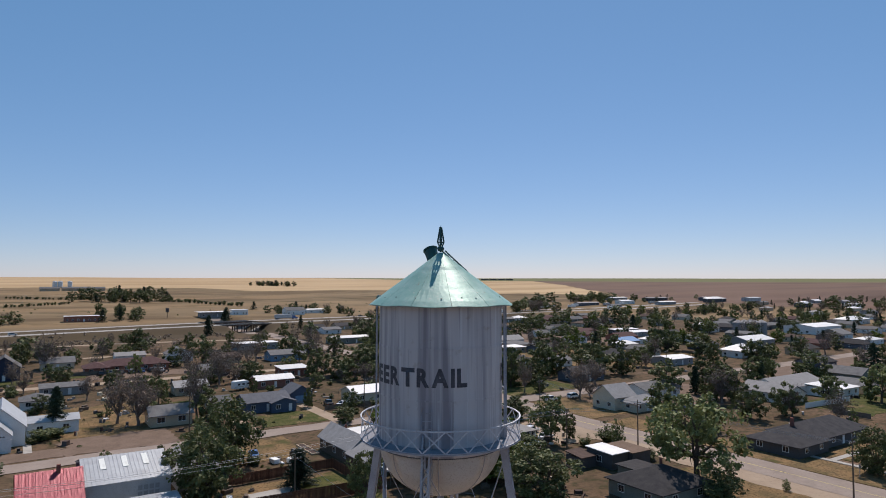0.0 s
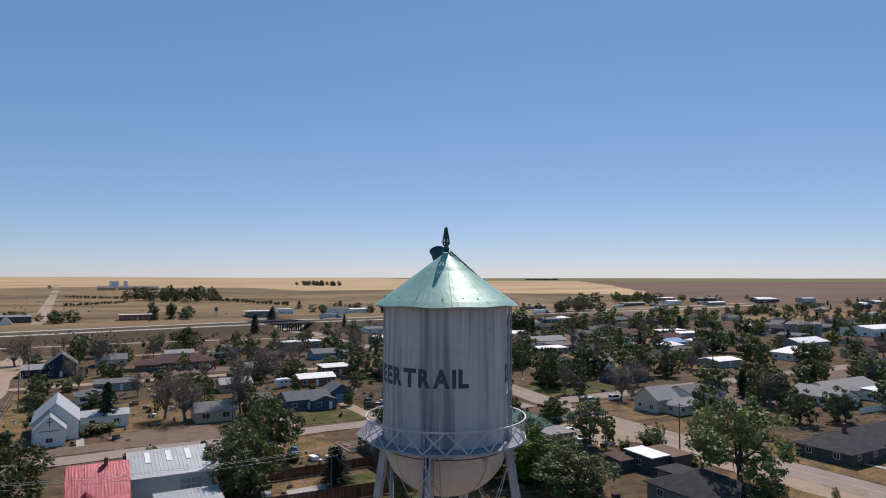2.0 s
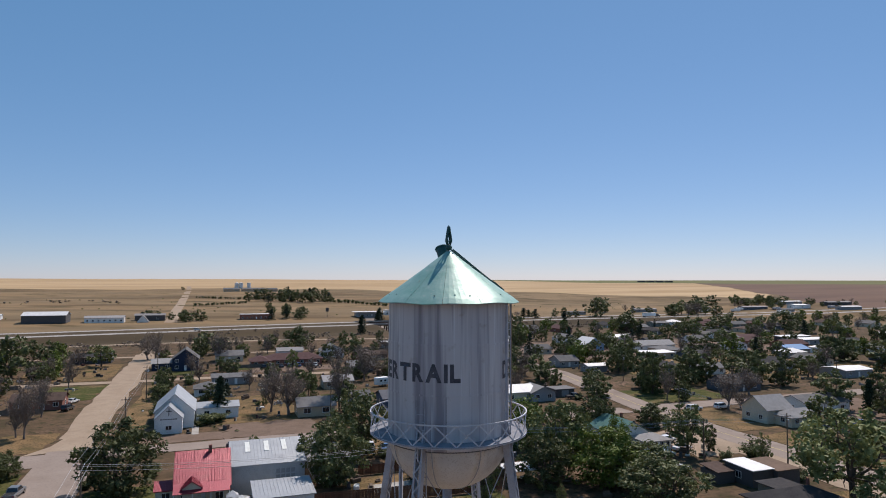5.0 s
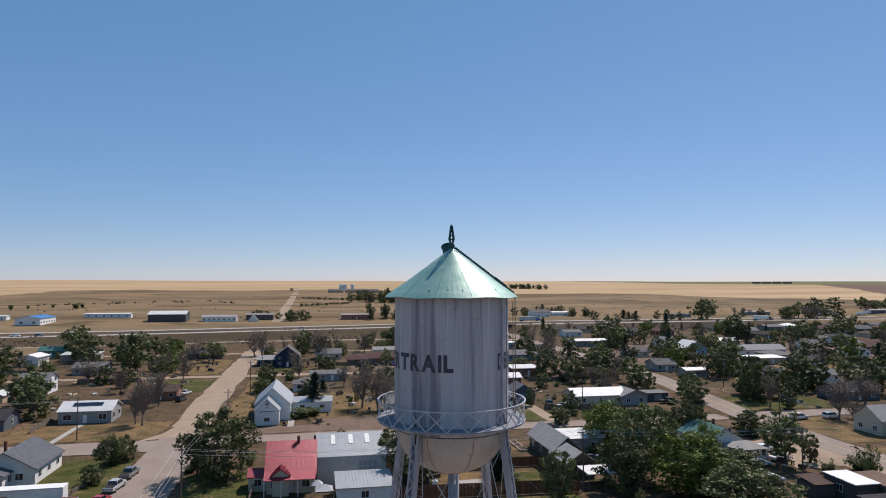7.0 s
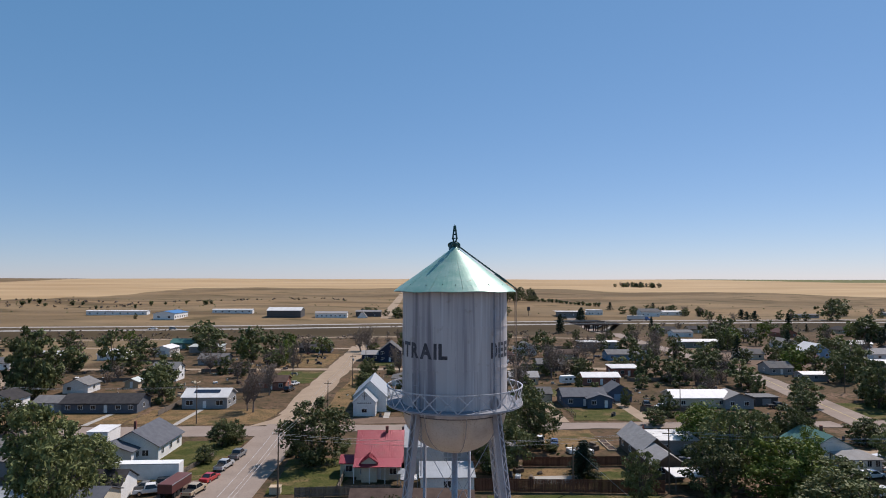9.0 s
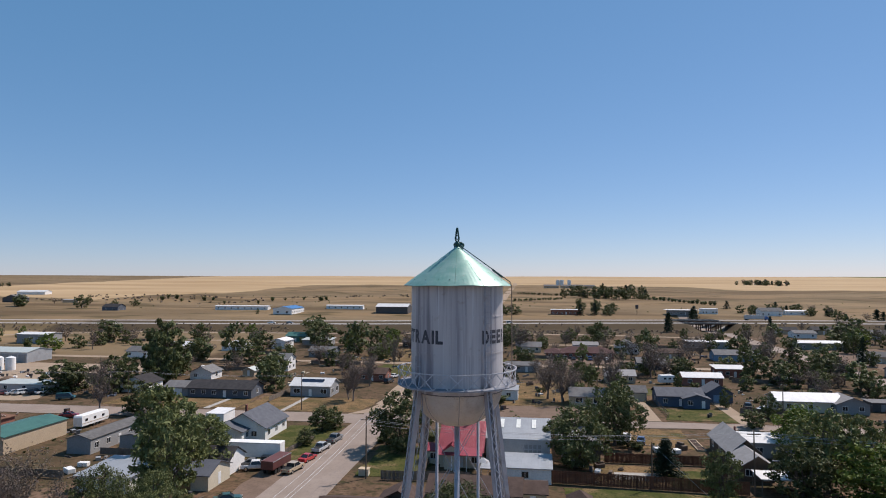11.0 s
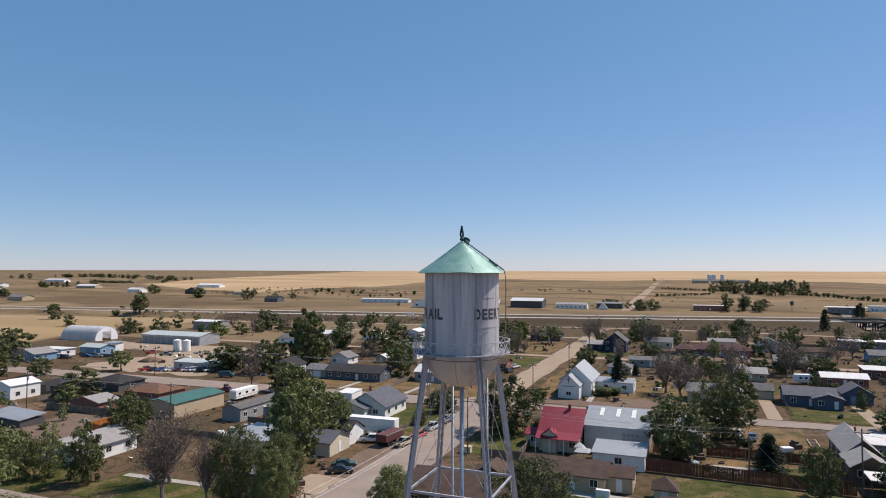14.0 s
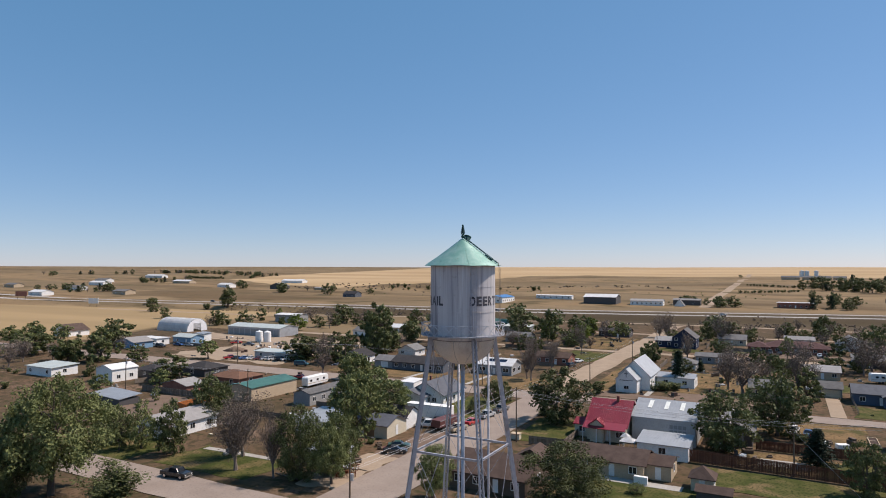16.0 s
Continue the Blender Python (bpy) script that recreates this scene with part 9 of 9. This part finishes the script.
def yard_junk(areas, seed):
    """Pallets, boards, drums and heaps, too many and too small to tell apart, in one mesh."""
    nr = random.Random(seed)
    bm = bmesh.new()
    for x0, y0, x1, y1, count in areas:
        for k in range(count):
            x, y = nr.uniform(x0, x1), nr.uniform(y0, y1)
            if not free(x, y, -1.5) or -43 < x < -30 or abs(y - 129) < 8 or (99 < x < 115 and y < 131):
                continue
            mt = nr.randrange(len(JUNK))
            before = len(bm.faces)
            for q in range(nr.choice((1, 2, 3))):
                px, py, a = x + nr.uniform(-1.2, 1.2), y + nr.uniform(-1.2, 1.2), nr.uniform(0, 3.1)
                kind = nr.random()
                if kind < 0.35:
                    size = (nr.uniform(1.2, 4.0), nr.uniform(0.15, 0.4), nr.uniform(0.1, 0.3))
                elif kind < 0.75:
                    size = (nr.uniform(0.5, 1.5), nr.uniform(0.5, 1.2), nr.uniform(0.3, 1.1))
                else:
                    bmesh.ops.create_cone(bm, cap_ends=True, segments=8, radius1=0.35, radius2=0.33, depth=0.9, matrix=Matrix.Translation((px, py, rise(x, y) + 0.47)))
                    continue
                bmesh.ops.create_cube(bm, size=1, matrix=Matrix.Translation((px, py, rise(x, y) + size[2] / 2 + 0.03)) @ Matrix.Rotation(a, 4, "Z") @ Matrix.Rotation(nr.uniform(-0.12, 0.12), 4, "X") @ Matrix.Diagonal((*size, 1)))
            bm.faces.ensure_lookup_table()
            for f in bm.faces[before:]:
                f.material_index = mt
    me = bpy.data.meshes.new("yard_junk")
    bm.to_mesh(me)
    bm.free()
    for mt in JUNK:
        me.materials.append(MATS[mt])
    tagged(new("yard_junk", me), "boards, drums and odds and ends lying about the yards", "clutter", kind="stuff")


yard_junk(((-200, 120, -120, 200, 70), (-165, 60, -100, 118, 40), (-28, 140, 100, 236, 80), (-100, 165, -46, 300, 60), (44, 50, 98, 126, 30), (125, 60, 260, 260, 90), (-28, 240, 120, 320, 50), (-90, 40, -46, 118, 24)), 31)


def yard_fences(count, seed):
    """Low wire and board fences between the back yards, in one mesh."""
    nr = random.Random(seed)
    bm = bmesh.new()
    for k in range(count):
        x, y = nr.choice(((nr.uniform(-28, 100), nr.uniform(140, 330)), (nr.uniform(-280, -50), nr.uniform(60, 320)), (nr.uniform(120, 420), nr.uniform(40, 330))))
        along, length = nr.random() < 0.5, nr.uniform(9, 24)
        pts = [(x + (q if along else 0), y + (0 if along else q)) for q in np.arange(0, length, 2.4)]
        if any(not free(px, py, -3.0) or -43 < px < -31 or abs(py - 130) < 8 or abs(py - 236) < 5 or 104 < px < 130 for px, py in pts):
            continue
        board = nr.random() < 0.45
        for px, py in pts:
            add_box(bm, px - 0.05, py - 0.05, -0.1, px + 0.05, py + 0.05, 1.35)
        ex, ey = pts[-1]
        for z0, z1 in (((0.1, 1.5),) if board else ((0.35, 0.42), (0.8, 0.87), (1.22, 1.3))):
            add_box(bm, x - 0.015, y - 0.015, z0, ex + 0.02, ey + 0.02, z1)
    tagged(new("yard_fences", mesh_of(bm, "yard_fences", "wood_grey")), "weathered low fences between the back yards", "fence", kind="stuff")


yard_fences(150, 41)
plant_all()
